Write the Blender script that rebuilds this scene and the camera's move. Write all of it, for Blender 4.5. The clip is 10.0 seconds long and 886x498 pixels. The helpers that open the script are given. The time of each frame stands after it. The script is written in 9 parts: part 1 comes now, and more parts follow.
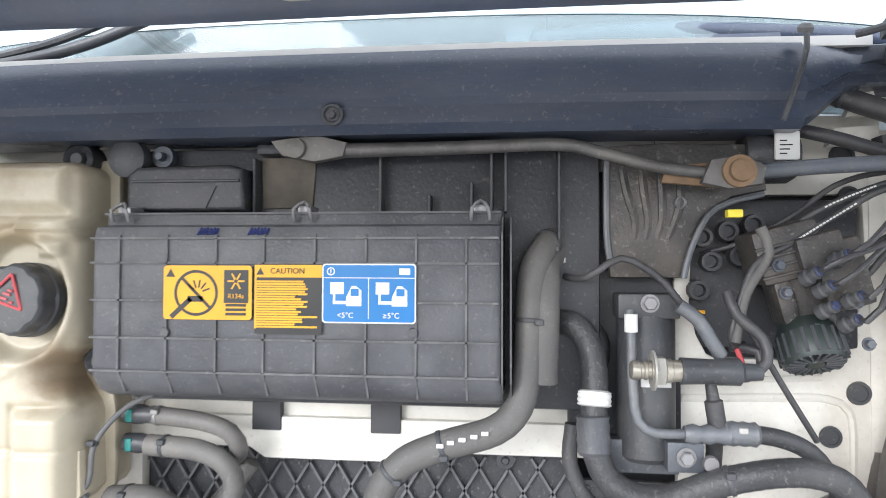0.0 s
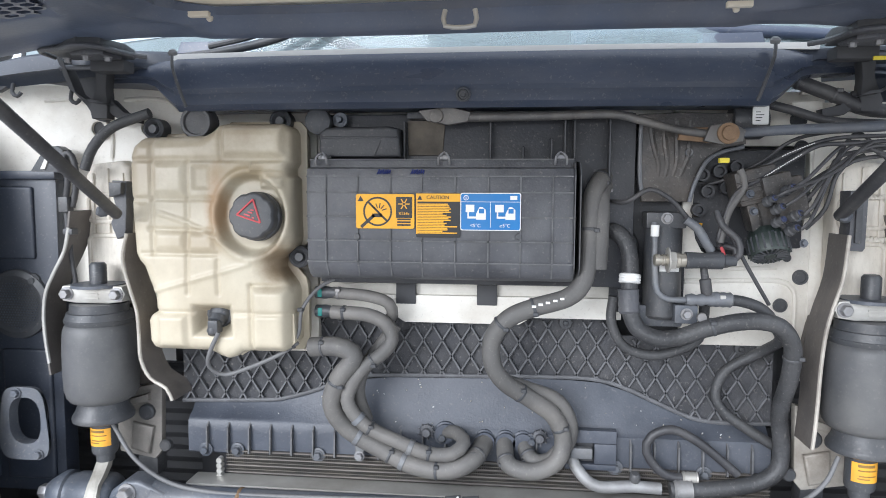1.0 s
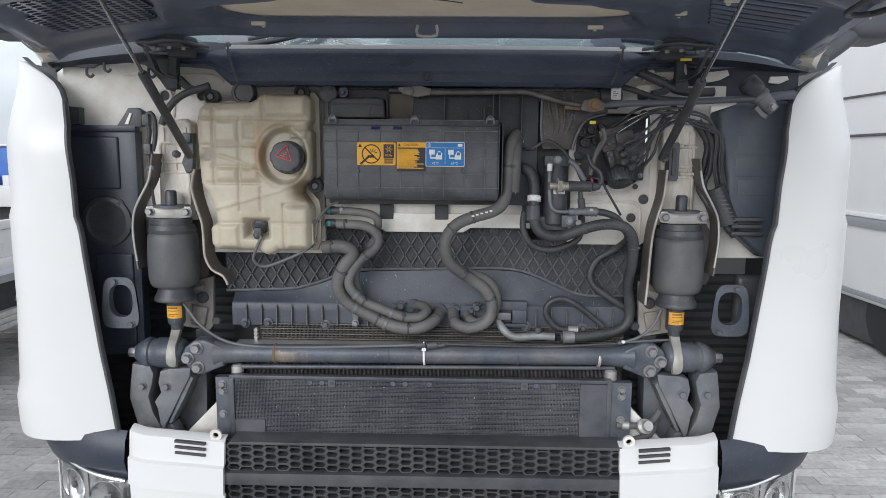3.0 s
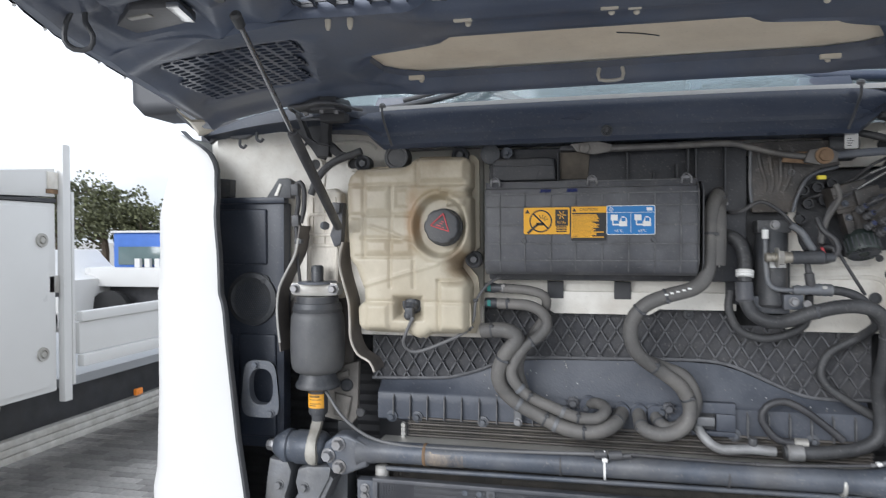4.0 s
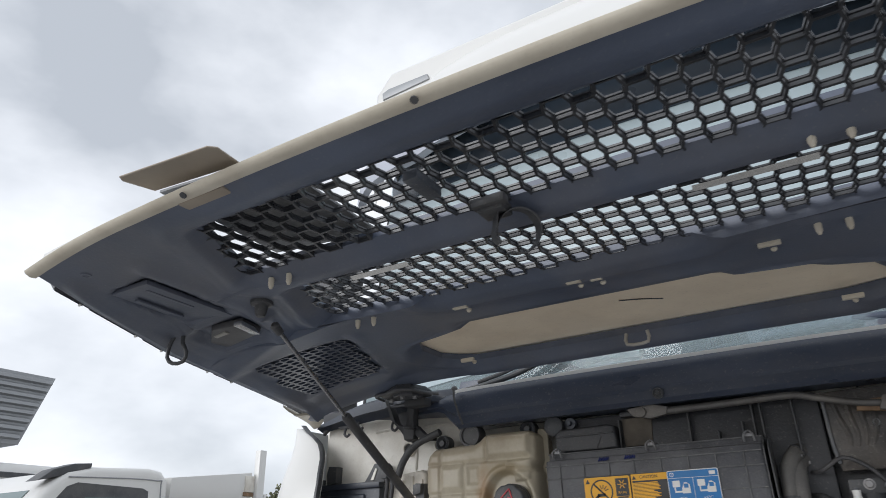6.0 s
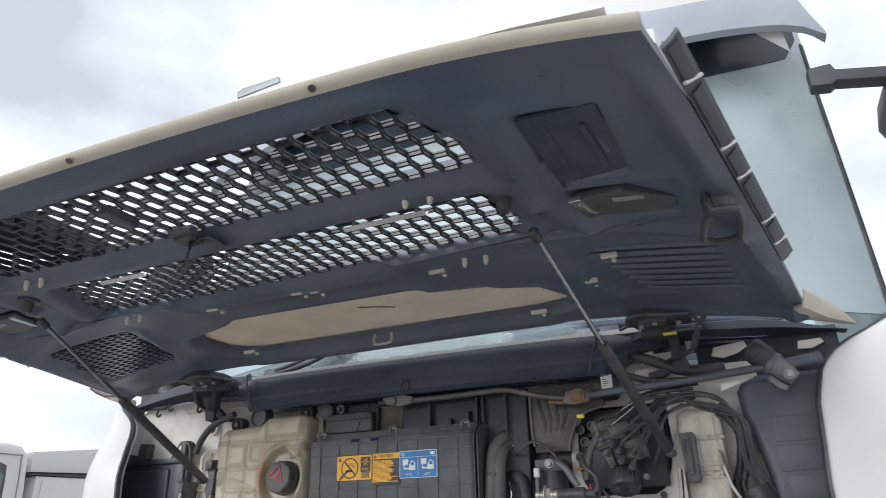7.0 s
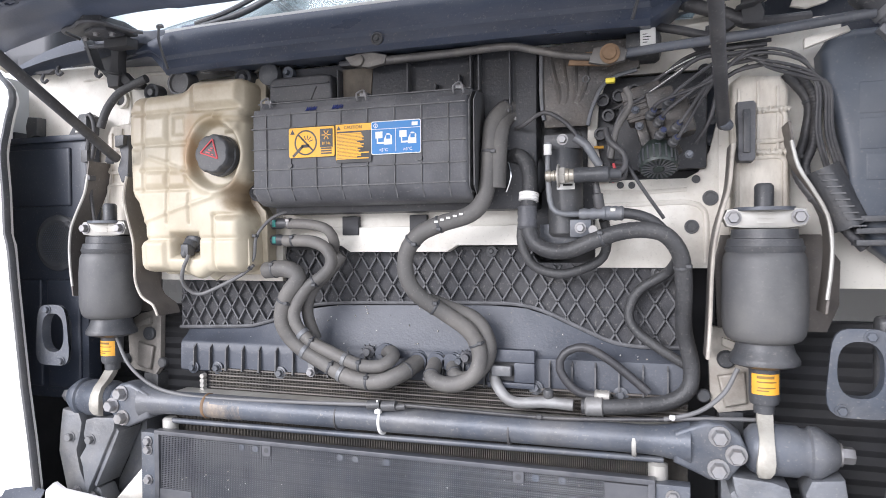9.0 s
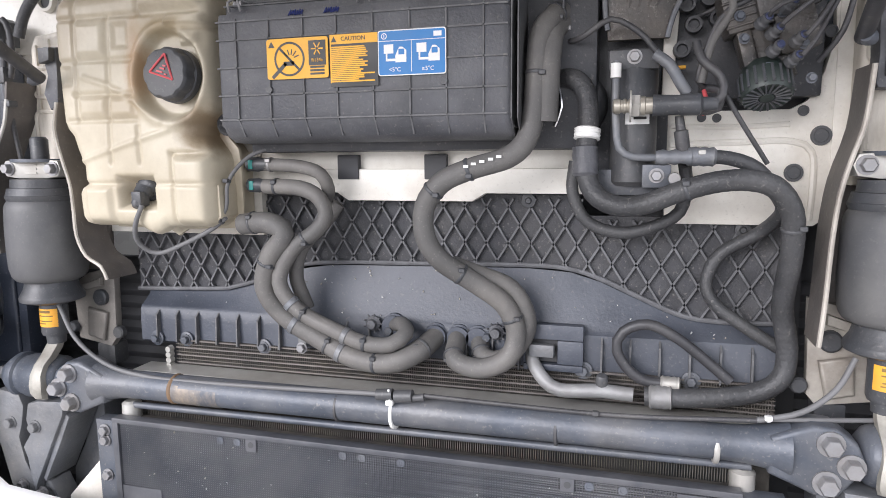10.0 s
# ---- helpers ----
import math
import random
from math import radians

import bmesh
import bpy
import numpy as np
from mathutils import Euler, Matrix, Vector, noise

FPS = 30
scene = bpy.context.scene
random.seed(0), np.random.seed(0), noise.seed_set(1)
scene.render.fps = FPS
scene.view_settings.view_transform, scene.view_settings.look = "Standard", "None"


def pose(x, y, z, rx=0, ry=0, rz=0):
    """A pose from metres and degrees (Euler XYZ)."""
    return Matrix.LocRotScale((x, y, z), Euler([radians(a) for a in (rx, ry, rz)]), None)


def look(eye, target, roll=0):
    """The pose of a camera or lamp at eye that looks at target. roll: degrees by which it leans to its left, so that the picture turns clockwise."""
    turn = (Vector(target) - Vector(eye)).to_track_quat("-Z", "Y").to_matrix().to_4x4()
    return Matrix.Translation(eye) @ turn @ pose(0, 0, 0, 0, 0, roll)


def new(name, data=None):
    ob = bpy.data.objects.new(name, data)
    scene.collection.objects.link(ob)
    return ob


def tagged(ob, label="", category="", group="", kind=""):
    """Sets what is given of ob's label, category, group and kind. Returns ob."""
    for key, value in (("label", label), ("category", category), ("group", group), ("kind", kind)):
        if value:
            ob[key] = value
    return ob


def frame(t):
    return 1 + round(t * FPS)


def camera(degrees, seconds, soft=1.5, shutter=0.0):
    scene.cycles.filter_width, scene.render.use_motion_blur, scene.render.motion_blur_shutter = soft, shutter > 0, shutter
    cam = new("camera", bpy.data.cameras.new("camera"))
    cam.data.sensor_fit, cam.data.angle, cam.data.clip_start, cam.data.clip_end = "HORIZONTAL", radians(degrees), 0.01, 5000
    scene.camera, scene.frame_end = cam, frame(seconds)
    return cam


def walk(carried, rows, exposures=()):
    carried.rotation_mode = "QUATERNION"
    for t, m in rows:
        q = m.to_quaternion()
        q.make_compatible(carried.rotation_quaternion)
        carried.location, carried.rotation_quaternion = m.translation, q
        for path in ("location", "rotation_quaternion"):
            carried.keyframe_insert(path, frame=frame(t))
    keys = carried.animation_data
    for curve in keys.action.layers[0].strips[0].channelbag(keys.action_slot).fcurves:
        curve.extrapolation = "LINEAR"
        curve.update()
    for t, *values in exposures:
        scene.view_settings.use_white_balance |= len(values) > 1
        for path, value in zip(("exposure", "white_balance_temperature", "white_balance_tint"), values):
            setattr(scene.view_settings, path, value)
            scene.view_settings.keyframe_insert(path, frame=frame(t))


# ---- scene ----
# ---------------------------------------------------------------- camera
cam = camera(67.6, 10.0, soft=0.5, shutter=0.15)
PATH = [
    (0, (0.222, -0.775, 1.827), (-0.004, 1.212, 1.882), 0.2),
    (0.5, (0.182, -0.998, 1.81), (-0.071, 0.985, 1.747), 0.4),
    (1, (0.102, -1.213, 1.832), (-0.114, 0.767, 1.66), 0.2),
    (1.5, (0.05, -1.447, 1.837), (-0.11, 0.535, 1.624), 0.4),
    (2, (0.056, -1.619, 1.847), (0.011, 0.365, 1.596), 0.6),
    (2.2, (0.059, -1.7, 1.865), (0.044, 0.279, 1.58), 0.6),
    (3.3, (0.091, -1.868, 1.756), (0.027, 0.113, 1.484), 0.4),
    (3.5, (0.072, -1.783, 1.745), (-0.072, 0.195, 1.485), 0.4),
    (4, (-0.024, -1.593, 1.756), (-0.465, 0.358, 1.727), -0.2),
    (4.3, (-0.029, -1.536, 1.757), (-0.679, 0.348, 1.933), -0.6),
    (4.5, (-0.009, -1.52, 1.749), (-0.79, 0.287, 2.105), -0.7),
    (4.9, (0.041, -1.513, 1.744), (-0.865, 0.136, 2.421), -1.2),
    (5.2, (0.095, -1.503, 1.73), (-0.852, 0.067, 2.528), -1.3),
    (6.3, (0.502, -1.612, 1.685), (-0.394, -0.029, 2.515), -1.6),
    (6.5, (0.605, -1.614, 1.686), (-0.253, -0.005, 2.506), -1.4),
    (7, (0.831, -1.611, 1.661), (0.079, 0.078, 2.425), -1.4),
    (7.5, (0.944, -1.568, 1.631), (0.241, 0.185, 2.288), -1.2),
    (8, (0.89, -1.504, 1.6), (0.246, 0.352, 1.97), -0.8),
    (8.5, (0.732, -1.397, 1.582), (0.097, 0.498, 1.666), -0.5),
    (9, (0.548, -1.269, 1.599), (-0.072, 0.632, 1.566), -0.5),
    (9.5, (0.444, -1.144, 1.608), (-0.159, 0.758, 1.468), -0.5),
    (10, (0.377, -1.009, 1.645), (-0.171, 0.894, 1.37), -0.5),
]
EXPOSURE = [
    (0.0, 1.86, 6000, 10), (0.5, 1.68, 5950, 10), (1.0, 1.47, 5810, 10), (1.5, 1.47, 5790, 10), (2.2, 1.09, 5850, 10), (3.3, 0.47, 5960, 10),
    (3.6, 0.45, 5960, 10), (4.0, 0.85, 5930, 10), (4.5, 0.89, 5930, 10), (5.0, 0.49, 6060, 10), (6.5, 0.30, 6110, 10), (7.0, 0.59, 6060, 10),
    (7.5, 0.62, 6060, 11), (8.0, 0.95, 6150, 12), (8.5, 1.24, 6150, 13), (9.0, 1.61, 6010, 15), (9.5, 1.58, 6060, 15), (10.0, 1.42, 6110, 15),
]
walk(cam, [(t, look(eye, target, roll)) for t, eye, target, roll in PATH], EXPOSURE)

# ---------------------------------------------------------------- world and sun
world = bpy.data.worlds.new("overcast_sky")
scene.world = world
world.use_nodes = True
wn, wl = world.node_tree.nodes, world.node_tree.links
wbg = wn["Background"]
SKY = 1.0
sky = wn.new("ShaderNodeTexSky")
sky.sky_type, sky.sun_disc = "NISHITA", False
sky.sun_elevation, sky.sun_rotation = radians(21), radians(206)
skydim = wn.new("ShaderNodeVectorMath")
skydim.operation = "SCALE"
skydim.inputs["Scale"].default_value = 0.09
wl.new(sky.outputs[0], skydim.inputs[0])
wtc = wn.new("ShaderNodeTexCoord")
wmap = wn.new("ShaderNodeMapping")
wmap.inputs["Scale"].default_value = (1.0, 1.0, 1.9)
wl.new(wtc.outputs["Generated"], wmap.inputs[0])
cl = wn.new("ShaderNodeTexNoise")
cl.inputs["Scale"].default_value, cl.inputs["Detail"].default_value, cl.inputs["Roughness"].default_value = 1.9, 6, 0.5
wl.new(wmap.outputs[0], cl.inputs["Vector"])
cr = wn.new("ShaderNodeValToRGB")
cr.color_ramp.elements[0].position, cr.color_ramp.elements[0].color = 0.38, (0.50, 0.515, 0.535, 1)
cr.color_ramp.elements[1].position, cr.color_ramp.elements[1].color = 0.63, (1.0, 0.99, 0.98, 1)
wl.new(cl.outputs[0], cr.inputs[0])
wmix = wn.new("ShaderNodeMixRGB")
wmix.inputs[0].default_value = 0.88
wl.new(skydim.outputs[0], wmix.inputs[1])
wl.new(cr.outputs[0], wmix.inputs[2])
wl.new(wmix.outputs[0], wbg.inputs[0])
wbg.inputs[1].default_value = SKY

sun_data = bpy.data.lights.new("sun", "SUN")
sun_data.energy, sun_data.angle, sun_data.color = 1.35, radians(36), (1.0, 0.97, 0.93)
sun = new("sun", sun_data)
sun.matrix_world = look((-4, -8, 4.9), (0, 0, 1.5))


# ---------------------------------------------------------------- materials
def mat(name, col, rough=0.5, metal=0.0, var=0.15, scale=7.0, bump=0.08, bscale=160.0, dirt=None, amount=0.5, dscale=3.0, spec=0.5, island=0.0, stretch=(1, 1, 1), specks=0.0):
    """Painted, moulded or bare surface: grain at one scale, dirt or wear at another, fine relief."""
    m = bpy.data.materials.new(name)
    m.use_nodes = True
    n, l = m.node_tree.nodes, m.node_tree.links
    b = n["Principled BSDF"]
    tc = n.new("ShaderNodeTexCoord")
    mp = n.new("ShaderNodeMapping")
    mp.inputs["Scale"].default_value = stretch
    l.new(tc.outputs["Object"], mp.inputs[0])
    a = n.new("ShaderNodeTexNoise")
    a.inputs["Scale"].default_value, a.inputs["Detail"].default_value = scale, 6
    l.new(mp.outputs[0], a.inputs["Vector"])
    mx = n.new("ShaderNodeMixRGB")
    mx.inputs[1].default_value = (*[c * (1 - var) for c in col], 1)
    mx.inputs[2].default_value = (*[min(1, c * (1 + var)) for c in col], 1)
    r0 = n.new("ShaderNodeMapRange")
    r0.inputs[1].default_value, r0.inputs[2].default_value = 0.3, 0.7
    l.new(a.outputs[0], r0.inputs[0])
    l.new(r0.outputs[0], mx.inputs[0])
    out = mx.outputs[0]
    if dirt:
        d = n.new("ShaderNodeTexNoise")
        d.inputs["Scale"].default_value, d.inputs["Detail"].default_value, d.inputs["Roughness"].default_value = dscale, 9, 0.65
        l.new(mp.outputs[0], d.inputs["Vector"])
        r1 = n.new("ShaderNodeMapRange")
        r1.inputs[1].default_value, r1.inputs[2].default_value, r1.inputs[4].default_value = 0.42, 0.72, amount
        l.new(d.outputs[0], r1.inputs[0])
        m2 = n.new("ShaderNodeMixRGB")
        m2.inputs[2].default_value = (*dirt, 1)
        l.new(r1.outputs[0], m2.inputs[0])
        l.new(out, m2.inputs[1])
        out = m2.outputs[0]
    if specks:
        k = n.new("ShaderNodeTexNoise")
        k.inputs["Scale"].default_value, k.inputs["Detail"].default_value = 190, 2
        l.new(tc.outputs["Object"], k.inputs["Vector"])
        r3 = n.new("ShaderNodeMapRange")
        r3.inputs[1].default_value, r3.inputs[2].default_value, r3.inputs[4].default_value = 0.62, 0.74, specks
        l.new(k.outputs[0], r3.inputs[0])
        m3 = n.new("ShaderNodeMixRGB")
        m3.inputs[2].default_value = (0.33, 0.31, 0.28, 1)
        l.new(r3.outputs[0], m3.inputs[0])
        l.new(out, m3.inputs[1])
        out = m3.outputs[0]
    if island:
        oi = n.new("ShaderNodeObjectInfo")
        ge = n.new("ShaderNodeNewGeometry")
        ad = n.new("ShaderNodeMath")
        ad.operation = "ADD"
        l.new(oi.outputs["Random"], ad.inputs[0])
        l.new(ge.outputs["Random Per Island"], ad.inputs[1])
        fr = n.new("ShaderNodeMath")
        fr.operation = "FRACT"
        l.new(ad.outputs[0], fr.inputs[0])
        r2 = n.new("ShaderNodeMapRange")
        r2.inputs[3].default_value, r2.inputs[4].default_value = 1 - island, 1 + island
        l.new(fr.outputs[0], r2.inputs[0])
        vm = n.new("ShaderNodeVectorMath")
        vm.operation = "SCALE"
        l.new(out, vm.inputs[0])
        l.new(r2.outputs[0], vm.inputs["Scale"])
        out = vm.outputs[0]
    l.new(out, b.inputs["Base Color"])
    rr = n.new("ShaderNodeMapRange")
    rr.inputs[3].default_value, rr.inputs[4].default_value = max(0.02, rough - 0.12), min(1, rough + 0.12)
    l.new(a.outputs[0], rr.inputs[0])
    l.new(rr.outputs[0], b.inputs["Roughness"])
    b.inputs["Metallic"].default_value = metal
    b.inputs["Specular IOR Level"].default_value = spec
    if bump:
        f = n.new("ShaderNodeTexNoise")
        f.inputs["Scale"].default_value, f.inputs["Detail"].default_value = bscale, 3
        l.new(mp.outputs[0], f.inputs["Vector"])
        bp = n.new("ShaderNodeBump")
        bp.inputs["Strength"].default_value, bp.inputs["Distance"].default_value = bump, 0.004
        l.new(f.outputs[0], bp.inputs["Height"])
        l.new(bp.outputs[0], b.inputs["Normal"])
    return m


def glass(name, col, rough=0.02, trans=1.0, ior=1.45):
    m = bpy.data.materials.new(name)
    m.use_nodes = True
    b = m.node_tree.nodes["Principled BSDF"]
    b.inputs["Base Color"].default_value = (*col, 1)
    b.inputs["Roughness"].default_value = rough
    b.inputs["Transmission Weight"].default_value = trans
    b.inputs["IOR"].default_value = ior
    return m


DUST = (0.20, 0.18, 0.15)
M_WHITE = mat("white_cab_paint", (0.70, 0.695, 0.675), 0.32, 0, 0.02, 3, 0.01, 60, (0.64, 0.625, 0.59), 0.18, 1.6)
M_CREAM = mat("dirty_white_bulkhead_paint", (0.80, 0.775, 0.71), 0.42, 0, 0.05, 5, 0.05, 90, (0.40, 0.34, 0.265), 0.6, 6, specks=0.2)
M_RIM = mat("aged_cream_paint", (0.68, 0.63, 0.53), 0.4, 0, 0.06, 6, 0.04, 80, (0.38, 0.32, 0.24), 0.5, 9, specks=0.15)
M_TANK = mat("yellowed_tank_plastic", (0.58, 0.525, 0.405), 0.40, 0, 0.14, 4, 0.04, 60, (0.27, 0.215, 0.14), 0.74, 4.0, stretch=(1, 1, 0.75), specks=0.12)


def stain_shade(material, centre, reach, col, amount, scale=9.0):
    """A blotch of stain and shade colour, of uneven outline, that fades with distance from its centre."""
    n, l = material.node_tree.nodes, material.node_tree.links
    b = n["Principled BSDF"]
    src = b.inputs["Base Color"].links[0].from_socket
    tc = n.new("ShaderNodeTexCoord")
    mp = n.new("ShaderNodeMapping")
    mp.inputs["Location"].default_value = [-c / r for c, r in zip(centre, reach)]
    mp.inputs["Scale"].default_value = [1 / r for r in reach]
    l.new(tc.outputs["Object"], mp.inputs[0])
    ln = n.new("ShaderNodeVectorMath")
    ln.operation = "LENGTH"
    l.new(mp.outputs[0], ln.inputs[0])
    ns = n.new("ShaderNodeTexNoise")
    ns.inputs["Scale"].default_value, ns.inputs["Detail"].default_value, ns.inputs["Roughness"].default_value = scale, 8, 0.7
    l.new(tc.outputs["Object"], ns.inputs["Vector"])
    ad = n.new("ShaderNodeMath")
    ad.operation = "MULTIPLY_ADD"
    ad.inputs[1].default_value = 1.6
    l.new(ns.outputs[0], ad.inputs[0])
    l.new(ln.outputs["Value"], ad.inputs[2])
    r = n.new("ShaderNodeMapRange")
    r.inputs[1].default_value, r.inputs[2].default_value, r.inputs[3].default_value, r.inputs[4].default_value = 1.2, 2.0, amount, 0.0
    l.new(ad.outputs[0], r.inputs[0])
    mx = n.new("ShaderNodeMixRGB")
    mx.inputs[2].default_value = (*col, 1)
    l.new(r.outputs[0], mx.inputs[0])
    l.new(src, mx.inputs[1])
    l.new(mx.outputs[0], b.inputs["Base Color"])


# tank top: brown stain with the shade under the cowl painted in
stain_shade(M_TANK, (-0.50, 0.0, 2.02), (0.26, 0.3, 0.15), (0.27, 0.205, 0.13), 0.8)
stain_shade(M_TANK, (-0.452, 0.0, 1.80), (0.022, 0.2, 0.075), (0.36, 0.22, 0.11), 0.8, 14)
stain_shade(M_TANK, (-0.40, 0.0, 1.866), (0.06, 0.2, 0.02), (0.33, 0.25, 0.14), 0.7, 14)
stain_shade(M_TANK, (-0.335, 0.0, 1.695), (0.04, 0.2, 0.05), (0.22, 0.155, 0.09), 0.85, 12)
stain_shade(M_TANK, (-0.48, 0.0, 1.74), (0.10, 0.2, 0.03), (0.36, 0.29, 0.19), 0.6, 10)
stain_shade(M_TANK, (-0.48, 0.0, 1.60), (0.035, 0.2, 0.035), (0.28, 0.21, 0.13), 0.6, 12)
stain_shade(M_TANK, (-0.60, 0.0, 1.88), (0.04, 0.3, 0.10), (0.33, 0.27, 0.19), 0.6, 10)
M_BLACK = mat("black_moulded_plastic", (0.051, 0.054, 0.060), 0.45, 0, 0.25, 10, 0.12, 220, (0.130, 0.124, 0.118), 0.55, 7, specks=0.2)
M_LINER = mat("dark_bonnet_liner_plastic", (0.090, 0.111, 0.162), 0.40, 0, 0.22, 4, 0.10, 150, (0.18, 0.172, 0.172), 0.6, 2.4, specks=0.12)
M_DUSTY = mat("dusty_black_plastic", (0.078, 0.080, 0.089), 0.52, 0, 0.3, 14, 0.22, 240, (0.16, 0.16, 0.162), 0.65, 8, specks=0.25)
M_SHROUD = mat("grey_black_shroud_plastic", (0.056, 0.064, 0.083), 0.46, 0, 0.26, 8, 0.16, 200, (0.125, 0.130, 0.143), 0.6, 4, specks=0.16)
M_QUILT = mat("black_insulation_mat", (0.050, 0.051, 0.057), 0.70, 0, 0.3, 30, 0.3, 260, (0.11, 0.107, 0.105), 0.5, 9, specks=0.35)
M_NAVY = mat("blue_black_panel_plastic", (0.026, 0.033, 0.050), 0.42, 0, 0.15, 5, 0.06, 150, (0.075, 0.08, 0.09), 0.5, 4, specks=0.15)
M_SIDETANK = mat("dusty_blue_grey_tank_plastic", (0.074, 0.088, 0.112), 0.45, 0, 0.15, 5, 0.06, 150, (0.15, 0.155, 0.165), 0.55, 4, specks=0.15)
M_SHELL = mat("oily_black_shell_plastic", (0.030, 0.032, 0.038), 0.45, 0, 0.3, 10, 0.14, 220, (0.078, 0.076, 0.075), 0.6, 6, specks=0.2)
M_LEDGE = mat("blue_black_cowl_plastic", (0.044, 0.056, 0.087), 0.3, 0, 0.15, 5, 0.06, 200, (0.118, 0.124, 0.142), 0.45, 8, stretch=(0.6, 1, 2), specks=0.2)
M_RUBBER = mat("dusty_rubber_hose", (0.105, 0.102, 0.098), 0.6, 0, 0.2, 10, 0.14, 330, (0.27, 0.252, 0.228), 0.62, 4.5, specks=0.22)
M_ACHOSE = mat("black_ribbed_rubber", (0.042, 0.043, 0.046), 0.5, 0, 0.3, 16, 0.3, 260, (0.10, 0.098, 0.095), 0.5, 7, specks=0.25)
M_CABLE = mat("black_cable_sheath", (0.046, 0.046, 0.050), 0.45, 0, 0.2, 20, 0.08, 200, (0.142, 0.136, 0.130), 0.45, 14, specks=0.15)
M_GREYCAB = mat("grey_cable_sheath", (0.14, 0.14, 0.142), 0.55, 0, 0.12, 20, 0.05, 200)
M_BELLOWS = mat("dusty_air_spring_rubber", (0.072, 0.073, 0.077), 0.5, 0, 0.25, 8, 0.08, 250, (0.165, 0.162, 0.153), 0.65, 5, specks=0.1)
M_STEEL = mat("grey_black_painted_steel", (0.076, 0.087, 0.108), 0.44, 0.15, 0.30, 9, 0.16, 160, (0.19, 0.186, 0.182), 0.6, 7, specks=0.3)
M_CAST = mat("grey_cast_bracket", (0.150, 0.158, 0.172), 0.5, 0.25, 0.24, 14, 0.24, 140, (0.27, 0.257, 0.235), 0.55, 8, specks=0.25)
M_PIPE = mat("oxidised_pipe_aluminium", (0.30, 0.30, 0.30), 0.6, 0.35, 0.2, 25, 0.15, 200, (0.17, 0.16, 0.15), 0.6, 16)
M_ALU = mat("dull_aluminium", (0.50, 0.49, 0.46), 0.5, 0.5, 0.12, 12, 0.08, 150, (0.24, 0.21, 0.17), 0.55, 8)
M_BOLT = mat("zinc_bolt", (0.30, 0.30, 0.31), 0.45, 0.6, 0.15, 30, 0.05, 200, (0.2, 0.17, 0.13), 0.5, 20)
M_RUST = mat("rusty_steel", (0.26, 0.17, 0.10), 0.75, 0.2, 0.3, 25, 0.25, 180, (0.12, 0.075, 0.045), 0.6, 18)
M_ROD = mat("worn_wiper_rod_steel", (0.115, 0.112, 0.110), 0.5, 0.4, 0.3, 20, 0.14, 200, (0.23, 0.212, 0.188), 0.55, 16, specks=0.3)
M_CORE = mat("dirty_radiator_fins", (0.085, 0.080, 0.073), 0.7, 0.3, 0.25, 60, 0.2, 400, (0.20, 0.175, 0.14), 0.6, 20)
M_MESH = mat("grey_black_mesh_steel", (0.074, 0.078, 0.090), 0.45, 0.2, 0.2, 12, 0.05, 200, (0.177, 0.173, 0.171), 0.55, 6)
M_YELLOW = mat("amber_sticker", (0.82, 0.42, 0.030), 0.4, 0, 0.06, 20, 0.0, 100, (0.50, 0.28, 0.06), 0.35, 14, spec=0.25)
M_LEMON = mat("lemon_yellow_plastic", (0.80, 0.66, 0.05), 0.45, 0, 0.05, 20, 0.0)
M_TAG = mat("orange_yellow_tag", (0.80, 0.38, 0.03), 0.45, 0, 0.05, 20, 0.0, 100, (0.35, 0.2, 0.06), 0.4, 25)
M_BLUE = mat("blue_sticker", (0.030, 0.185, 0.47), 0.4, 0, 0.06, 20, 0.0, 100, (0.10, 0.22, 0.42), 0.35, 14, spec=0.25)
M_PRINT = mat("black_print", (0.012, 0.012, 0.012), 0.45, 0, 0.05, 20, 0)
M_PAPER = mat("white_label", (0.78, 0.78, 0.76), 0.5, 0, 0.03, 20, 0, 100, (0.5, 0.47, 0.42), 0.3, 12)
M_RED = mat("faded_red_print", (0.62, 0.10, 0.11), 0.5, 0, 0.15, 40, 0)
M_TEAL = mat("teal_plastic", (0.02, 0.20, 0.18), 0.5, 0, 0.05, 20, 0)
M_GREEN = mat("dark_green_plastic", (0.022, 0.032, 0.029), 0.4, 0, 0.2, 20, 0.08, 200, (0.07, 0.075, 0.07), 0.4, 12)
M_CHROME = mat("bright_metal", (0.75, 0.75, 0.74), 0.22, 1.0, 0.05, 20, 0)
M_PISTON = mat("polished_rod_steel", (0.38, 0.38, 0.39), 0.25, 1.0, 0.1, 20, 0.02)
M_GLASS = glass("clear_lamp_lens", (0.95, 0.97, 0.98), 0.03)
# opaque glass: its pale blue-grey holds the reflected sky
M_SCREEN = mat("sky_toned_windscreen", (0.36, 0.43, 0.455), 0.3, 0.0, 0.10, 3, 0, spec=0.9)
# diffuse share of this glass puts sky brightness into its colour
M_SCREENLOW = glass("sky_hazed_windscreen_foot", (0.55, 0.65, 0.68), 0.04, 0.80, ior=1.3)
M_SKIN = mat("tan_primer_skin", (0.88, 0.77, 0.61), 0.5, 0, 0.05, 6, 0.04, 80, (0.55, 0.44, 0.31), 0.35, 8, specks=0.2)
M_WORN = mat("scuffed_rib_plastic", (0.118, 0.119, 0.123), 0.6, 0, 0.35, 40, 0.1, 240, (0.072, 0.072, 0.074), 0.7, 18, specks=0.3)
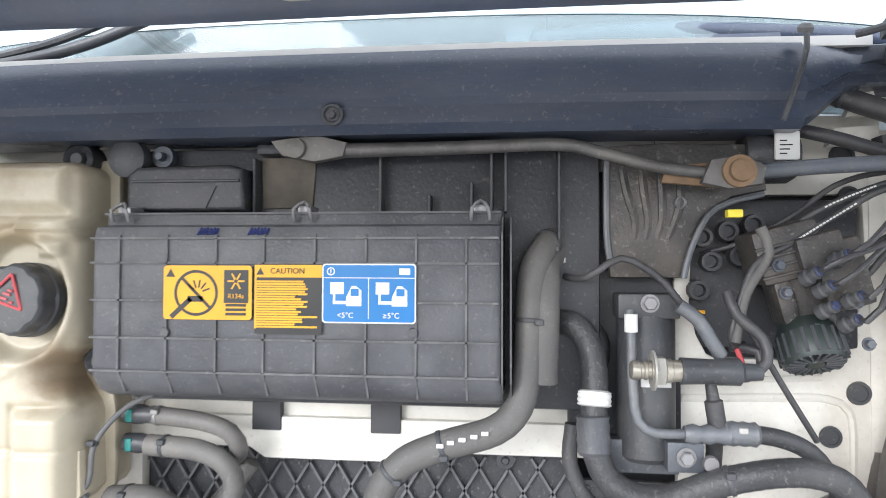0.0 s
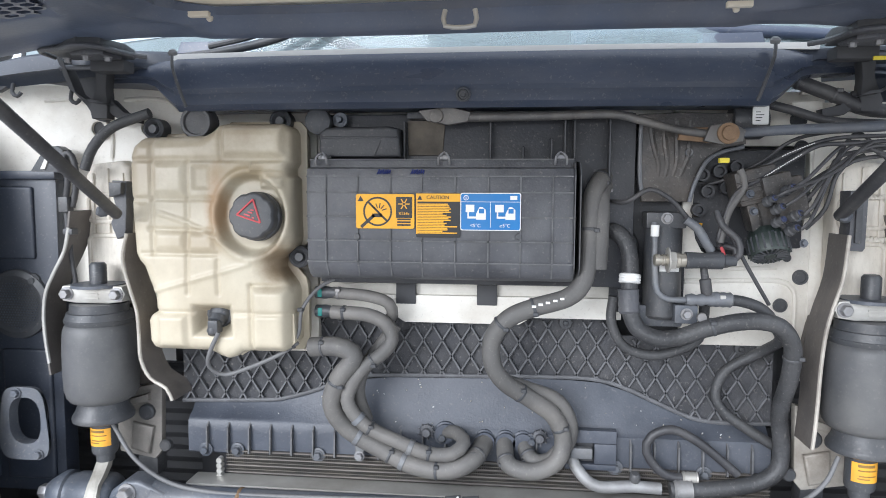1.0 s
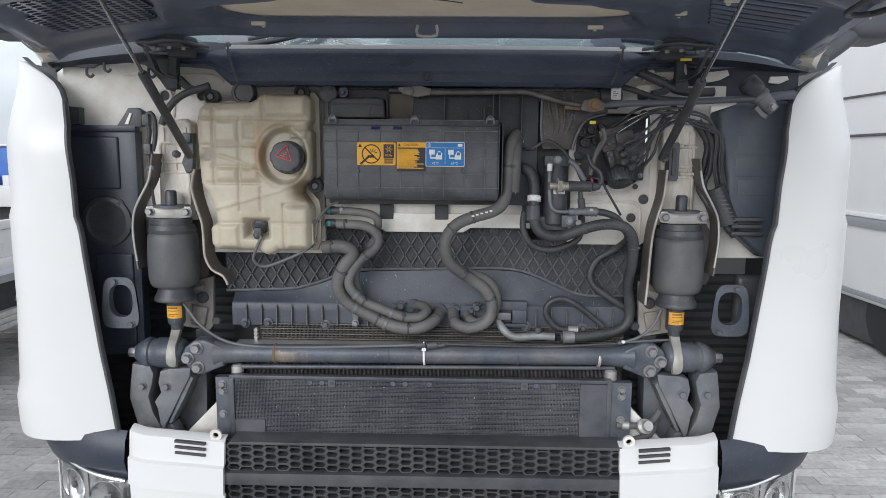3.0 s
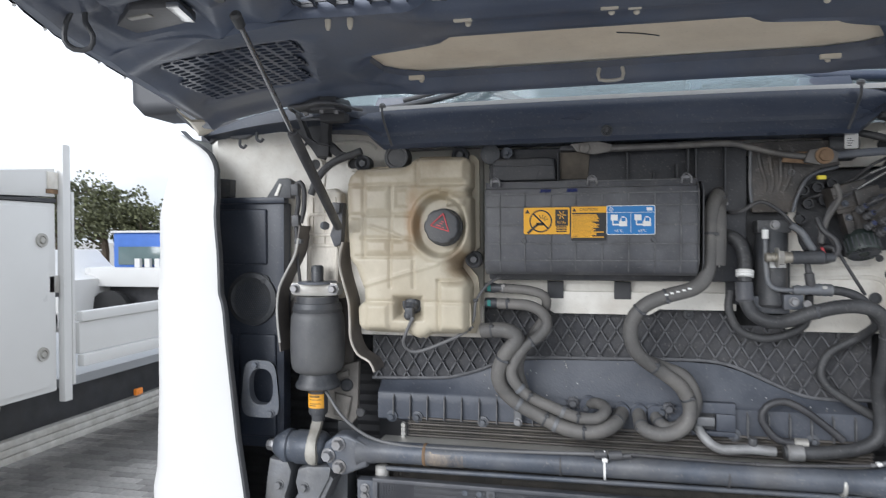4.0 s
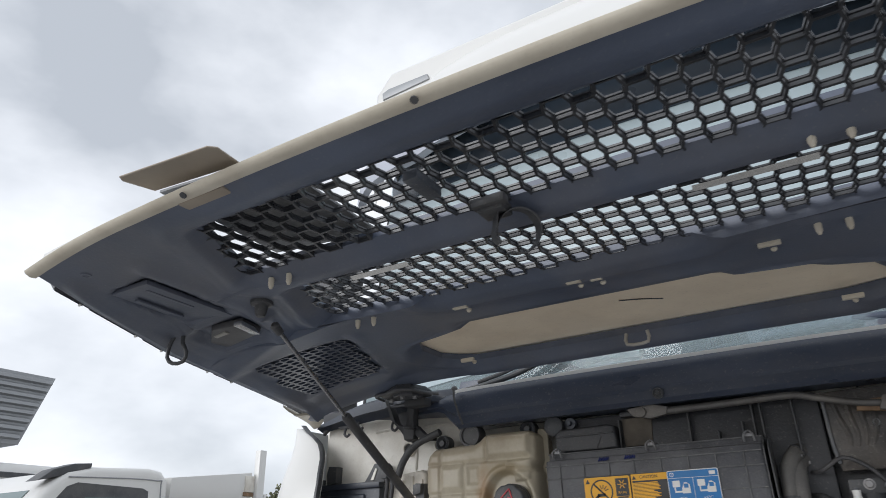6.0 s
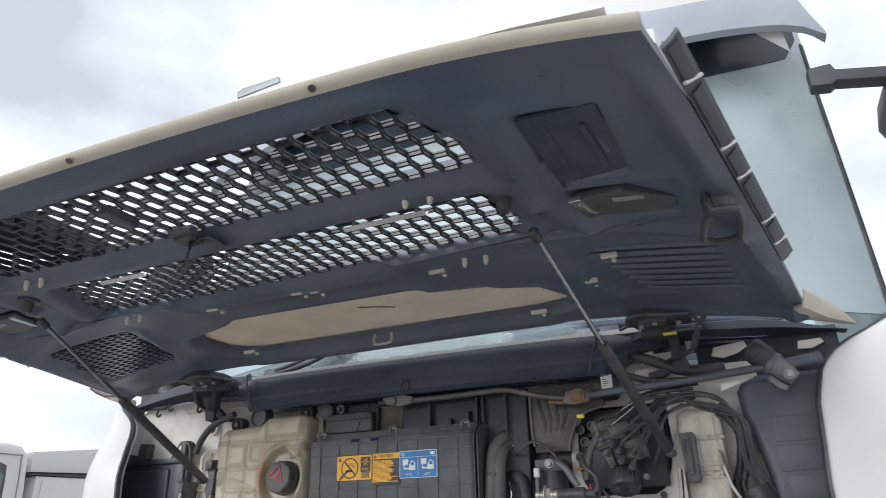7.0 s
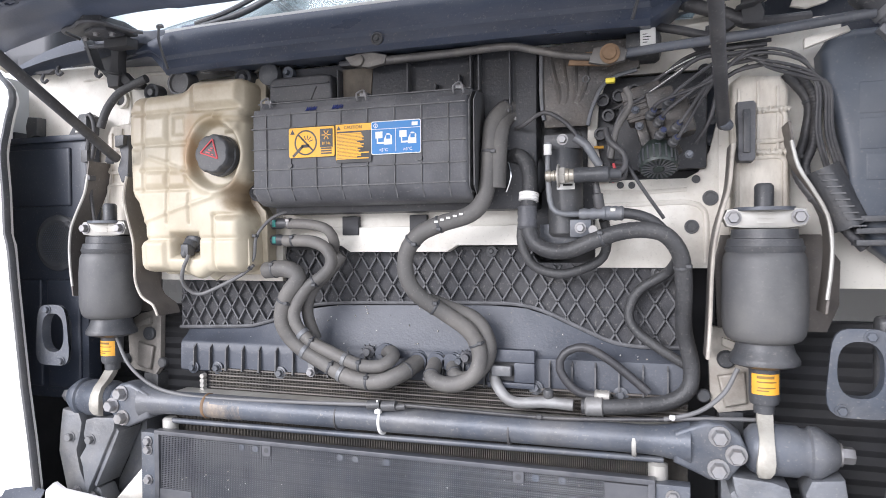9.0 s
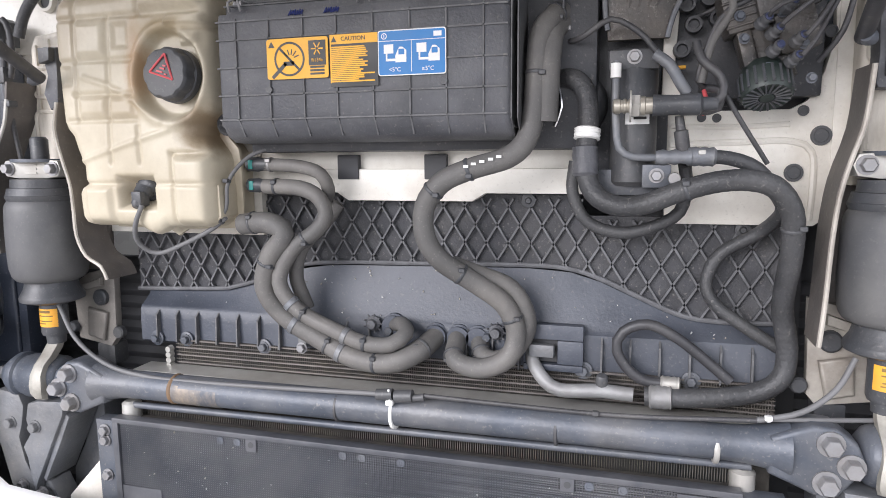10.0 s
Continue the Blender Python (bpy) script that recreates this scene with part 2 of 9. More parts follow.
M_RIB = mat("dusty_mat_rib", (0.128, 0.130, 0.137), 0.65, 0, 0.25, 40, 0.1, 240, (0.065, 0.065, 0.067), 0.5, 14)
M_BROWN = mat("oily_brown_black_casting", (0.052, 0.049, 0.047), 0.40, 0.1, 0.4, 25, 0.25, 200, (0.155, 0.130, 0.105), 0.55, 14, specks=0.35)
M_FLANGE = mat("grimy_brown_grey_flange", (0.115, 0.105, 0.098), 0.55, 0.1, 0.3, 12, 0.14, 160, (0.25, 0.215, 0.18), 0.5, 8, specks=0.25)
M_TINY = mat("tan_plate_back", (0.36, 0.31, 0.25), 0.6, 0.1, 0.12, 8, 0.08, 160, (0.22, 0.19, 0.16), 0.5, 7)
M_FADED = mat("faded_brown_print", (0.20, 0.12, 0.03), 0.5, 0, 0.3, 60, 0)
M_FOOTGREY = mat("grimy_brown_grey_casting", (0.215, 0.20, 0.182), 0.55, 0.15, 0.25, 14, 0.2, 140, (0.37, 0.34, 0.30), 0.6, 9, specks=0.35)
M_FOOT = mat("grimy_pale_casting", (0.46, 0.43, 0.38), 0.55, 0.15, 0.2, 14, 0.15, 140, (0.17, 0.145, 0.12), 0.85, 9, specks=0.35)
M_BEAM = mat("streaked_cream_beam_paint", (0.78, 0.73, 0.64), 0.5, 0, 0.1, 9, 0.1, 120, (0.27, 0.22, 0.165), 0.8, 10, stretch=(1.6, 1, 0.45), specks=0.2)
M_FORK = mat("pale_grimy_fork_casting", (0.36, 0.345, 0.305), 0.55, 0.3, 0.25, 20, 0.25, 140, (0.15, 0.13, 0.105), 0.65, 14, specks=0.3)
M_STRUTPL = mat("dusty_stamped_plate", (0.13, 0.13, 0.135), 0.42, 0.4, 0.2, 12, 0.1, 160, (0.09, 0.085, 0.08), 0.5, 8)
M_SEALER = mat("cream_joint_sealer", (0.74, 0.70, 0.62), 0.6, 0, 0.12, 40, 0.3, 90, (0.40, 0.35, 0.28), 0.5, 20)
M_GRILLE = mat("black_grille_plastic", (0.030, 0.033, 0.04), 0.3, 0, 0.15, 20, 0.02, 200, (0.15, 0.145, 0.14), 0.4, 12)
# grey raised to carry the sky's white reflections in the screen foot
M_DASH = mat("sky_paled_dashboard", (0.42, 0.445, 0.47), 0.6, 0, 0.12, 6, 0.1, 200, (0.30, 0.32, 0.34), 0.5, 5)
# dark colour of the reflection painted on the upper screen
M_BANDREFLECT = mat("dark_reflection_colour", (0.030, 0.042, 0.058), 0.25, 0, 0.1, 3, 0, spec=0.25)
# opaque visor; sky light coming through it is put into the pale colour
M_VISORLIT = mat("skylit_visor_plastic", (0.42, 0.44, 0.50), 0.35, 0, 0.1, 4, 0.02)
M_SIDEGLASS = mat("dark_side_glass", (0.12, 0.17, 0.17), 0.08, 0, 0.1, 3, 0, spec=0.8)
M_MIRROR = mat("black_mirror_housing", (0.058, 0.060, 0.067), 0.48, 0, 0.12, 8, 0.1, 260)
# deep shade of voids as a colour, lifted for haze; also on black parts
M_DARKVOID = mat("deep_shade_and_part_black", (0.054, 0.055, 0.060), 0.7, 0, 0.3, 8, 0.1, 80, (0.085, 0.082, 0.078), 0.5, 6)
M_TYRE = mat("tyre_rubber", (0.02, 0.02, 0.02), 0.8, 0, 0.15, 20, 0.1)
M_TARP = mat("blue_body_paint", (0.07, 0.17, 0.52), 0.45, 0, 0.1, 4, 0.1, 20)
M_CLAD = mat("grey_profiled_cladding", (0.30, 0.31, 0.32), 0.45, 0.3, 0.05, 3, 0.02)
M_BRICK = mat("grey_brown_paver", (0.42, 0.405, 0.385), 0.8, 0, 0.18, 30, 0.2, 200, (0.24, 0.23, 0.215), 0.5, 2.0, island=0.25)
M_SAND = mat("sandy_joint", (0.38, 0.365, 0.345), 0.95, 0, 0.2, 40, 0.2, 200, (0.23, 0.22, 0.205), 0.5, 3)
M_ORANGE = mat("orange_marker_lens", (0.85, 0.25, 0.02), 0.3, 0, 0.03, 20, 0)
M_BARK = mat("bark", (0.09, 0.07, 0.05), 0.9, 0, 0.3, 12, 0.3, 40)
M_LEAF = mat("leaf_green", (0.105, 0.112, 0.055), 0.7, 0, 0.3, 2, 0, island=0.45)


# ---------------------------------------------------------------- building helpers
def thing(name, at, label, category, group="", kind=""):
    ob = new(name)
    ob.empty_display_size = 0.05
    ob.location = at
    return tagged(ob, label, category, group, kind)


def mesh_from(bm, name, material, smooth=None):
    bm.normal_update()
    me = bpy.data.meshes.new(name)
    if smooth:
        for f in bm.faces:
            f.smooth = True
        for e in bm.edges:
            if len(e.link_faces) == 2 and e.calc_face_angle(0) > radians(smooth):
                e.smooth = False
    bm.to_mesh(me)
    bm.free()
    me.materials.append(material)
    return me


def chain(ob):
    """Where a parent stands: things stand at their base, parts are given in world coordinates."""
    return Matrix.Translation(ob.location) if ob.type == "EMPTY" else Matrix.Identity(4)


def part(name, bm, material, parent, label="", smooth=40):
    """One mesh, given in world coordinates, under a thing or under a part."""
    ob = new(name, mesh_from(bm, name, material, smooth))
    ob.parent = parent
    ob.matrix_parent_inverse = chain(parent).inverted()
    return tagged(ob, label)


def solo(name, bm, material, label, category, group="", kind="", smooth=40):
    ob = new(name, mesh_from(bm, name, material, smooth))
    return tagged(ob, label, category, group, kind)


def B():
    return bmesh.new()


def box(bm, x0, x1, y0, y1, z0, z1, bev=0.0, seg=2, m=None):
    vs = [bm.verts.new((x, y, z)) for x in (x0, x1) for y in (y0, y1) for z in (z0, z1)]
    fs = [(0, 1, 3, 2), (4, 6, 7, 5), (0, 4, 5, 1), (2, 3, 7, 6), (0, 2, 6, 4), (1, 5, 7, 3)]
    faces = [bm.faces.new([vs[i] for i in f]) for f in fs]
    if m is not None:
        bmesh.ops.transform(bm, matrix=m, verts=vs)
    if bev:
        es = list({e for f in faces for e in f.edges})
        bmesh.ops.bevel(bm, geom=es, offset=bev, segments=seg, affect="EDGES", profile=0.6)
    return bm


def prism(bm, pts, a, b, axis="y", bev=0.0, seg=2):
    """A closed outline of two coordinates, pushed from a to b along the axis."""
    def put(p, c):
        return {"y": (p[0], c, p[1]), "x": (c, p[0], p[1]), "z": (p[0], p[1], c)}[axis]
    lo = [bm.verts.new(put(p, a)) for p in pts]
    hi = [bm.verts.new(put(p, b)) for p in pts]
    n = len(pts)
    fs = [bm.faces.new(lo), bm.faces.new(hi[::-1])]
    for i in range(n):
        fs.append(bm.faces.new((lo[i], hi[i], hi[(i + 1) % n], lo[(i + 1) % n])))
    bmesh.ops.recalc_face_normals(bm, faces=fs)
    if bev:
        es = list(set(fs[0].edges) | set(fs[1].edges))
        bmesh.ops.bevel(bm, geom=es, offset=bev, segments=seg, affect="EDGES", profile=0.6)
    return bm


def frame_of(d):
    d = Vector(d).normalized()
    u = d.cross(Vector((0, 0, 1)) if abs(d.z) < 0.9 else Vector((1, 0, 0))).normalized()
    return d, u, d.cross(u).normalized()


def lathe(bm, base, axis, prof, seg=24, caps=True):
    """Turned form: prof is (distance along the axis, radius)."""
    d, u, v = frame_of(axis)
    base = Vector(base)
    rings = []
    for h, r in prof:
        rings.append([bm.verts.new(base + d * h + (u * math.cos(2 * math.pi * i / seg) + v * math.sin(2 * math.pi * i / seg)) * r) for i in range(seg)])
    fs = []
    for a, b in zip(rings, rings[1:]):
        for i in range(seg):
            fs.append(bm.faces.new((a[i], a[(i + 1) % seg], b[(i + 1) % seg], b[i])))
    if caps:
        fs.append(bm.faces.new(rings[0][::-1]))
        fs.append(bm.faces.new(rings[-1]))
    bmesh.ops.recalc_face_normals(bm, faces=fs)
    return bm


def rod(bm, a, b, r, seg=12):
    a, b = Vector(a), Vector(b)
    return lathe(bm, a, b - a, [(0, r), ((b - a).length, r)], seg)


def smooth_path(pts, step=0.012):
    p = [Vector(q) for q in pts]
    p = [p[0] * 2 - p[1]] + p + [p[-1] * 2 - p[-2]]
    out = []
    for i in range(1, len(p) - 2):
        a, b, c, d = p[i - 1:i + 3]
        n = max(2, int((c - b).length / step))
        for k in range(n):
            t = k / n
            out.append(0.5 * (2 * b + (c - a) * t + (2 * a - 5 * b + 4 * c - d) * t * t + (3 * b - a - 3 * c + d) * t ** 3))
    out.append(p[-2])
    return out


def tube(bm, pts, r, seg=12, step=0.012, wave=0.0, pitch=0.006, raw=False):
    """A hose or cable through the points; wave makes it corrugated."""
    path = [Vector(q) for q in pts] if raw else smooth_path(pts, step)
    rings, u = [], None
    run = 0.0
    for i, p in enumerate(path):
        d = (path[min(i + 1, len(path) - 1)] - path[max(i - 1, 0)]).normalized()
        if u is None:
            u = frame_of(d)[1]
        u = (u - d * u.dot(d)).normalized()
        v = d.cross(u)
        if i:
            run += (p - path[i - 1]).length
        rr = (r(i / (len(path) - 1)) if callable(r) else r) * (1 + wave * math.sin(2 * math.pi * run / pitch))
        rings.append([bm.verts.new(p + (u * math.cos(2 * math.pi * k / seg) + v * math.sin(2 * math.pi * k / seg)) * rr) for k in range(seg)])
    fs = []
    for a, b in zip(rings, rings[1:]):
        for k in range(seg):
            fs.append(bm.faces.new((a[k], a[(k + 1) % seg], b[(k + 1) % seg], b[k])))
    fs += [bm.faces.new(rings[0][::-1]), bm.faces.new(rings[-1])]
    bmesh.ops.recalc_face_normals(bm, faces=fs)
    return bm


def hexnut(bm, at, axis, r=0.009, h=0.008):
    at, ax = Vector(at), Vector(axis).normalized()
    lathe(bm, at, ax, [(0, r * 1.35), (h * 0.2, r * 1.35)], 16)
    lathe(bm, at + ax * h * 0.2, ax, [(0, r), (h * 0.85, r), (h, r * 0.85)], 6)
    return bm


def band(bm, pts, where, r, width=0.0055, lift=0.0014, lug=True):
    """A clip round a hose at a share of its way."""
    path = smooth_path(pts)
    i = min(max(int(where * (len(path) - 1)), 1), len(path) - 2)
    d = (path[i + 1] - path[i - 1]).normalized()
    lathe(bm, path[i] - d * width / 2, d, [(0, r + lift * 0.4), (0.001, r + lift), (width - 0.001, r + lift), (width, r + lift * 0.4)], 16)
    if lug:
        side = d.cross(Vector((0, 1, 0))).normalized()
        q = path[i] + Vector((0, -1, 0)) * (r + lift) * 0.75 + side * (r * 0.6)
        box(bm, q.x - 0.005, q.x + 0.005, q.y - 0.005, q.y + 0.004, q.z - 0.0035, q.z + 0.0035, 0.001, 1)
    return bm


def sheet(bm, grid, thick=None):
    """Quads through rows of points; thick gives it a back, pushed by that vector."""
    vs = [[bm.verts.new(p) for p in row] for row in grid]
    fs = [bm.faces.new((vs[j][i], vs[j][i + 1], vs[j + 1][i + 1], vs[j + 1][i])) for j in range(len(vs) - 1) for i in range(len(vs[0]) - 1)]
    if thick:
        t = Vector(thick)
        ws = [[bm.verts.new(Vector(p) + t) for p in row] for row in grid]
        J, I = len(vs) - 1, len(vs[0]) - 1
        fs += [bm.faces.new((ws[j][i], ws[j + 1][i], ws[j + 1][i + 1], ws[j][i + 1])) for j in range(J) for i in range(I)]
        for i in range(I):
            fs.append(bm.faces.new((vs[0][i], ws[0][i], ws[0][i + 1], vs[0][i + 1])))
            fs.append(bm.faces.new((vs[J][i + 1], ws[J][i + 1], ws[J][i], vs[J][i])))
        for j in range(J):
            fs.append(bm.faces.new((vs[j + 1][0], ws[j + 1][0], ws[j][0], vs[j][0])))
            fs.append(bm.faces.new((vs[j][I], ws[j][I], ws[j + 1][I], vs[j + 1][I])))
    bmesh.ops.recalc_face_normals(bm, faces=fs)
    return bm


def lerp(table, x):
    """Straight-line reading of a table of pairs."""
    if x <= table[0][0]:
        return table[0][1]
    for (a, p), (b, q) in zip(table, table[1:]):
        if x <= b:
            return p + (q - p) * (x - a) / (b - a)
    return table[-1][1]


def text_mesh(words, size, at, turn, material, parent, name="lettering", align="CENTER"):
    cu = bpy.data.curves.new(name, "FONT")
    cu.body, cu.size, cu.align_x, cu.align_y, cu.extrude = words, size, align, "CENTER", 0.0002
    tmp = bpy.data.objects.new(name + "_curve", cu)
    scene.collection.objects.link(tmp)
    me = bpy.data.meshes.new_from_object(tmp.evaluated_get(bpy.context.evaluated_depsgraph_get()))
    bpy.data.objects.remove(tmp)
    bpy.data.curves.remove(cu)
    me.transform(pose(*at, *turn))
    me.materials.clear()
    me.materials.append(material)
    ob = new(name, me)
    ob.parent = parent
    ob.matrix_parent_inverse = chain(parent).inverted()
    return ob


def hex_cells(bm, xs, ys, w, h, place, lo, hi, wall=0.16, inside=None, flat=0.62):
    """A moulded grid of long hexagons: w and h are a cell's size, place(x, y, depth) gives the world point."""
    def corners(cx, cy, k):
        ww, hh = w / 2 * k, h / 2 * k
        return [(cx - ww, cy), (cx - ww * flat, cy + hh), (cx + ww * flat, cy + hh), (cx + ww, cy), (cx + ww * flat, cy - hh), (cx - ww * flat, cy - hh)]
    nx = int((xs[1] - xs[0]) / (w * (1 + flat) / 2)) + 2
    ny = int((ys[1] - ys[0]) / h) + 2
    for i in range(nx):
        for j in range(-1, ny):
            cx = xs[0] + i * w * (1 + flat) / 2
            cy = ys[0] + (j + (0.5 if i % 2 else 0)) * h
            if not (xs[0] - w * 0.2 <= cx <= xs[1] + w * 0.2 and ys[0] - h * 0.2 <= cy <= ys[1] + h * 0.2):
                continue
            if inside and not inside(cx, cy):
                continue
            o, q = corners(cx, cy, 1.03), corners(cx, cy, 1 - wall)
            A = [bm.verts.new(place(*p, lo)) for p in o]
            Q = [bm.verts.new(place(*p, lo)) for p in q]
            C = [bm.verts.new(place(*p, hi)) for p in q]
            D = [bm.verts.new(place(*p, hi)) for p in o]
            for k in range(6):
                n = (k + 1) % 6
                bm.faces.new((A[k], A[n], Q[n], Q[k]))
                bm.faces.new((Q[k], Q[n], C[n], C[k]))
                bm.faces.new((C[k], C[n], D[n], D[k]))
    return bm


# ---------------------------------------------------------------- the truck's cab: fixed structure
cab = thing("truck_cab", (0, 0.5, 0.9), "white truck cab with its front flap raised", "truck cab")

# painted bulkhead behind the engine bay, with openings cut round by separate panels
YB = 0.105
for x0, x1, z0, z1, dy in ((-1.08, -0.30, 1.50, 2.06, 0), (-0.298, 0.398, 1.62, 2.02, 0), (0.657, 1.08, 1.50, 2.0, 0), (0.402, 0.653, 1.92, 2.02, 0)):
    b = B()
    box(b, x0, x1, YB - dy, YB + 0.02, z0, z1, 0.002)
    part("bulkhead", b, M_CREAM, cab, "cream-white painted bulkhead with dirt stains")
b = B()
prism(b, [(-0.30, 1.625), (-0.30, 1.583), (-0.14, 1.583), (-0.118, 1.569), (0.112, 1.569), (0.135, 1.583), (0.31, 1.583), (0.31, 1.625)], YB - 0.012, YB + 0.018, "y", 0.003)
part("lower_flange", b, M_CREAM, cab, "cream-white stepped lower flange")
b = B()
prism(b, [(0.425, 1.536), (0.64, 1.536), (0.672, 1.56), (0.672, 2.02), (0.640, 2.02), (0.650, 1.918), (0.654, 1.816), (0.642, 1.765), (0.622, 1.724), (0.600, 1.712), (0.425, 1.712)], YB + 0.002, YB + 0.022, "y", 0.002)
part("bulkhead", b, M_CREAM, cab, "cream-white painted bulkhead with dirt stains")
b = B()
box(b, -0.72, 0.72, 0.30, 0.32, 0.6, 1.6)
part("bay_wall", b, M_DARKVOID, cab)
b = B()
box(b, 0.40, 0.64, YB + 0.035, YB + 0.05, 1.70, 1.95)
part("recess_back", b, M_DARKVOID, cab)
b = B()
prism(b, [(0.414, 1.712), (0.470, 1.712), (0.452, 1.722), (0.440, 1.745), (0.432, 1.785), (0.436, 1.86), (0.450, 1.905), (0.425, 1.905), (0.414, 1.87)], 0.074, 0.084, "y", 0.003)
part("recess_edge", b, M_CREAM, cab, "cream-white rolled edge of the bulkhead opening")
# raised swage round the lower right panel and its holes
b = B()
tube(b, [(0.43, YB + 0.003, 1.661), (0.54, YB + 0.003, 1.664), (0.605, YB + 0.003, 1.664), (0.632, YB + 0.003, 1.648), (0.636, YB + 0.003, 1.60), (0.634, YB + 0.003, 1.545)], 0.0055, 8)
tube(b, [(0.43, YB + 0.003, 1.690), (0.52, YB + 0.003, 1.687), (0.60, YB + 0.003, 1.690)], 0.0045, 8)
part("swage", b, M_CREAM, cab)
for x, z, r in ((0.609, 1.617, 0.012), (0.643, 1.672, 0.013), (0.475, 1.702, 0.006), (0.647, 1.822, 0.008), (0.626, 1.968, 0.014), (0.634, 1.917, 0.012), (0.497, 1.701, 0.006), (0.617, 1.709, 0.007)):
    b = B()
    lathe(b, (x, YB + 0.001, z), (0, -1, 0), [(0, r * 1.15), (0.003, r * 1.1), (0.003, r * 0.8), (0.0015, r * 0.75)], 18)
    part("rubber_grommet", b, M_BLACK, cab)
for x0 in (-0.135, 0.028):
    b = B()
    box(b, x0, x0 + 0.04, YB - 0.016, YB - 0.002, 1.607, 1.65, 0.002)
    part("slot", b, M_DARKVOID, cab)

# white side brackets and the upper inner wings left and right
for s in (-1, 1):
    b = B()
    g = []
    for z in (1.86, 1.93, 2.0, 2.05):
        g.append([(s * x, 0.1035 - 0.20 * max(0, (x - 0.80)) ** 1.2 - (0.02 * math.sin(x * 14) if s > 0 else 0), z) for x in (0.74, 0.80, 0.86, 0.92, 0.98, 1.04)])
    sheet(b, g, (0, 0.012, 0))
    part("inner_wing", b, M_CREAM if s < 0 else M_NAVY, cab)

# windscreen, pillars, header, roof, visor
def screen_y(x, z):
    return 0.07 + 0.30 * (abs(x) / 1.1) ** 2.6 + (z - 2.05) * 0.16


b = B()
xs = [-1.235 + 2.47 * i / 36 for i in range(37)]
sheet(b, [[(x, screen_y(x, z), z) for x in xs] for z in (2.16, 2.3, 2.5, 2.75, 3.0, 3.18, 3.31)], (0, 0.006, 0))
part("windscreen", b, M_SCREEN, cab, "windscreen with sky reflection in its colour and a dark upper band")
b = B()
sheet(b, [[(x, screen_y(x, z), z) for x in xs] for z in (2.03, 2.09, 2.158)], (0, 0.005, 0))
low = part("windscreen_foot", b, M_SCREENLOW, cab, "foot of the windscreen with a pale sky haze")
low.visible_shadow = False
# sheet in the shape of a dark reflection, laid over the glass
b = B()
g = []
for k in range(4):
    row = []
    for i in range(49):
        x = -1.215 + 2.43 * i / 48
        z0 = 2.90 + 0.22 * (abs(x) / 1.177) ** 3 + 0.075 * max(0, (abs(x) - 1.155) / 0.06) ** 2.5
        z = z0 + (3.30 - z0) * k / 3
        row.append((x, screen_y(x, z) - 0.004, z))
    g.append(row)
sheet(b, g, (0, 0.003, 0))
part("screen_band", b, M_BANDREFLECT, cab, "dark reflection painted across the top of the screen")
# things lying on the dashboard, seen through the foot of the screen
b = B()
sheet(b, [[(-1.0 + 2.0 * i / 20, 0.16 + 0.16 * abs(-1 + 0.1 * i) ** 2 + dy, 2.03 + dz + 0.012 * math.sin(i * 1.7)) for i in range(21)] for dy, dz in ((0, 0), (0.02, 0.09), (0.12, 0.14), (0.45, 0.16))], (0, 0, -0.01))
part("dashboard", b, M_DASH, cab, "grey dashboard behind the screen, paled for reflected sky")
for x0, x1, z1 in ((-0.62, -0.40, 0.07), (0.20, 0.235, 0.075), (0.42, 0.58, 0.065)):
    b = B()
    prism(b, [(x0, 2.07), (x1, 2.07), (x1 - 0.02, 2.07 + z1), (x0 + 0.03, 2.07 + z1)], 0.115, 0.15, "y", 0.01, 2)
    part("dash_frame", b, M_LEDGE, cab)
b = B()
tube(b, [(0.21, 0.13, 2.135), (0.35, 0.13, 2.145), (0.50, 0.13, 2.14), (0.72, 0.17, 2.135), (0.95, 0.27, 2.13)], 0.012, 10)
part("dash_rail", b, M_LEDGE, cab)
for k in range(3):
    b = B()
    tube(b, [(-0.32 + 0.02 * k, 0.11, 2.165), (-0.27 + 0.015 * k, 0.10, 2.13), (-0.20 + 0.012 * k, 0.09, 2.10), (-0.15 + 0.01 * k, 0.085, 2.085)], 0.007, 8)
    part("dash_cable", b, M_CABLE, cab)
for s in (-1, 1):
    b = B()
    sheet(b, [[(s * (1.232 + 0.6 * dx - 0.008 * (z - 2.0)), screen_y(1.235, z) + dy, z) for dx, dy in ((0, -0.008), (0.008, -0.012), (0.018, -0.008), (0.026, 0.006), (0.028, 0.06), (0.024, 0.20))] for z in (2.02, 2.3, 2.6, 3.2)], (0, 0.05, 0))
    part("screen_pillar", b, M_QUILT, cab)
    b = B()
    sheet(b, [[(s * 1.24, 0.66 + 0.144 * k, z) for k in range(11)] for z in (0.9, 1.6, 2.04, 2.5, 3.2)], (-s * 0.03, 0, 0))
    part("cab_side", b, M_WHITE, cab)
ROOF = [(0.17, 3.14, 1.16), (0.20, 3.30, 1.13), (0.24, 3.44, 1.11), (0.31, 3.54, 1.09), (0.42, 3.685, 1.08), (0.60, 3.870, 1.08), (0.90, 4.05, 1.08), (1.4, 4.17, 1.08), (2.1, 4.25, 1.08)]
b = B()
g = []
for y, z, w in ROOF:
    g.append([(x * w, y + (0.27 if z < 3.2 else 0.16) * abs(x) ** 4, z - 0.10 * abs(x) ** 8) for x in [-1 + 2 * i / 24 for i in range(25)]])
sheet(b, g, None)
for s in (-1, 1):
    sheet(b, [[(s * w * 1.0, y + 0.16, z - 0.10) for y, z, w in ROOF[2:]], [(s * 1.17, y + 0.42, 3.2) for y, z, w in ROOF[2:]]], None)
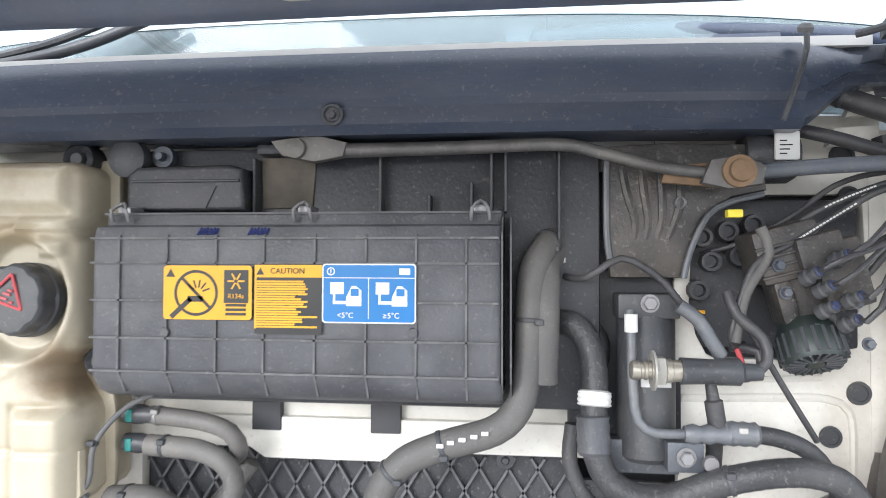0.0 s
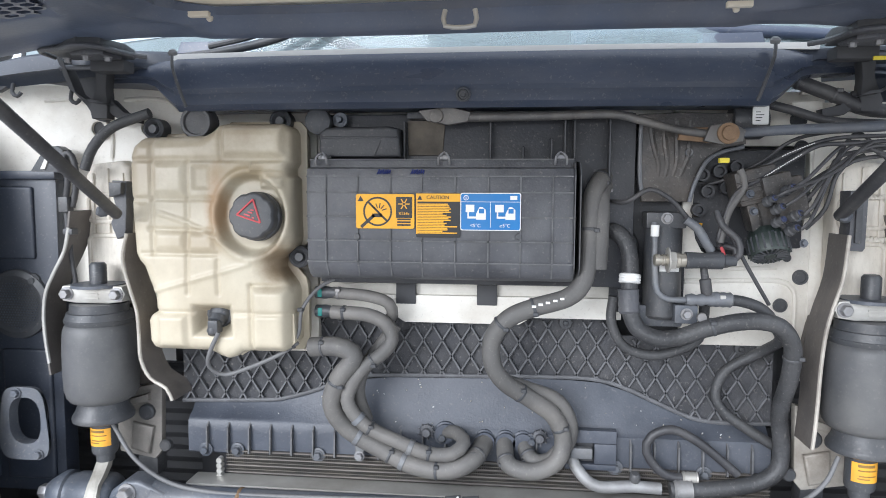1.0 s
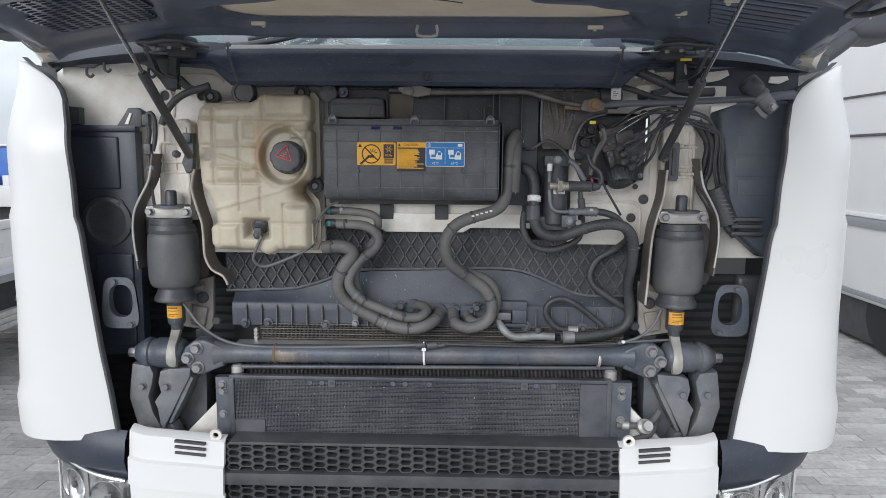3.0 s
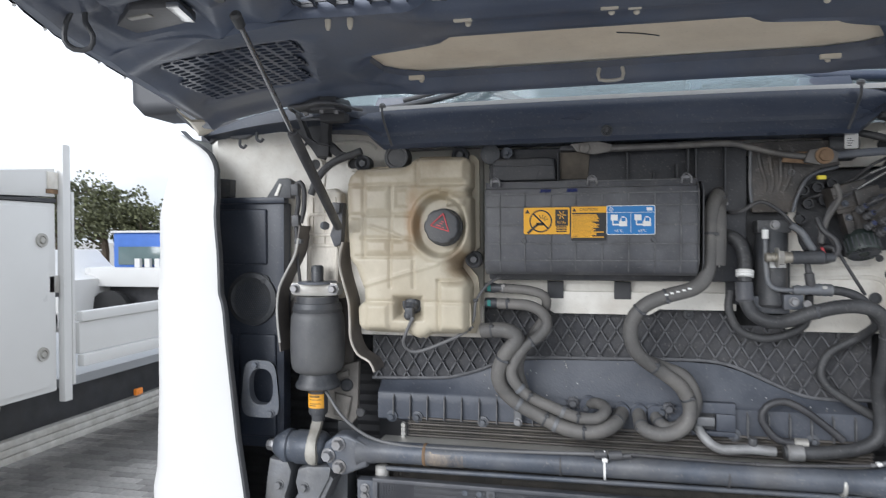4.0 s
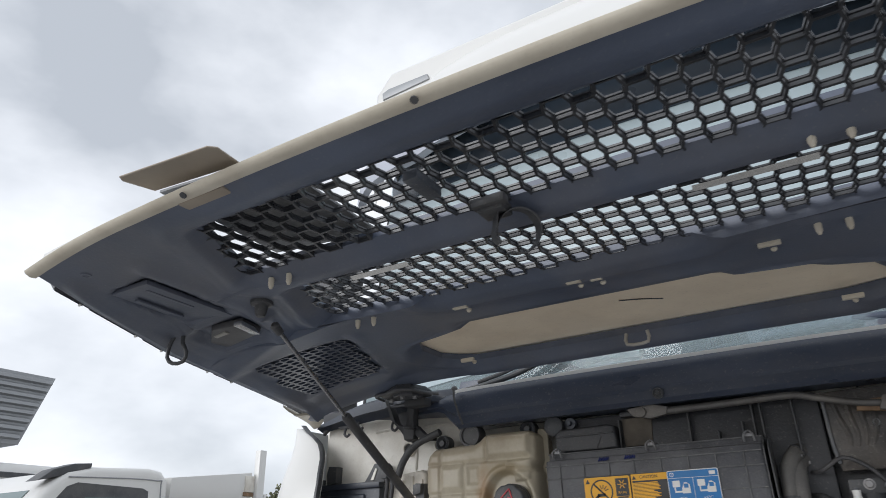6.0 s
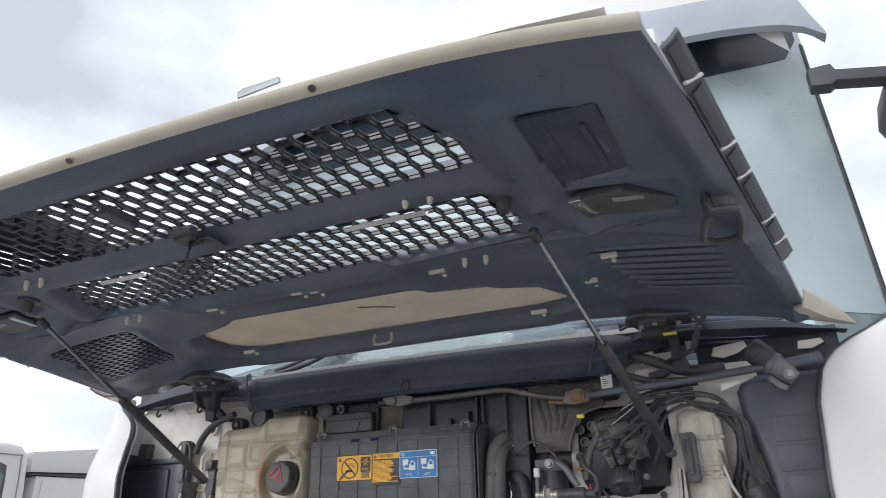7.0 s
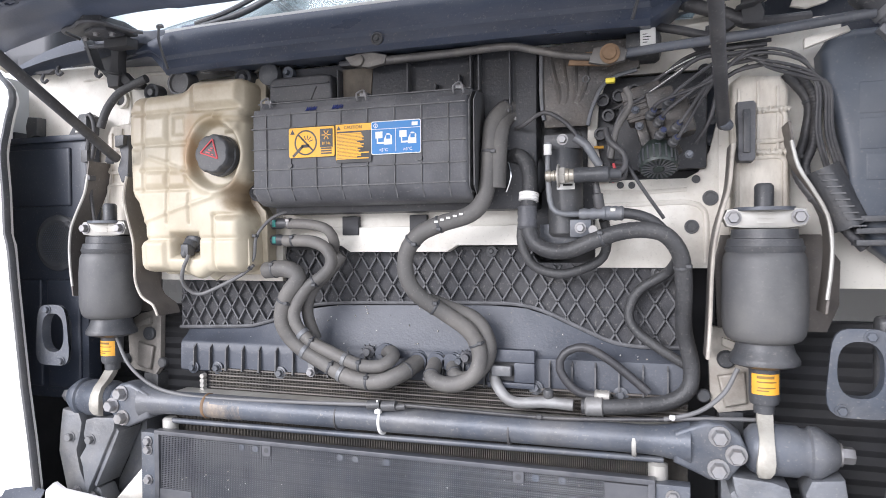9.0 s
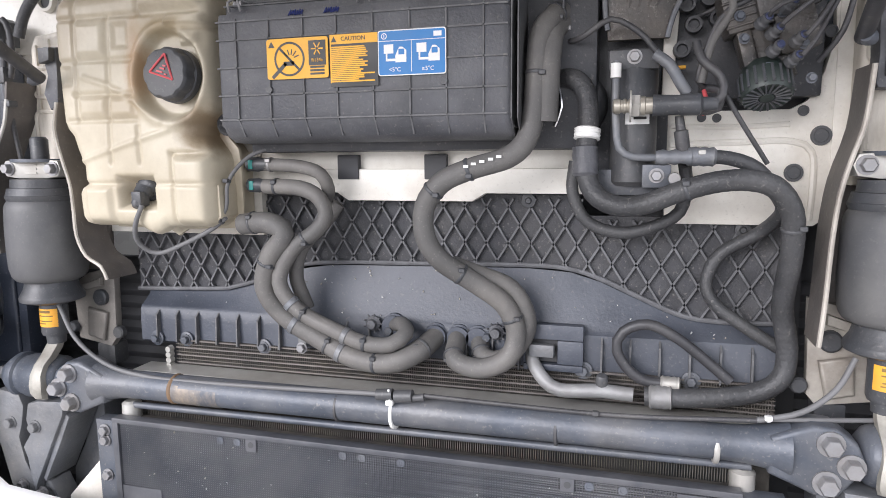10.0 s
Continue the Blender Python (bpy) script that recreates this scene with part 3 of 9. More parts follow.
part("roof", b, M_WHITE, cab)
b = B()
g = []
for h, dy in ((0.03, -0.05), (0.0, -0.03), (0.002, 0.0), (0.06, 0.004), (0.11, -0.002), (0.135, -0.012), (0.14, -0.05)):
    row = []
    for i in range(41):
        x = -1.275 + 2.55 * i / 40
        a = abs(x)
        low = 2.99 + 0.105 * min(1, max(0, (a - 0.78) / 0.40)) - 0.012 * max(0, (a - 1.2) / 0.075)
        cut = 1 - 0.85 * max(0, (a - 1.225) / 0.05) ** 1.5
        row.append((x, screen_y(x, 3.0) - 0.20 - dy, low + h * cut))
    g.append(row)
sheet(b, g, (0, 0.006, 0.003))
part("sun_visor", b, M_VISORLIT, cab, "blue-grey sun visor, paled as if sky light came through")
b = B()
prism(b, [(-1.105, 3.42), (-1.100, 3.535), (-1.020, 3.628), (1.020, 3.628), (1.100, 3.535), (1.105, 3.42)], 0.34, 0.62, "y", 0.03, 4)
fairing = part("roof_fairing", b, M_WHITE, cab)
for s in (-1, 1):
    b = B()
    prism(b, [(s * 0.815, 3.502), (s * 1.055, 3.488), (s * 1.057, 3.522), (s * 1.025, 3.534), (s * 0.825, 3.532)], 0.332, 0.35, "y", 0.004)
    part("roof_lamp", b, M_CLAD, fairing, "grey-lensed marker lamp")
b = B()
box(b, -1.16, 1.16, 2.05, 2.12, 0.9, 4.0)
part("cab_back", b, M_DARKVOID, cab)
b = B()
box(b, -0.95, 0.95, 1.25, 1.3, 2.0, 2.9, 0.02)
for x in (-0.55, 0.55):
    box(b, x - 0.25, x + 0.25, 1.0, 1.18, 1.9, 2.75, 0.06, 3)
part("seat_back", b, M_NAVY, cab)

# blue-black cowl under the windscreen, seen as a deep ledge
b = B()
prof = [(0.085, 2.072), (0.02, 2.082), (-0.022, 2.078), (-0.034, 2.058), (-0.036, 2.02), (-0.028, 2.012), (-0.03, 1.992), (-0.018, 1.982), (0.06, 1.984)]
sheet(b, [[(x, y + 0.018 * (abs(x) / 0.55) ** 4, z) for x in [-0.535 + 1.07 * i / 20 for i in range(21)]] for y, z in prof], None)
cowl = part("cowl_panel", b, M_LEDGE, cab, "blue-black plastic cowl below the windscreen")
RISE = [(0.532, 0.0), (0.55, 0.10), (0.59, 0.46), (0.62, 0.56), (0.70, 0.62), (1.0, 0.70)]
for s in (-1, 1):
    b = B()
    tube(b, [(s * 0.530, -0.030, 2.084), (s * 0.527, -0.037, 2.06), (s * 0.517, -0.039, 2.028), (s * 0.504, -0.034, 1.986)], 0.0032, 8)
    seam = part("cowl_strap", b, M_BLACK, cowl)
    b = B()
    lathe(b, (s * 0.530, -0.026, 2.082), (0, -0.4, 0.9), [(0, 0.008), (0.006, 0.0085), (0.010, 0.005)], 14)
    part("strap_knob", b, M_GREYCAB, seam)
    b = B()
    xs = [0.532, 0.545, 0.560, 0.575, 0.590, 0.615] + [0.65 + 0.05 * k for k in range(8)]
    sheet(b, [[(s * x, y + 0.020 + 0.42 * (x - 0.532), z + (2.08 - z) * lerp(RISE, x)) for x in xs] for y, z in prof], None)
    part("cowl_end", b, M_LEDGE, cab)
SKIRT = [(0.50, 2.0), (0.56, 2.022), (0.61, 2.050), (0.75, 2.058), (0.80, 2.048), (1.06, 2.030)]
COVER = [(0.50, 2.084), (0.56, 2.094), (0.70, 2.100), (0.85, 2.096), (0.93, 2.084), (1.0, 2.062), (1.06, 2.045)]
for s in (-1, 1):
    b = B()
    sheet(b, [[(s * x, 0.022 + 0.05 * max(0, x - 0.8) + dy, lerp(SKIRT, x) + (lerp(COVER, x) + (0.006 if s < 0 else -0.012) - lerp(SKIRT, x)) * t) for x in [0.50 + 0.04 * i for i in range(15)]] for t, dy in ((0, 0.02), (0.3, 0.004), (0.36, -0.006), (0.9, 0.0), (1, 0.008), (1, 0.045))], None)
    part("cowl_cover", b, M_NAVY, cab, "black plastic cover beside the cowl")
b = B()
lathe(b, (0.008, -0.03, 2.003), (0, -1, 0), [(0, 0.013), (0.004, 0.013), (0.006, 0.010), (0.003, 0.008), (0.003, 0.005), (0.007, 0.004)], 20)
part("cowl_fastener", b, M_BLACK, cowl)
b = B()
sheet(b, [[(x, y, z) for x, y in ((-0.55, 0.012), (-0.3, 0.0), (0.0, -0.004), (0.3, 0.0), (0.62, 0.016))] for y0, z in ((0, 2.080), (0, 2.0915))], (0, 0.010, 0))
part("cowl_lip", b, M_WHITE, cab, "thin white strip under the windscreen")

# corner panels beside the opening
XI = [(0.985, 0.866), (1.12, 0.882), (1.25, 0.902), (1.5, 0.930), (1.59, 0.938), (1.612, 0.948), (1.72, 0.951), (1.87, 0.965), (1.95, 0.990), (1.99, 1.028), (2.025, 1.085), (2.05, 1.14)]
XO = [(0.96, 1.255), (1.0, 1.268), (1.08, 1.27), (1.13, 1.255), (1.36, 1.238), (1.62, 1.232), (1.64, 1.222), (1.85, 1.218), (1.93, 1.212), (1.98, 1.196), (2.02, 1.178), (2.05, 1.155)]
for s, side in ((-1, "corner_panel"), (1, "corner_panel")):
    b = B()
    g = []
    for j in range(45):
        z = 0.985 + (2.05 - 0.985) * j / 44
        xi, xo = lerp(XI, z), lerp(XO, z)
        yi = -0.078 + 0.13 * max(0, (z - 1.80) / 0.25) ** 1.6
        deep = 0.30 * min(1, (xo - xi) / 0.24)
        row = [(s * (xi + 0.004), yi + 0.023, z), (s * xi, yi, z)]
        for k in range(1, 15):
            a = k / 14 * math.pi / 2
            zz = z - 0.03 * (k / 14) * max(0, (1.15 - z) / 0.165)
            row.append((s * (xi + (xo - xi) * math.sin(a) ** 0.9), yi - 0.02 * math.sin(2 * a) + deep * (1 - math.cos(a)) ** 1.3, zz))
        row.append((s * xo, 0.42, z))
        g.append(row)
    sheet(b, g, None)
    pan = part(side, b, M_WHITE, cab, "glossy white corner panel")
    b = B()
    g = []
    for j in range(45):
        z = 0.985 + (2.06 - 0.985) * j / 44
        xi = lerp(XI, z) - 0.004
        yi = -0.085 + 0.13 * max(0, (min(z, 2.05) - 1.80) / 0.25) ** 1.6
        g.append([(s * (xi + 0.006), yi, z), (s * xi, yi + 0.001, z), (s * (xi - 0.004), yi + 0.008, z), (s * (xi - 0.003), yi + 0.015, z), (s * (xi + 0.006), yi + 0.017, z)])
    sheet(b, g, None)
    part("edge_seal", b, M_BLACK, pan)
    b = B()
    sheet(b, [[(s * (lerp(XO, z) - 0.012), 0.40 + k * 0.02, z) for k in (0, 1)] for z in (0.9, 1.3, 1.7, 2.05)], (-s * 0.02, 0, 0))
    part("door_gap", b, M_DARKVOID, cab)
    # dark band and headlamp under the corner panel
    b = B()
    g = []
    for z, gr in ((1.01, 0.0), (0.985, 0.02), (0.93, 0.03), (0.895, 0.02), (0.86, 0.0)):
        row = []
        for k in range(13):
            a = k / 12 * math.pi / 2
            row.append((s * (0.838 + 0.36 * math.sin(a)), -0.10 - gr + 0.02 + 0.26 * (1 - math.cos(a)), z + 0.055 * (k / 12) - (0.03 if z > 0.9 else 0) * (1 - k / 12) * 0))
        g.append(row)
    sheet(b, g, None)
    part("lamp_surround", b, M_NAVY, cab)

# bonnet flap: outer skin, liner with openings, grilles, catches
def hood_z(x, y):
    return 2.122 - 0.028 * (y + 0.5) - 0.055 * max(0, (abs(x) - 0.52) / 0.45) ** 1.8


def hood_half(y, s=1):
    return 0.80 + (y + 1.08) * 0.185 - (0.055 * max(0, (-0.68 - y) / 0.40) if s < 0 else 0)


def hood_pt(x, y, up=0.0):
    return (x, y, hood_z(x, y) + up)


flap = thing("bonnet_flap", (0, -0.12, 2.1), "raised white bonnet flap with a dark liner and open grilles", "bonnet")
OPEN1, OPEN2, OPEN3 = (-0.992, -0.820), (-0.740, -0.568), (-0.396, -0.132)
STOPS = [-1.085, *OPEN1, *OPEN2, -0.50, *OPEN3, -0.09]
ROWS_Y = [STOPS[0]]
for ya, yb in zip(STOPS, STOPS[1:]):
    k = max(2, round((yb - ya) / 0.0085))
    ROWS_Y += [ya + (yb - ya) * (i + 1) / k for i in range(k)]


def ends(y):
    """Left and right ends of the openings at y."""
    if y < -0.80:
        k = (y + 0.992) / 0.172
        return -0.425 - 0.07 * min(1, max(0, k)), 0.48 + 0.05 * min(1, max(0, k * 1.6))
    if y < -0.57:
        k = (y + 0.740) / 0.172
        return -0.445 - 0.055 * min(1, max(0, k * 1.4)), 0.50 + 0.03 * min(1, max(0, k * 1.5)) - 0.03 * max(0, k - 0.75) * 4
    return (lerp([(-0.396, -0.27), (-0.379, -0.33), (-0.358, -0.41), (-0.322, -0.455), (-0.262, -0.482), (-0.182, -0.475), (-0.147, -0.44), (-0.132, -0.40)], y),
            lerp([(-0.396, 0.22), (-0.377, 0.342), (-0.355, 0.362), (-0.320, 0.448), (-0.242, 0.49), (-0.172, 0.518), (-0.147, 0.49), (-0.132, 0.42)], y))


def soft_step(t):
    t = min(1, max(0, t))
    return t * t * (3 - 2 * t)


def line_gap(x, y, ax, ay, bx, by):
    t = min(1, max(0, ((x - ax) * (bx - ax) + (y - ay) * (by - ay)) / ((bx - ax) ** 2 + (by - ay) ** 2)))
    return math.hypot(x - ax - (bx - ax) * t, y - ay - (by - ay) * t)


def pocket(x, y, x0, x1, y0, y1, r=0.010):
    return soft_step(min(x - x0, x1 - x, y - y0, y1 - y) / r)


def relief(x, y):
    """Height of the liner's moulding over its plain sheet; below zero stands out towards the ground."""
    s, a = (-1 if x < 0 else 1), abs(x)
    h = 0.0
    for o in (OPEN1, OPEN2, OPEN3):
        l, r = ends(min(max(y, o[0]), o[1]))
        d = math.hypot(max(0, l - x, x - r), max(0, o[0] - y, y - o[1]))
        if o is OPEN3:
            h += 0.014 * soft_step(1 - d / 0.028) - 0.004 * math.exp(-((d - 0.045) / 0.015) ** 2)
        else:
            side = max(0, l - x, x - r)
            h += 0.016 * soft_step(1 - d / (0.026 + 0.3 * min(side, 0.05))) - 0.006 * math.exp(-((d - 0.052) / 0.018) ** 2)
    # ridges that run back from the front edge beside the grilles
    h -= 0.012 * math.exp(-(line_gap(a, y, 0.597, -0.955, 0.583, -0.70) / 0.020) ** 2)
    h -= 0.010 * math.exp(-(line_gap(a, y, 0.583, -0.70, 0.640, -0.575) / 0.022) ** 2)
    h -= 0.010 * math.exp(-(line_gap(a, y, 0.640, -0.575, 0.86, -0.505) / 0.020) ** 2)
    # sunk panels
    h += 0.011 * pocket(a, y, 0.622 + 0.02 * (y + 0.93), 0.735 + 0.05 * (y + 0.93), -0.935, -0.742)
    h += 0.010 * pocket(a, y, 0.630, 0.800, -0.712, -0.592, 0.014)
    h -= 0.007 * math.exp(-(line_gap(a, y, 0.706, -0.925, 0.722, -0.79) / 0.007) ** 2)
    if s < 0:
        h += 0.008 * math.exp(-(line_gap(a, y, 0.705, -0.93, 0.775, -0.66) / 0.008) ** 2) - 0.006 * math.exp(-(line_gap(a, y, 0.655, -0.90, 0.668, -0.78) / 0.010) ** 2)
    h += 0.010 * pocket(a, y, 0.545 + 0.30 * max(0, y + 0.44), hood_half(y, s) - 0.055, -0.475, -0.205, 0.018)
    h -= 0.006 * math.exp(-(line_gap(a, y, 0.52, -0.47, 0.655, -0.12) / 0.018) ** 2)
    # rolled rim along the sides and the back
    e = hood_half(y, s) - a
    h -= 0.012 * math.exp(-((e - 0.028) / 0.017) ** 2) * soft_step((y + 1.07) / 0.12)
    h -= 0.012 * soft_step((y + 0.145) / 0.05)
    h += 0.0016 * math.sin(7 * x + 3) * math.sin(9 * y)
    return h


def in_rows(y0, y1, o):
    return y0 >= o[0] - 1e-6 and y1 <= o[1] + 1e-6


b = B()
NS, NM = 44, 60
rows = []
for y in ROWS_Y:
    l, r = ends(y)
    wl, wr = hood_half(y, -1), hood_half(y)
    bow = 0.035 * max(0, (-0.9 - y) / 0.18)
    xs = [-wl + (l + wl) * i / NS for i in range(NS)] + [l + (r - l) * i / NM for i in range(NM)] + [r + (wr - r) * i / NS for i in range(NS + 1)]
    rows.append([hood_pt(x, y + bow * (x / wr) ** 2 + (0.004 if x < 0 else 0.028) * soft_step((abs(x) - 0.50) / 0.30) * max(0, (y + 0.30) / 0.21), relief(x, y)) for x in xs])
vs = [[b.verts.new(p) for p in row] for row in rows]
for j in range(len(rows) - 1):
    hole = any(in_rows(ROWS_Y[j], ROWS_Y[j + 1], o) for o in (OPEN1, OPEN2, OPEN3))
    for i in range(len(rows[0]) - 1):
        if hole and NS <= i < NS + NM:
            continue
        b.faces.new((vs[j][i], vs[j][i + 1], vs[j + 1][i + 1], vs[j + 1][i]))
edge = [e for e in b.edges if len(e.link_faces) == 1]
ex = bmesh.ops.extrude_edge_only(b, edges=edge)
bmesh.ops.translate(b, verts=[v for v in ex["geom"] if isinstance(v, bmesh.types.BMVert)], vec=(0, 0, 0.014))
bmesh.ops.recalc_face_normals(b, faces=b.faces)
liner = part("liner", b, M_LINER, flap, "dark blue-black moulded plastic liner", smooth=35)

# outer skin: white strip behind the rear opening, slatted front, painted rim
b = B()
sheet(b, [[hood_pt(x, y, 0.03) for x in [-0.9 + 1.8 * i / 20 for i in range(21)]] for y in (-0.46, -0.36, -0.25, -0.14, -0.09)], (0, 0, 0.02))
skin = part("upper_skin", b, M_SKIN, flap, "tan painted skin seen through the liner")
b = B()
tube(b, [(0.02, -0.30, hood_z(0, -0.3) + 0.028), (0.06, -0.285, hood_z(0, -0.3) + 0.028), (0.10, -0.262, hood_z(0, -0.3) + 0.028)], 0.0012, 6)
part("scratch", b, M_BLACK, skin)
b = B()
g = []
for i in range(41):
    x = -0.752 + 1.555 * i / 40
    y = -1.085 + 0.035 * (x / 0.8) ** 2
    z = hood_z(x, y)
    g.append([(x, y + 0.006, z - 0.002), (x, y - 0.004, z - 0.003), (x, y - 0.013, z + 0.001), (x, y - 0.015, z + 0.005), (x, y - 0.010, z + 0.009), (x, y + 0.03, z + 0.012)])
sheet(b, g, None)
part("front_rim", b, M_RIM, flap, "cream-white painted lower rim")
for x, y in ((0.04, 0), (0.434, 0), (-0.338, 0)):
    b = B()
    yy = -1.085 + 0.035 * (x / 0.8) ** 2
    lathe(b, (x, yy - 0.010, hood_z(x, yy) - 0.004), (0, -0.5, -1), [(0, 0.005), (0.002, 0.005)], 10)
    part("rim_hole", b, M_BLACK, flap)


for o, cell in ((OPEN1, 0.0395), (OPEN2, 0.0365)):
    def inside(cx, cy):
        return ends(cy)[0] - 0.008 < cx < ends(cy)[1] + 0.008
    b = B()
    hex_cells(b, (-0.54, 0.56), (o[0] - 0.004, o[1] + 0.004), 0.0358, cell, hood_pt, 0.0120, 0.0175, 0.11, inside, 0.70)
    grille = part("grille", b, M_GRILLE, flap, "black moulded hexagon grille", smooth=None)
    b = B()
    hex_cells(b, (-0.54, 0.56), (o[0] - 0.004, o[1] + 0.004), 0.0358, cell, hood_pt, 0.0176, 0.0205, 0.19, inside, 0.70)
    part("grille_lip", b, M_GRILLE, grille, smooth=None)
# back of the plate holder over the grille
b = B()
sheet(b, [[hood_pt(x, y, 0.045 + 0.01 * math.sin(9 * x)) for x in [-0.45 + 0.225 * i / 6 for i in range(7)]] for y in (-1.05, -0.95, -0.80)], (0, 0, 0.004))
part("plate_carrier", b, M_CAST, flap)
for x, y in ((-0.055, -0.93),):
    b = B()
    box(b, x - 0.012, x + 0.012, y - 0.032, y + 0.032, hood_z(x, y) - 0.004, hood_z(x, y) + 0.012, 0.004)
    part("grille_bracket", b, M_STEEL, flap)
for y0, y1 in ((-1.055, -1.000), (-0.815, -0.745), (-0.562, -0.465)):
    b = B()
    sheet(b, [[hood_pt(x, y, 0.026) for x in [-0.73 + 1.50 * i / 16 for i in range(17)]] for y in (y0, y1)], (0, 0, 0.006))
    part("outer_skin", b, M_WHITE, flap)
for s in (-1, 1):
    b = B()
    sheet(b, [[hood_pt(s * (0.56 + (hood_half(y, s) - 0.568) * i / 6), y, 0.030) for i in range(7)] for y in (-0.98, -0.9, -0.7, -0.5, -0.3, -0.1)], (0, 0, 0.02))
    part("outer_skin", b, M_WHITE, flap)
for s in (-1, 1):
    b = B()
    ys = [-1.005 + 0.635 * i / 12 for i in range(13)]
    sheet(b, [[(s * (hood_half(y, s) + 0.002 + dx), y, hood_z(hood_half(y, s), y) + dz) for y in ys] for dx, dz in ((0.0, 0.0), (0.010, 0.008), (0.020, 0.019))], (-s * 0.002, 0, 0.005))
    wall = part("flap_side", b, M_DUSTY, flap)
    cuts = (-1.01, -0.925, -0.77, -0.685, -0.53, -0.44)
    for ya, yb in zip(cuts, cuts[1:]):
        b = B()
        sheet(b, [[(s * (hood_half(y, s) + 0.002 + dx), y, hood_z(hood_half(y, s), y) + dz - 0.0035) for y in (ya + 0.010, ya + 0.014, yb - 0.012, yb - 0.008)] for dx, dz in ((0.005, 0.004), (0.010, 0.008), (0.017, 0.016))], (0, 0, 0.002))
        part("side_slot", b, M_NAVY, wall)
        b = B()
        ym = yb - 0.016
        tube(b, [(s * (hood_half(ym, s) + 0.006), ym, hood_z(hood_half(ym, s), ym) - 0.001), (s * (hood_half(ym, s) + 0.013), ym + 0.007, hood_z(hood_half(ym, s), ym) + 0.006), (s * (hood_half(yb, s) + 0.022), yb, hood_z(hood_half(yb, s), yb) + 0.017)], 0.0026, 8)
        part("side_fin", b, M_PAPER, wall)
# ---------------------------------------------------------------- engine bay
# liners that close the bay at the sides and below
b = B()
box(b, -0.63, 0.66, 0.24, 0.26, 0.55, 1.62)
part("bay_back", b, M_DARKVOID, cab)
for s in (-1, 1):
    b = B()
    g = []
    for j in range(161):
        z = 0.62 + 0.80 * j / 160
        g.append([(s * (0.60 + 0.6 * i / 12), 0.27 + 0.004 * math.sin(z * 210), z) for i in range(13)])
    sheet(b, g, (0, 0.02, 0))
    part("wheel_arch_liner", b, M_DARKVOID, cab)
    b = B()
    sheet(b, [[(s * 1.13, 0.10 + 0.08 * i, z) for i in range(6)] for z in (0.6, 1.2, 1.9)], (s * 0.01, 0, 0))
    part("side_liner", b, M_DARKVOID, cab)

# blue-black side boxes
left_box = thing("side_cover", (-0.95, 0.1, 1.4), "blue-black plastic side cover with upright lugs", "cover")
b = B()
prism(b, [(-1.13, 1.19), (-0.84, 1.19), (-0.835, 1.855), (-0.86, 1.865), (-1.13, 1.865)], 0.055, 0.10, "y", 0.008)
part("panel", b, M_NAVY, left_box)
b = B()
box(b, -1.13, -0.83, 0.045, 0.075, 1.855, 1.872, 0.004)
part("top_lip", b, M_NAVY, left_box)
for pts in ([(-1.025, 1.87), (-0.99, 1.875), (-0.988, 1.922), (-1.02, 1.925), (-1.028, 1.90)], [(-0.885, 1.868), (-0.812, 1.868), (-0.809, 1.914), (-0.822, 1.922), (-0.848, 1.921), (-0.862, 1.90)]):
    b = B()
    prism(b, pts, 0.045, 0.075, "y", 0.004)
    lug = part("lug", b, M_BLACK, left_box)
b = B()
prism(b, [(-0.858, 1.875), (-0.848, 1.875), (-0.836, 1.905), (-0.842, 1.907)], 0.042, 0.046, "y")
part("lug_slot", b, M_CREAM, lug)
b = B()
lathe(b, (-0.893, 0.056, 1.645), (0, -1, 0), [(0, 0.016), (0.006, 0.015), (0.006, 0.008), (0.012, 0.007)], 18)
part("fastener", b, M_BLACK, left_box)
b = B()
lathe(b, (-0.93, 0.06, 1.595), (0, -1, 0), [(0, 0.075), (0.012, 0.072), (0.016, 0.06), (0.010, 0.05)], 30)
for x0, x1, z0, z1 in ((-1.10, -0.885, 1.69, 1.84), (-1.10, -0.99, 1.22, 1.50), (-0.97, -0.86, 1.22, 1.50)):
    bb = B()
    box(bb, x0, x1, 0.048, 0.058, z0, z1, 0.006, 3)
    part("cover_panel", bb, M_NAVY, left_box)
horn = part("horn_cover", b, M_BLACK, left_box)
b = B()
for i in range(-9, 10):
    for j in range(-9, 10):
        hx, hz = (i + 0.5 * (j % 2)) * 0.0062, j * 0.0055
        if math.hypot(hx, hz) < 0.05:
            lathe(b, (-0.93 + hx, 0.0475, 1.595 + hz), (0, -1, 0), [(0, 0.0017), (0.0012, 0.0015)], 6)
part("horn_holes", b, M_STEEL, horn)
right_box = thing("side_tank", (0.94, 0.1, 1.5), "blue-black plastic side tank with soft recessed panels", "tank")
b = B()
prism(b, [(0.815, 1.918), (0.832, 1.945), (0.87, 1.952), (1.13, 1.955), (1.13, 1.50), (0.965, 1.515), (0.895, 1.575), (0.852, 1.66), (0.850, 1.74), (0.836, 1.805), (0.820, 1.862)], 0.022, 0.10, "y", 0.024, 5)
part("tank_body", b, M_SIDETANK, right_box)
b = B()
box(b, 0.90, 1.04, 0.02, 0.06, 1.30, 1.46, 0.015, 3)
part("lower_box", b, M_BLACK, right_box)
for x0, x1, z0, z1 in ((0.872, 1.02, 1.8035, 1.8585), (0.872, 1.02, 1.7430, 1.7975), (0.882, 1.02, 1.690, 1.7370)):
    b = B()
    box(b, x0, x1, 0.0211, 0.034, z0, z1, 0.0028, 3)
    part("tank_panel", b, M_SIDETANK, right_box)
duct = thing("ribbed_duct", (0.85, 0.0, 1.6), "black ribbed plastic duct beside the air spring", "duct")
b = B()
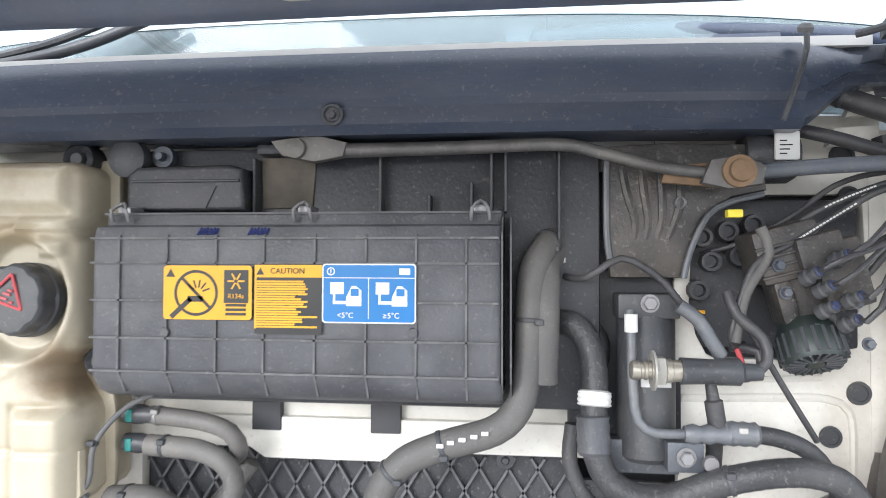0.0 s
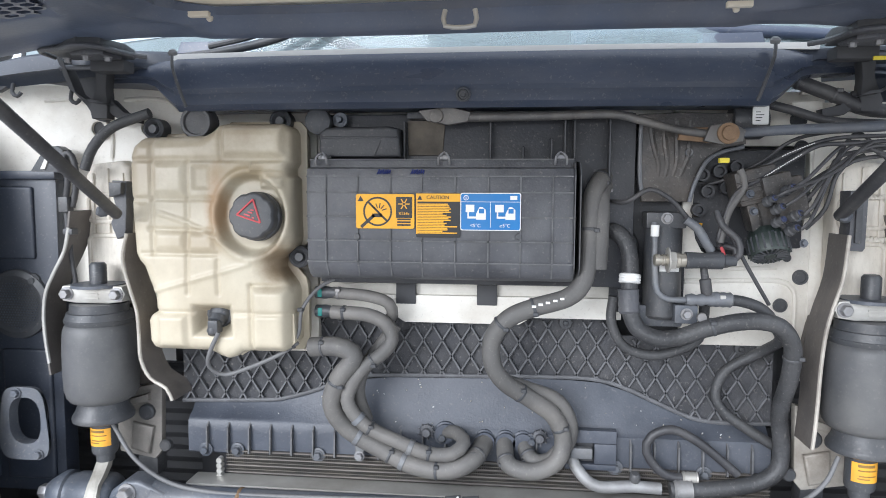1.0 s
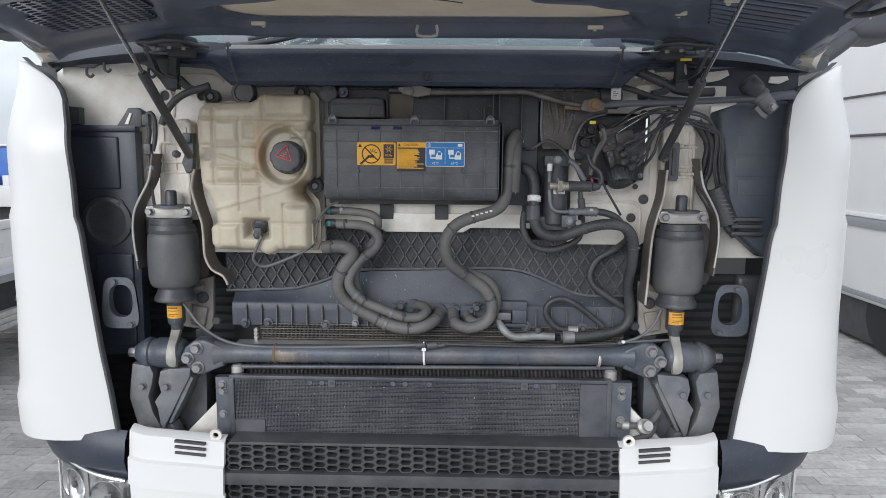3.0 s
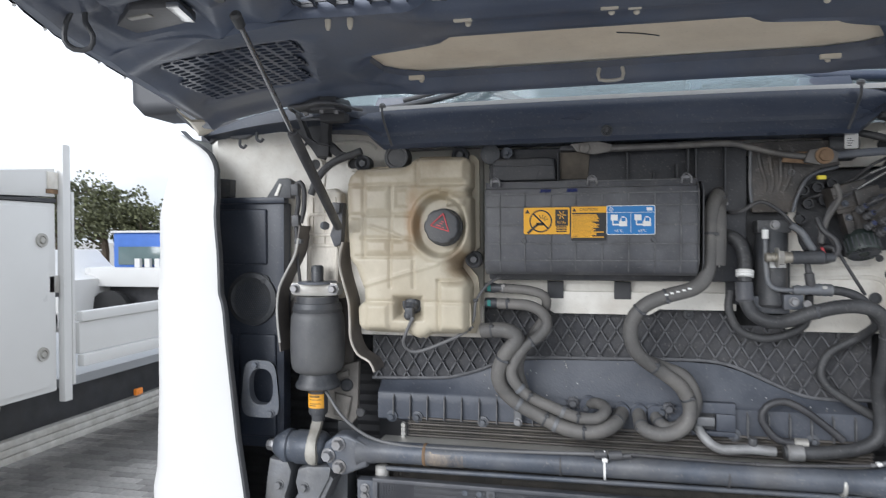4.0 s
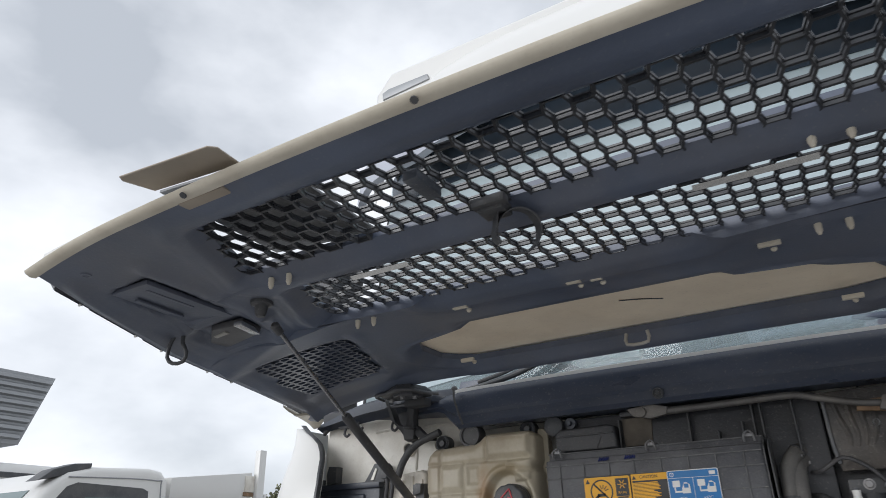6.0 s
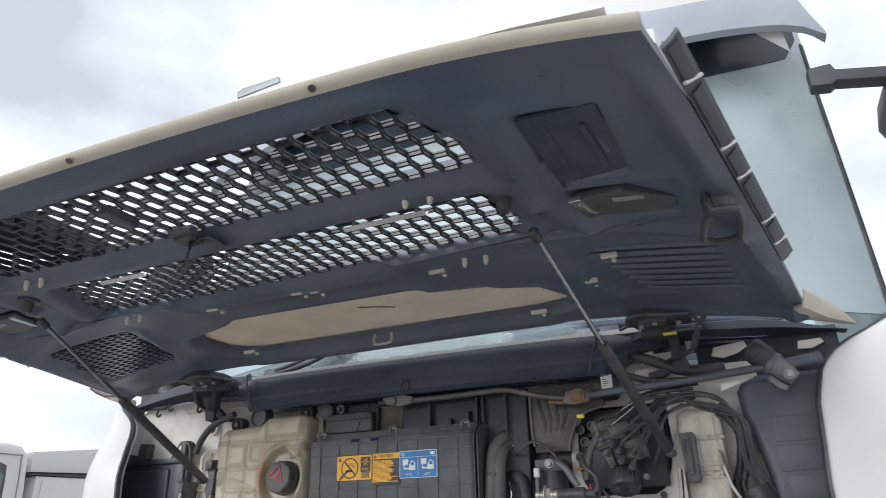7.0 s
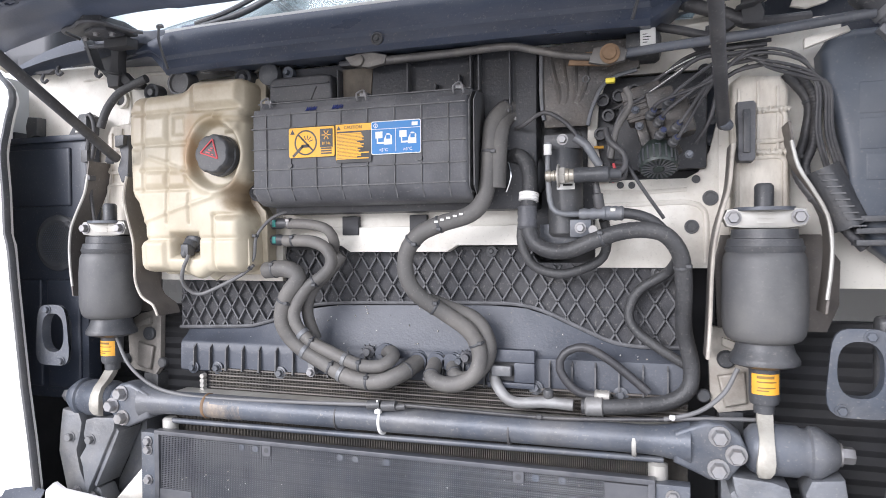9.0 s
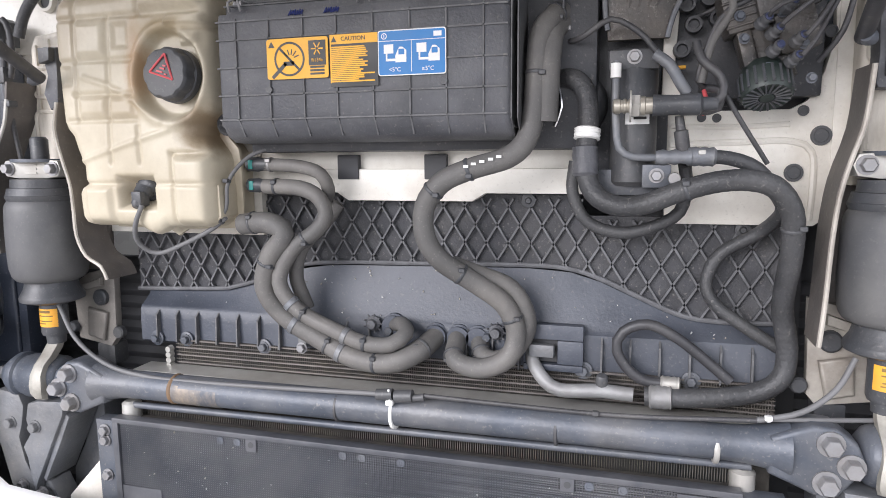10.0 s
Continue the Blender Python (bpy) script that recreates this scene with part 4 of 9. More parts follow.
sheet(b, [[(0.785 + 0.045 * t + 0.055 * w, 0.015 - 0.03 * math.sin(w * 3.14), 1.70 + 0.025 * w - 0.10 * t) for w in [i / 8 for i in range(9)]] for t in [j / 6 for j in range(7)]], (0.004, 0.02, 0))
part("duct_body", b, M_BLACK, duct)
for k in range(9):
    b = B()
    box(b, 0.803 + 0.006 * k, 0.826 + 0.006 * k, -0.016, -0.008, 1.70 - 0.011 * k, 1.7025 - 0.011 * k)
    part("duct_rib", b, M_WORN, duct)
for z in (1.62, 1.60, 1.58):
    b = B()
    box(b, 0.862, 0.95, -0.004, 0.03, z, z + 0.010, 0.002)
    part("duct_fin", b, M_BLACK, duct)
loop = thing("cable_loop", (-0.765, 0.0, 1.75), "black cable loop with two small plugs", "cable")
b = B()
tube(b, [(-0.772, 0.0, 1.75), (-0.774, 0.0, 1.812), (-0.766, -0.004, 1.856), (-0.772, -0.006, 1.893), (-0.760, -0.006, 1.905), (-0.750, -0.004, 1.884), (-0.753, 0.0, 1.834), (-0.762, 0.0, 1.80)], 0.006, 10)
part("cable", b, M_CABLE, loop)
for x, z, h in ((-0.773, 1.885, 0.03), (-0.772, 1.805, 0.03), (-0.765, 1.752, 0.012)):
    b = B()
    box(b, x - 0.010, x + 0.010, -0.014, 0.006, z - h / 2, z + h / 2, 0.003)
    part("plug", b, M_BLACK, loop)
b = B()
tube(b, [(-0.772, 0.004, 1.75), (-0.775, 0.01, 1.70), (-0.772, 0.02, 1.62), (-0.78, 0.03, 1.55)], 0.0045, 8)
part("lead", b, M_CABLE, loop)

# cream suspension beams with their flanged brackets
RAIL_OUT = [(0.740, 1.925), (0.763, 1.76), (0.774, 1.715), (0.817, 1.633), (0.824, 1.56), (0.814, 1.465)]
RAIL_INL = [(0.640, 1.75), (0.650, 1.70), (0.638, 1.645), (0.625, 1.60), (0.622, 1.55), (0.620, 1.505), (0.602, 1.468), (0.570, 1.449), (0.558, 1.425)]
RAIL_INR = [(0.672, 1.76), (0.665, 1.68), (0.646, 1.61), (0.638, 1.54), (0.634, 1.44), (0.630, 1.38)]
for s in (-1, 1):
    beam = thing("suspension_bracket", (s * 0.72, 0.09, 1.3), "cream-painted cab suspension bracket with dark flanges", "bracket", "cab suspension brackets")
    b = B()
    prism(b, [(s * 0.675, 1.60), (s * 0.775, 1.60), (s * 0.770, 1.862), (s * 0.758, 1.886), (s * 0.692, 1.893), (s * 0.674, 1.880)], 0.055, 0.10, "y", 0.010, 3)
    part("beam", b, M_BEAM, beam)
    for z0, z1 in ((1.765, 1.828), (1.625, 1.745)):
        o = []
        for cx, cz, a0 in ((0.752, z1 - 0.016, 0), (0.696, z1 - 0.016, 90), (0.696, z0 + 0.016, 180), (0.752, z0 + 0.016, 270)):
            for k in range(5):
                a = radians(a0 + 22.5 * k)
                o.append((s * (cx + 0.012 * math.cos(a)), cz + 0.012 * math.sin(a)))
        b = B()
        tube(b, [(p[0], 0.054, p[1]) for p in o + o[:1]], 0.005, 8, raw=True)
        part("swage_ring", b, M_BEAM, beam)
        b = B()
        prism(b, [(p[0], p[1]) for p in o], 0.0535, 0.0548, "y")
        part("pocket", b, M_BEAM, beam)
    for z in ((1.824, 1.748) if s > 0 else ()):
        b = B()
        tube(b, [(0.712 + 0.06 * k / 16, 0.050, z + 0.002 * (k % 2)) for k in range(17)], lambda t: 0.0050 + 0.0016 * math.sin(t * 60), 8, raw=True)
        part("sealer_seam", b, M_SEALER, beam)
    for k in range(3):
        b = B()
        x = s * (0.688 + 0.032 * k)
        box(b, x - 0.0025, x + 0.0025, 0.0505, 0.057, 1.745 if k else 1.835, 1.878 - 0.01 * (k - 1) ** 2, 0.002)
        part("beam_rib", b, M_BEAM, beam)
    for rail, label, fy in ((RAIL_OUT, "outer", -0.012), (RAIL_INL if s < 0 else RAIL_INR, "inner", -0.018 if s < 0 else -0.012)):
        pts = smooth_path([(s * x, 0.0, z) for x, z in rail], 0.02)
        if label == "outer":
            pts = [p for p in pts if p.z < 1.80]
        b = B()
        sheet(b, [[(p.x, y, p.z) for p in pts] for y in (fy, 0.02, 0.055)], (s * 0.004 * (1 if label == "outer" else -1), 0, 0))
        fl = part("flange", b, M_FLANGE, beam)
        b = B()
        tube(b, [(p.x, fy, p.z) for p in pts[::2] if label == "inner" or p.z < 1.765], 0.0034, 8)
        part("flange_edge", b, M_FOOT if label == "inner" else M_ALU, fl, "bright worn metal edge")
    b = B()
    prism(b, [(s * 0.66, 1.60), (s * 0.83, 1.60), (s * 0.862, 1.55), (s * 0.86, 1.47), (s * 0.84, 1.42), (s * 0.655, 1.42), (s * 0.65, 1.55)], 0.095, 0.11, "y", 0.003)
    part("lower_web", b, M_FLANGE, beam)
    b = B()
    prism(b, [(s * 0.635, 1.43), (s * 0.70, 1.415), (s * 0.742, 1.39), (s * 0.735, 1.275), (s * 0.655, 1.262), (s * 0.64, 1.28)], 0.082, 0.10, "y", 0.004)
    MF = M_FOOTGREY if s < 0 else M_FOOT
    foot = part("foot_plate", b, MF, beam, "grimy pale cast foot plate")
    b = B()
    prism(b, [(s * 0.66, 1.408), (s * 0.73, 1.385), (s * 0.726, 1.372), (s * 0.66, 1.392)], 0.070, 0.083, "y", 0.004)
    part("foot_rib", b, MF, foot)
    b = B()
    prism(b, [(s * 0.652, 1.335), (s * 0.700, 1.345), (s * 0.705, 1.285), (s * 0.665, 1.275)], 0.072, 0.083, "y", 0.006, 3)
    part("foot_boss", b, MF, foot)
    for x, z, r in ((0.668, 1.366, 0.017), (0.742, 1.30, 0.012), (0.628, 1.295, 0.013)):
        b = B()
        lathe(b, (s * x, 0.084, z), (0, -1, 0), [(0, r), (0.01, r), (0.013, r * 0.8), (0.013, r * 0.5)], 14)
        part("foot_bolt", b, M_BLACK, foot)
    b = B()
    box(b, min(s * 0.655, s * 0.70), max(s * 0.655, s * 0.70), 0.09, 0.13, 1.22, 1.265, 0.006)
    part("foot_bush", b, M_BLACK, foot)

# air springs
AY = 0.013
for s, cx in ((-1, -0.722), (1, 0.724)):
    strut = thing("cab_air_spring", (cx, AY, 1.17), "dusty black air spring over a tagged damper", "air spring", "cab air springs")
    A = (cx, AY, 0)
    b = B()
    lathe(b, (cx, AY, 1.645), (0, 0, 1), [(0, 0.016), (0.04, 0.016), (0.045, 0.012)], 18)
    part("top_pin", b, M_BLACK, strut)
    b = B()
    lathe(b, (cx, AY, 1.642), (0, 0, 1), [(0, 0.05), (0.006, 0.05)], 24)
    part("top_washer", b, M_STEEL, strut)
    b = B()
    prism(b, [(cx - 0.069, 1.63), (cx - 0.062, 1.645), (cx - 0.03, 1.647), (cx, 1.644), (cx + 0.03, 1.647), (cx + 0.062, 1.645), (cx + 0.069, 1.63), (cx + 0.062, 1.615), (cx + 0.035, 1.611), (cx - 0.035, 1.611), (cx - 0.062, 1.615)], -0.010, 0.032, "y", 0.004)
    cl = part("clamp", b, M_ALU, strut, "bare aluminium clamp")
    for dx in (-0.052, 0.052):
        b = B()
        hexnut(b, (cx + dx, -0.010, 1.63), (0, -1, 0), 0.010, 0.011)
        part("clamp_bolt", b, M_BOLT, cl)
    b = B()
    for k in range(3):
        box(b, cx - 0.014, cx + 0.014, -0.0115, -0.0095, 1.620 + 0.008 * k, 1.623 + 0.008 * k)
    part("cast_mark", b, M_ALU, cl)
    b = B()
    lathe(b, (cx, AY, 1.565), (0, 0, 1), [(0, 0.060), (0.010, 0.0645), (0.014, 0.0650), (0.015, 0.0635), (0.028, 0.0600), (0.029, 0.0550), (0.045, 0.0535)], 36)
    part("upper_ring", b, M_BLACK, strut)
    b = B()
    prof = [(1.412, 0.040), (1.413, 0.052), (1.417, 0.060), (1.425, 0.0655), (1.44, 0.0690), (1.475, 0.0705), (1.52, 0.0700), (1.55, 0.0685), (1.560, 0.0670), (1.566, 0.0645), (1.571, 0.061), (1.573, 0.056)]
    lathe(b, (cx, AY, 0), (0, 0, 1), prof, 48)
    part("bellows", b, M_BELLOWS, strut)
    b = B()
    lathe(b, (cx, AY, 0), (0, 0, 1), [(1.366, 0.030), (1.372, 0.052), (1.375, 0.0575), (1.381, 0.0580), (1.386, 0.0560), (1.396, 0.0500), (1.408, 0.0465), (1.414, 0.046)], 36)
    part("lower_flange", b, M_BLACK, strut)
    b = B()
    lathe(b, (cx, AY, 0), (0, 0, 1), [(1.284, 0.010), (1.286, 0.017), (1.302, 0.018), (1.303, 0.023), (1.309, 0.0252), (1.372, 0.0252), (1.374, 0.022)], 30)
    damper = part("damper_body", b, M_BLACK, strut)
    b = B()
    sheet(b, [[(cx + 0.0258 * math.sin(a), AY - 0.0258 * math.cos(a), z) for a in [radians(-58 + 116 * i / 12) for i in range(13)]] for z in (1.322, 1.358)], None)
    tag = part("tag", b, M_TAG, damper, "orange-yellow label with worn black print")
    for k, (za, x0, x1) in enumerate(((1.350, -34, 30), (1.343, -34, 40), (1.333, -30, 36), (1.328, -34, 10))):
        b = B()
        sheet(b, [[(cx + 0.0262 * math.sin(a), AY - 0.0262 * math.cos(a), za + dz) for a in [radians(x0 + (x1 - x0) * i / 6) for i in range(7)]] for dz in (0, 0.005 if k == 0 else 0.0022)], None)
        part("tag_print", b, M_FADED, tag)
    b = B()
    g = []
    for y, z, w in ((0.006, 1.292, 0.012), (-0.002, 1.282, 0.013), (-0.016, 1.268, 0.0125), (-0.036, 1.252, 0.0115), (-0.047, 1.235, 0.0125), (-0.051, 1.215, 0.0145), (-0.051, 1.200, 0.0135), (-0.047, 1.190, 0.009)):
        g.append([(cx - s * 0.06 * (1.29 - z) + w * k, y - 0.004 * (1 - abs(k)), z) for k in (-1, -0.7, 0, 0.7, 1)])
    sheet(b, g, (0, 0.014, -0.006))
    part("fork", b, M_FORK, strut, "pale cast damper fork")

# torsion bar across the bay
bar = thing("torsion_bar", (0, 0, 1.2), "long grey-black steel torsion bar bolted to forged ends", "torsion bar")
b = B()
lathe(b, (-0.60, -0.008, 1.222), (1.2, 0, 0.006), [(0, 0.040), (0.025, 0.0325), (0.055, 0.0275), (0.08, 0.0262), (1.12, 0.0262), (1.145, 0.0275), (1.175, 0.0325), (1.20, 0.040)], 32)
part("bar_tube", b, M_STEEL, bar)
for x in (-0.432, 0.50):
    b = B()
    lathe(b, (x, -0.008, 1.2225), (1, 0, 0), [(0, 0.0265), (0.002, 0.028), (0.006, 0.028), (0.008, 0.0265)], 32)
    part("weld_bead", b, M_RUST if x < 0 else M_ALU, bar)
b = B()
lathe(b, (-0.424, -0.008, 1.2225), (1, 0, 0), [(0, 0.0264), (0.095, 0.0265)], 32, caps=False)
part("scuffed_band", b, mat("scuffed_bar_paint", (0.080, 0.087, 0.102), 0.5, 0.15, 0.3, 9, 0.2, 160, (0.36, 0.29, 0.21), 0.9, 22, stretch=(1, 1, 0.6), specks=0.4), bar, "scuffed brownish band")
for s in (-1, 1):
    cz = 1.220 + 0.004 * s
    b = B()
    prism(b, [(s * 0.572, cz - 0.027), (s * 0.572, cz + 0.028), (s * 0.60, cz + 0.040), (s * 0.625, cz + 0.050), (s * 0.655, cz + 0.048), (s * 0.682, cz + 0.028), (s * 0.692, cz + 0.005), (s * 0.685, cz - 0.018), (s * 0.662, cz - 0.050), (s * 0.632, cz - 0.052), (s * 0.60, cz - 0.038)], -0.036, 0.02, "y", 0.008, 3)
    forged = part("forged_end", b, M_STEEL, bar)
    for x, z in ((0.647, cz + 0.027), (0.674, cz - 0.003), (0.645, cz - 0.030)):
        b = B()
        hexnut(b, (s * x, -0.036, z), (0, -1, 0), 0.0135, 0.016)
        part("flange_bolt", b, M_BOLT, forged)
    b = B()
    lathe(b, (s * 0.69, 0.005, cz), (s, 0, 0), [(0, 0.028), (0.01, 0.040), (0.02, 0.044), (0.085, 0.044), (0.09, 0.040), (0.10, 0.040), (0.104, 0.045), (0.115, 0.045), (0.13, 0.036), (0.145, 0.026), (0.15, 0.018)], 36)
    bush = part("bushing", b, M_STEEL, bar)
    b = B()
    hexnut(b, (s * 0.838, 0.005, cz), (s, 0, 0), 0.015, 0.02)
    part("end_bolt", b, M_BOLT, bush)
    # lower castings
    low = thing("lower_bracket", (s * 0.77, 0.02, 0.95), "grey cast two-legged lower bracket with bolts", "bracket", "lower brackets")
    b = B()
    prism(b, [(s * 0.842, 1.190), (s * 0.792, 1.184), (s * 0.782, 1.160), (s * 0.788, 1.128), (s * 0.800, 1.092), (s * 0.790, 1.045), (s * 0.768, 1.000), (s * 0.772, 0.960), (s * 0.815, 0.955), (s * 0.832, 0.990), (s * 0.848, 1.055), (s * 0.856, 1.085), (s * 0.850, 1.140)], -0.025, 0.05, "y", 0.005)
    part("outer_leg", b, M_CAST, low)
    b = B()
    prism(b, [(s * 0.756, 1.172), (s * 0.730, 1.180), (s * 0.667, 1.184), (s * 0.672, 1.155), (s * 0.702, 1.099), (s * 0.728, 1.047), (s * 0.748, 1.010), (s * 0.756, 0.985), (s * 0.764, 1.020), (s * 0.769, 1.058), (s * 0.777, 1.080), (s * 0.757, 1.109), (s * 0.764, 1.138)], -0.038, 0.03, "y", 0.005)
    part("inner_leg", b, M_CAST, low)
    b = B()
    prism(b, [(s * 0.672, 1.158), (s * 0.664, 1.150), (s * 0.690, 1.095), (s * 0.722, 1.035), (s * 0.735, 1.010), (s * 0.742, 1.015), (s * 0.705, 1.095)], -0.030, 0.045, "y", 0.003)
    part("leg_web", b, M_CAST, low)
    b = B()
    prism(b, [(s * 0.690, 1.17), (s * 0.655, 1.17), (s * 0.660, 0.93), (s * 0.750, 0.93), (s * 0.745, 1.00), (s * 0.712, 1.06)], 0.050, 0.12, "y", 0.004)
    part("back_leg", b, M_CAST, low)
    b = B()
    prism(b, [(s * 0.735, 1.005), (s * 0.775, 1.010), (s * 0.790, 0.965), (s * 0.780, 0.93), (s * 0.720, 0.93), (s * 0.715, 0.965)], -0.020, 0.03, "y", 0.006)
    part("leg_foot", b, M_CAST, low)
    for x, z, y in ((0.740, 1.127, -0.038), (0.816, 1.123, -0.025), (0.798, 0.992, -0.025), (0.745, 0.985, -0.030)):
        b = B()
        hexnut(b, (s * x, y, z), (0, -1, 0), 0.010, 0.010)
        part("leg_bolt", b, M_BOLT if z < 1.1 else M_CAST, low)
    # rounded plates with a large hole
    plate = thing("lamp_bracket", (s * 0.865, -0.02, 1.29), "grey stamped bracket plate with a large round hole", "bracket", "lamp brackets")
    b = B()
    n = 40
    outer, inner = [], []
    for i in range(n):
        a = 2 * math.pi * i / n
        ca, sa = math.cos(a), math.sin(a)
        k = (abs(ca) ** 4.5 + abs(sa) ** 4.5) ** (-1 / 4.5)
        q = (abs(ca) ** 2.6 + abs(sa) ** 2.6) ** (-1 / 2.6)
        outer.append((s * 0.865 + (0.050 - 0.007 * sa) * ca * k, 1.370 + 0.074 * sa * k))
        inner.append((s * 0.862 + 0.034 * ca * q, 1.376 + 0.047 * sa * q))
    grid = [[(o[0], -0.03, o[1]) for o in outer + outer[:1]], [(q[0], -0.03, q[1]) for q in inner + inner[:1]], [(q[0], -0.005, q[1]) for q in inner + inner[:1]], [(o[0], -0.022, o[1]) for o in outer + outer[:1]]]
    sheet(b, grid, None)
    part("plate", b, M_STEEL, plate)
    for dx, dz in ((-0.03, -0.062), (0.012, 0.062)):
        b = B()
        hexnut(b, (s * (0.865 + dx), -0.031, 1.37 + dz), (0, -1, 0), 0.008, 0.007)
        part("plate_bolt", b, M_STEEL, plate)

# expansion tank
tank = thing("expansion_tank", (-0.45, 0.05, 1.53), "yellowed cream coolant expansion tank with brown stains", "coolant tank")
TL = [(1.526, -0.574), (1.534, -0.592), (1.545, -0.599), (1.588, -0.600), (1.598, -0.594), (1.606, -0.582), (1.642, -0.583), (1.652, -0.588), (1.674, -0.597), (1.698, -0.605), (1.712, -0.616), (1.727, -0.622), (1.762, -0.624), (1.805, -0.627), (1.859, -0.629), (1.920, -0.629), (1.942, -0.621), (1.958, -0.598)]
TR = [(1.526, -0.334), (1.533, -0.321), (1.545, -0.314), (1.640, -0.314), (1.654, -0.318), (1.668, -0.328), (1.686, -0.341), (1.704, -0.340), (1.716, -0.326), (1.728, -0.313), (1.745, -0.309), (1.856, -0.310), (1.864, -0.318), (1.876, -0.318), (1.886, -0.311), (1.942, -0.312), (1.952, -0.318), (1.958, -0.330)]
TTOP = [(-0.63, 1.928), (-0.60, 1.933), (-0.478, 1.936), (-0.462, 1.944), (-0.448, 1.956), (-0.435, 1.958), (-0.31, 1.957)]
TBOT = [(-0.60, 1.526), (-0.475, 1.526), (-0.455, 1.516), (-0.44, 1.511), (-0.425, 1.516), (-0.41, 1.526), (-0.31, 1.526)]
NX, NZ = 120, 170
NECK = (-0.3755, 1.785)
BOWL = (-0.386, 1.788, 0.063, 0.074)
SEAMS = [(-0.627, 1.890, -0.330, 1.890), (-0.627, 1.817, -0.456, 1.817), (-0.585, 1.760, -0.458, 1.758), (-0.600, 1.714, -0.450, 1.714), (-0.390, 1.655, -0.316, 1.655), (-0.581, 1.603, -0.502, 1.603), (-0.428, 1.603, -0.316, 1.603),
         (-0.579, 1.714, -0.579, 1.930), (-0.509, 1.640, -0.509, 1.888), (-0.443, 1.892, -0.443, 1.955), (-0.450, 1.640, -0.450, 1.702), (-0.389, 1.530, -0.389, 1.655)]
RIDGES = [(-0.584, 1.641, -0.391, 1.696), (-0.562, 1.790, -0.510, 1.774), (-0.510, 1.774, -0.456, 1.747), (-0.456, 1.747, -0.402, 1.712)]


def seg_gap(x, z, s):
    ax, az, bx, bz = s
    dx, dz = bx - ax, bz - az
    t = min(1, max(0, ((x - ax) * dx + (z - az) * dz) / (dx * dx + dz * dz)))
    return math.hypot(x - ax - dx * t, z - az - dz * t)


def bump_box(x, z, x0, x1, z0, z1, h, r=0.012):
    """A pillow of height h with soft shoulders."""
    d = min(x - x0, x1 - x, z - z0, z1 - z)
    t = min(1, max(0, d / r + 0.3))
    return h * t * t * (3 - 2 * t)


def tank_y(x, z, xl, xr, zl, zh):
    d = min(x - xl, xr - x, z - zl, zh - z)
    k = 1 - min(max(d, 0) / 0.026, 1)
    y = -0.030 + 0.026 * (1 - math.sqrt(max(0, 1 - k * k)))
    y -= 0.010 * math.exp(-((x + 0.50) / 0.11) ** 2 - ((z - 1.66) / 0.13) ** 2)
    for s in SEAMS:
        g = seg_gap(x, z, s)
        if g < 0.016:
            y += 0.0042 * math.exp(-(g / 0.0042) ** 2)
    for s in RIDGES:
        g = seg_gap(x, z, s)
        if g < 0.016:
            y -= 0.0034 * math.exp(-(g / 0.0046) ** 2)
    # raised blocks of the moulding
    y -= bump_box(x, z, -0.437, -0.322, 1.898, 1.952, 0.010) + bump_box(x, z, -0.385, -0.318, 1.868, 1.886, 0.008, 0.006)
    y -= bump_box(x, z, -0.386, -0.318, 1.532, 1.650, 0.010, 0.016) + bump_box(x, z, -0.572, -0.514, 1.532, 1.598, 0.007, 0.014)
    y -= bump_box(x, z, -0.505, -0.455, 1.720, 1.752, 0.004) + bump_box(x, z, -0.572, -0.516, 1.722, 1.754, 0.004)
    y -= bump_box(x, z, -0.574, -0.515, 1.826, 1.882, 0.004)
    y += bump_box(x, z, -0.618, -0.586, 1.775, 1.812, 0.005) + bump_box(x, z, -0.500, -0.466, 1.835, 1.880, 0.005)
    # filler bowl, open towards the notch beside it
    bx, bz = (x - BOWL[0]) / BOWL[2], (z - BOWL[1]) / BOWL[3]
    rn = math.hypot(bx, bz)
    t = min(1, max(0, (1.06 - rn) / 0.20))
    y += 0.021 * t * t * (3 - 2 * t)
    y -= 0.006 * math.exp(-((rn - 1.12) / 0.10) ** 2)
    y -= bump_box(x, z, -0.372, -0.322, 1.838, 1.858, 0.008, 0.006)
    # pit of the level sensor
    t = min(1, max(0, min(x + 0.506, -0.423 - x, z - 1.554, 1.622 - z) / 0.022))
    y += 0.030 * t * t * (3 - 2 * t)
    y += 0.024 * math.exp(-((x + 0.335) / 0.024) ** 2 - ((z - 1.697) / 0.026) ** 2)
    y -= 0.0015 * math.sin((x + 0.61) * 31) * math.sin((z - 1.53) * 27)
    return y


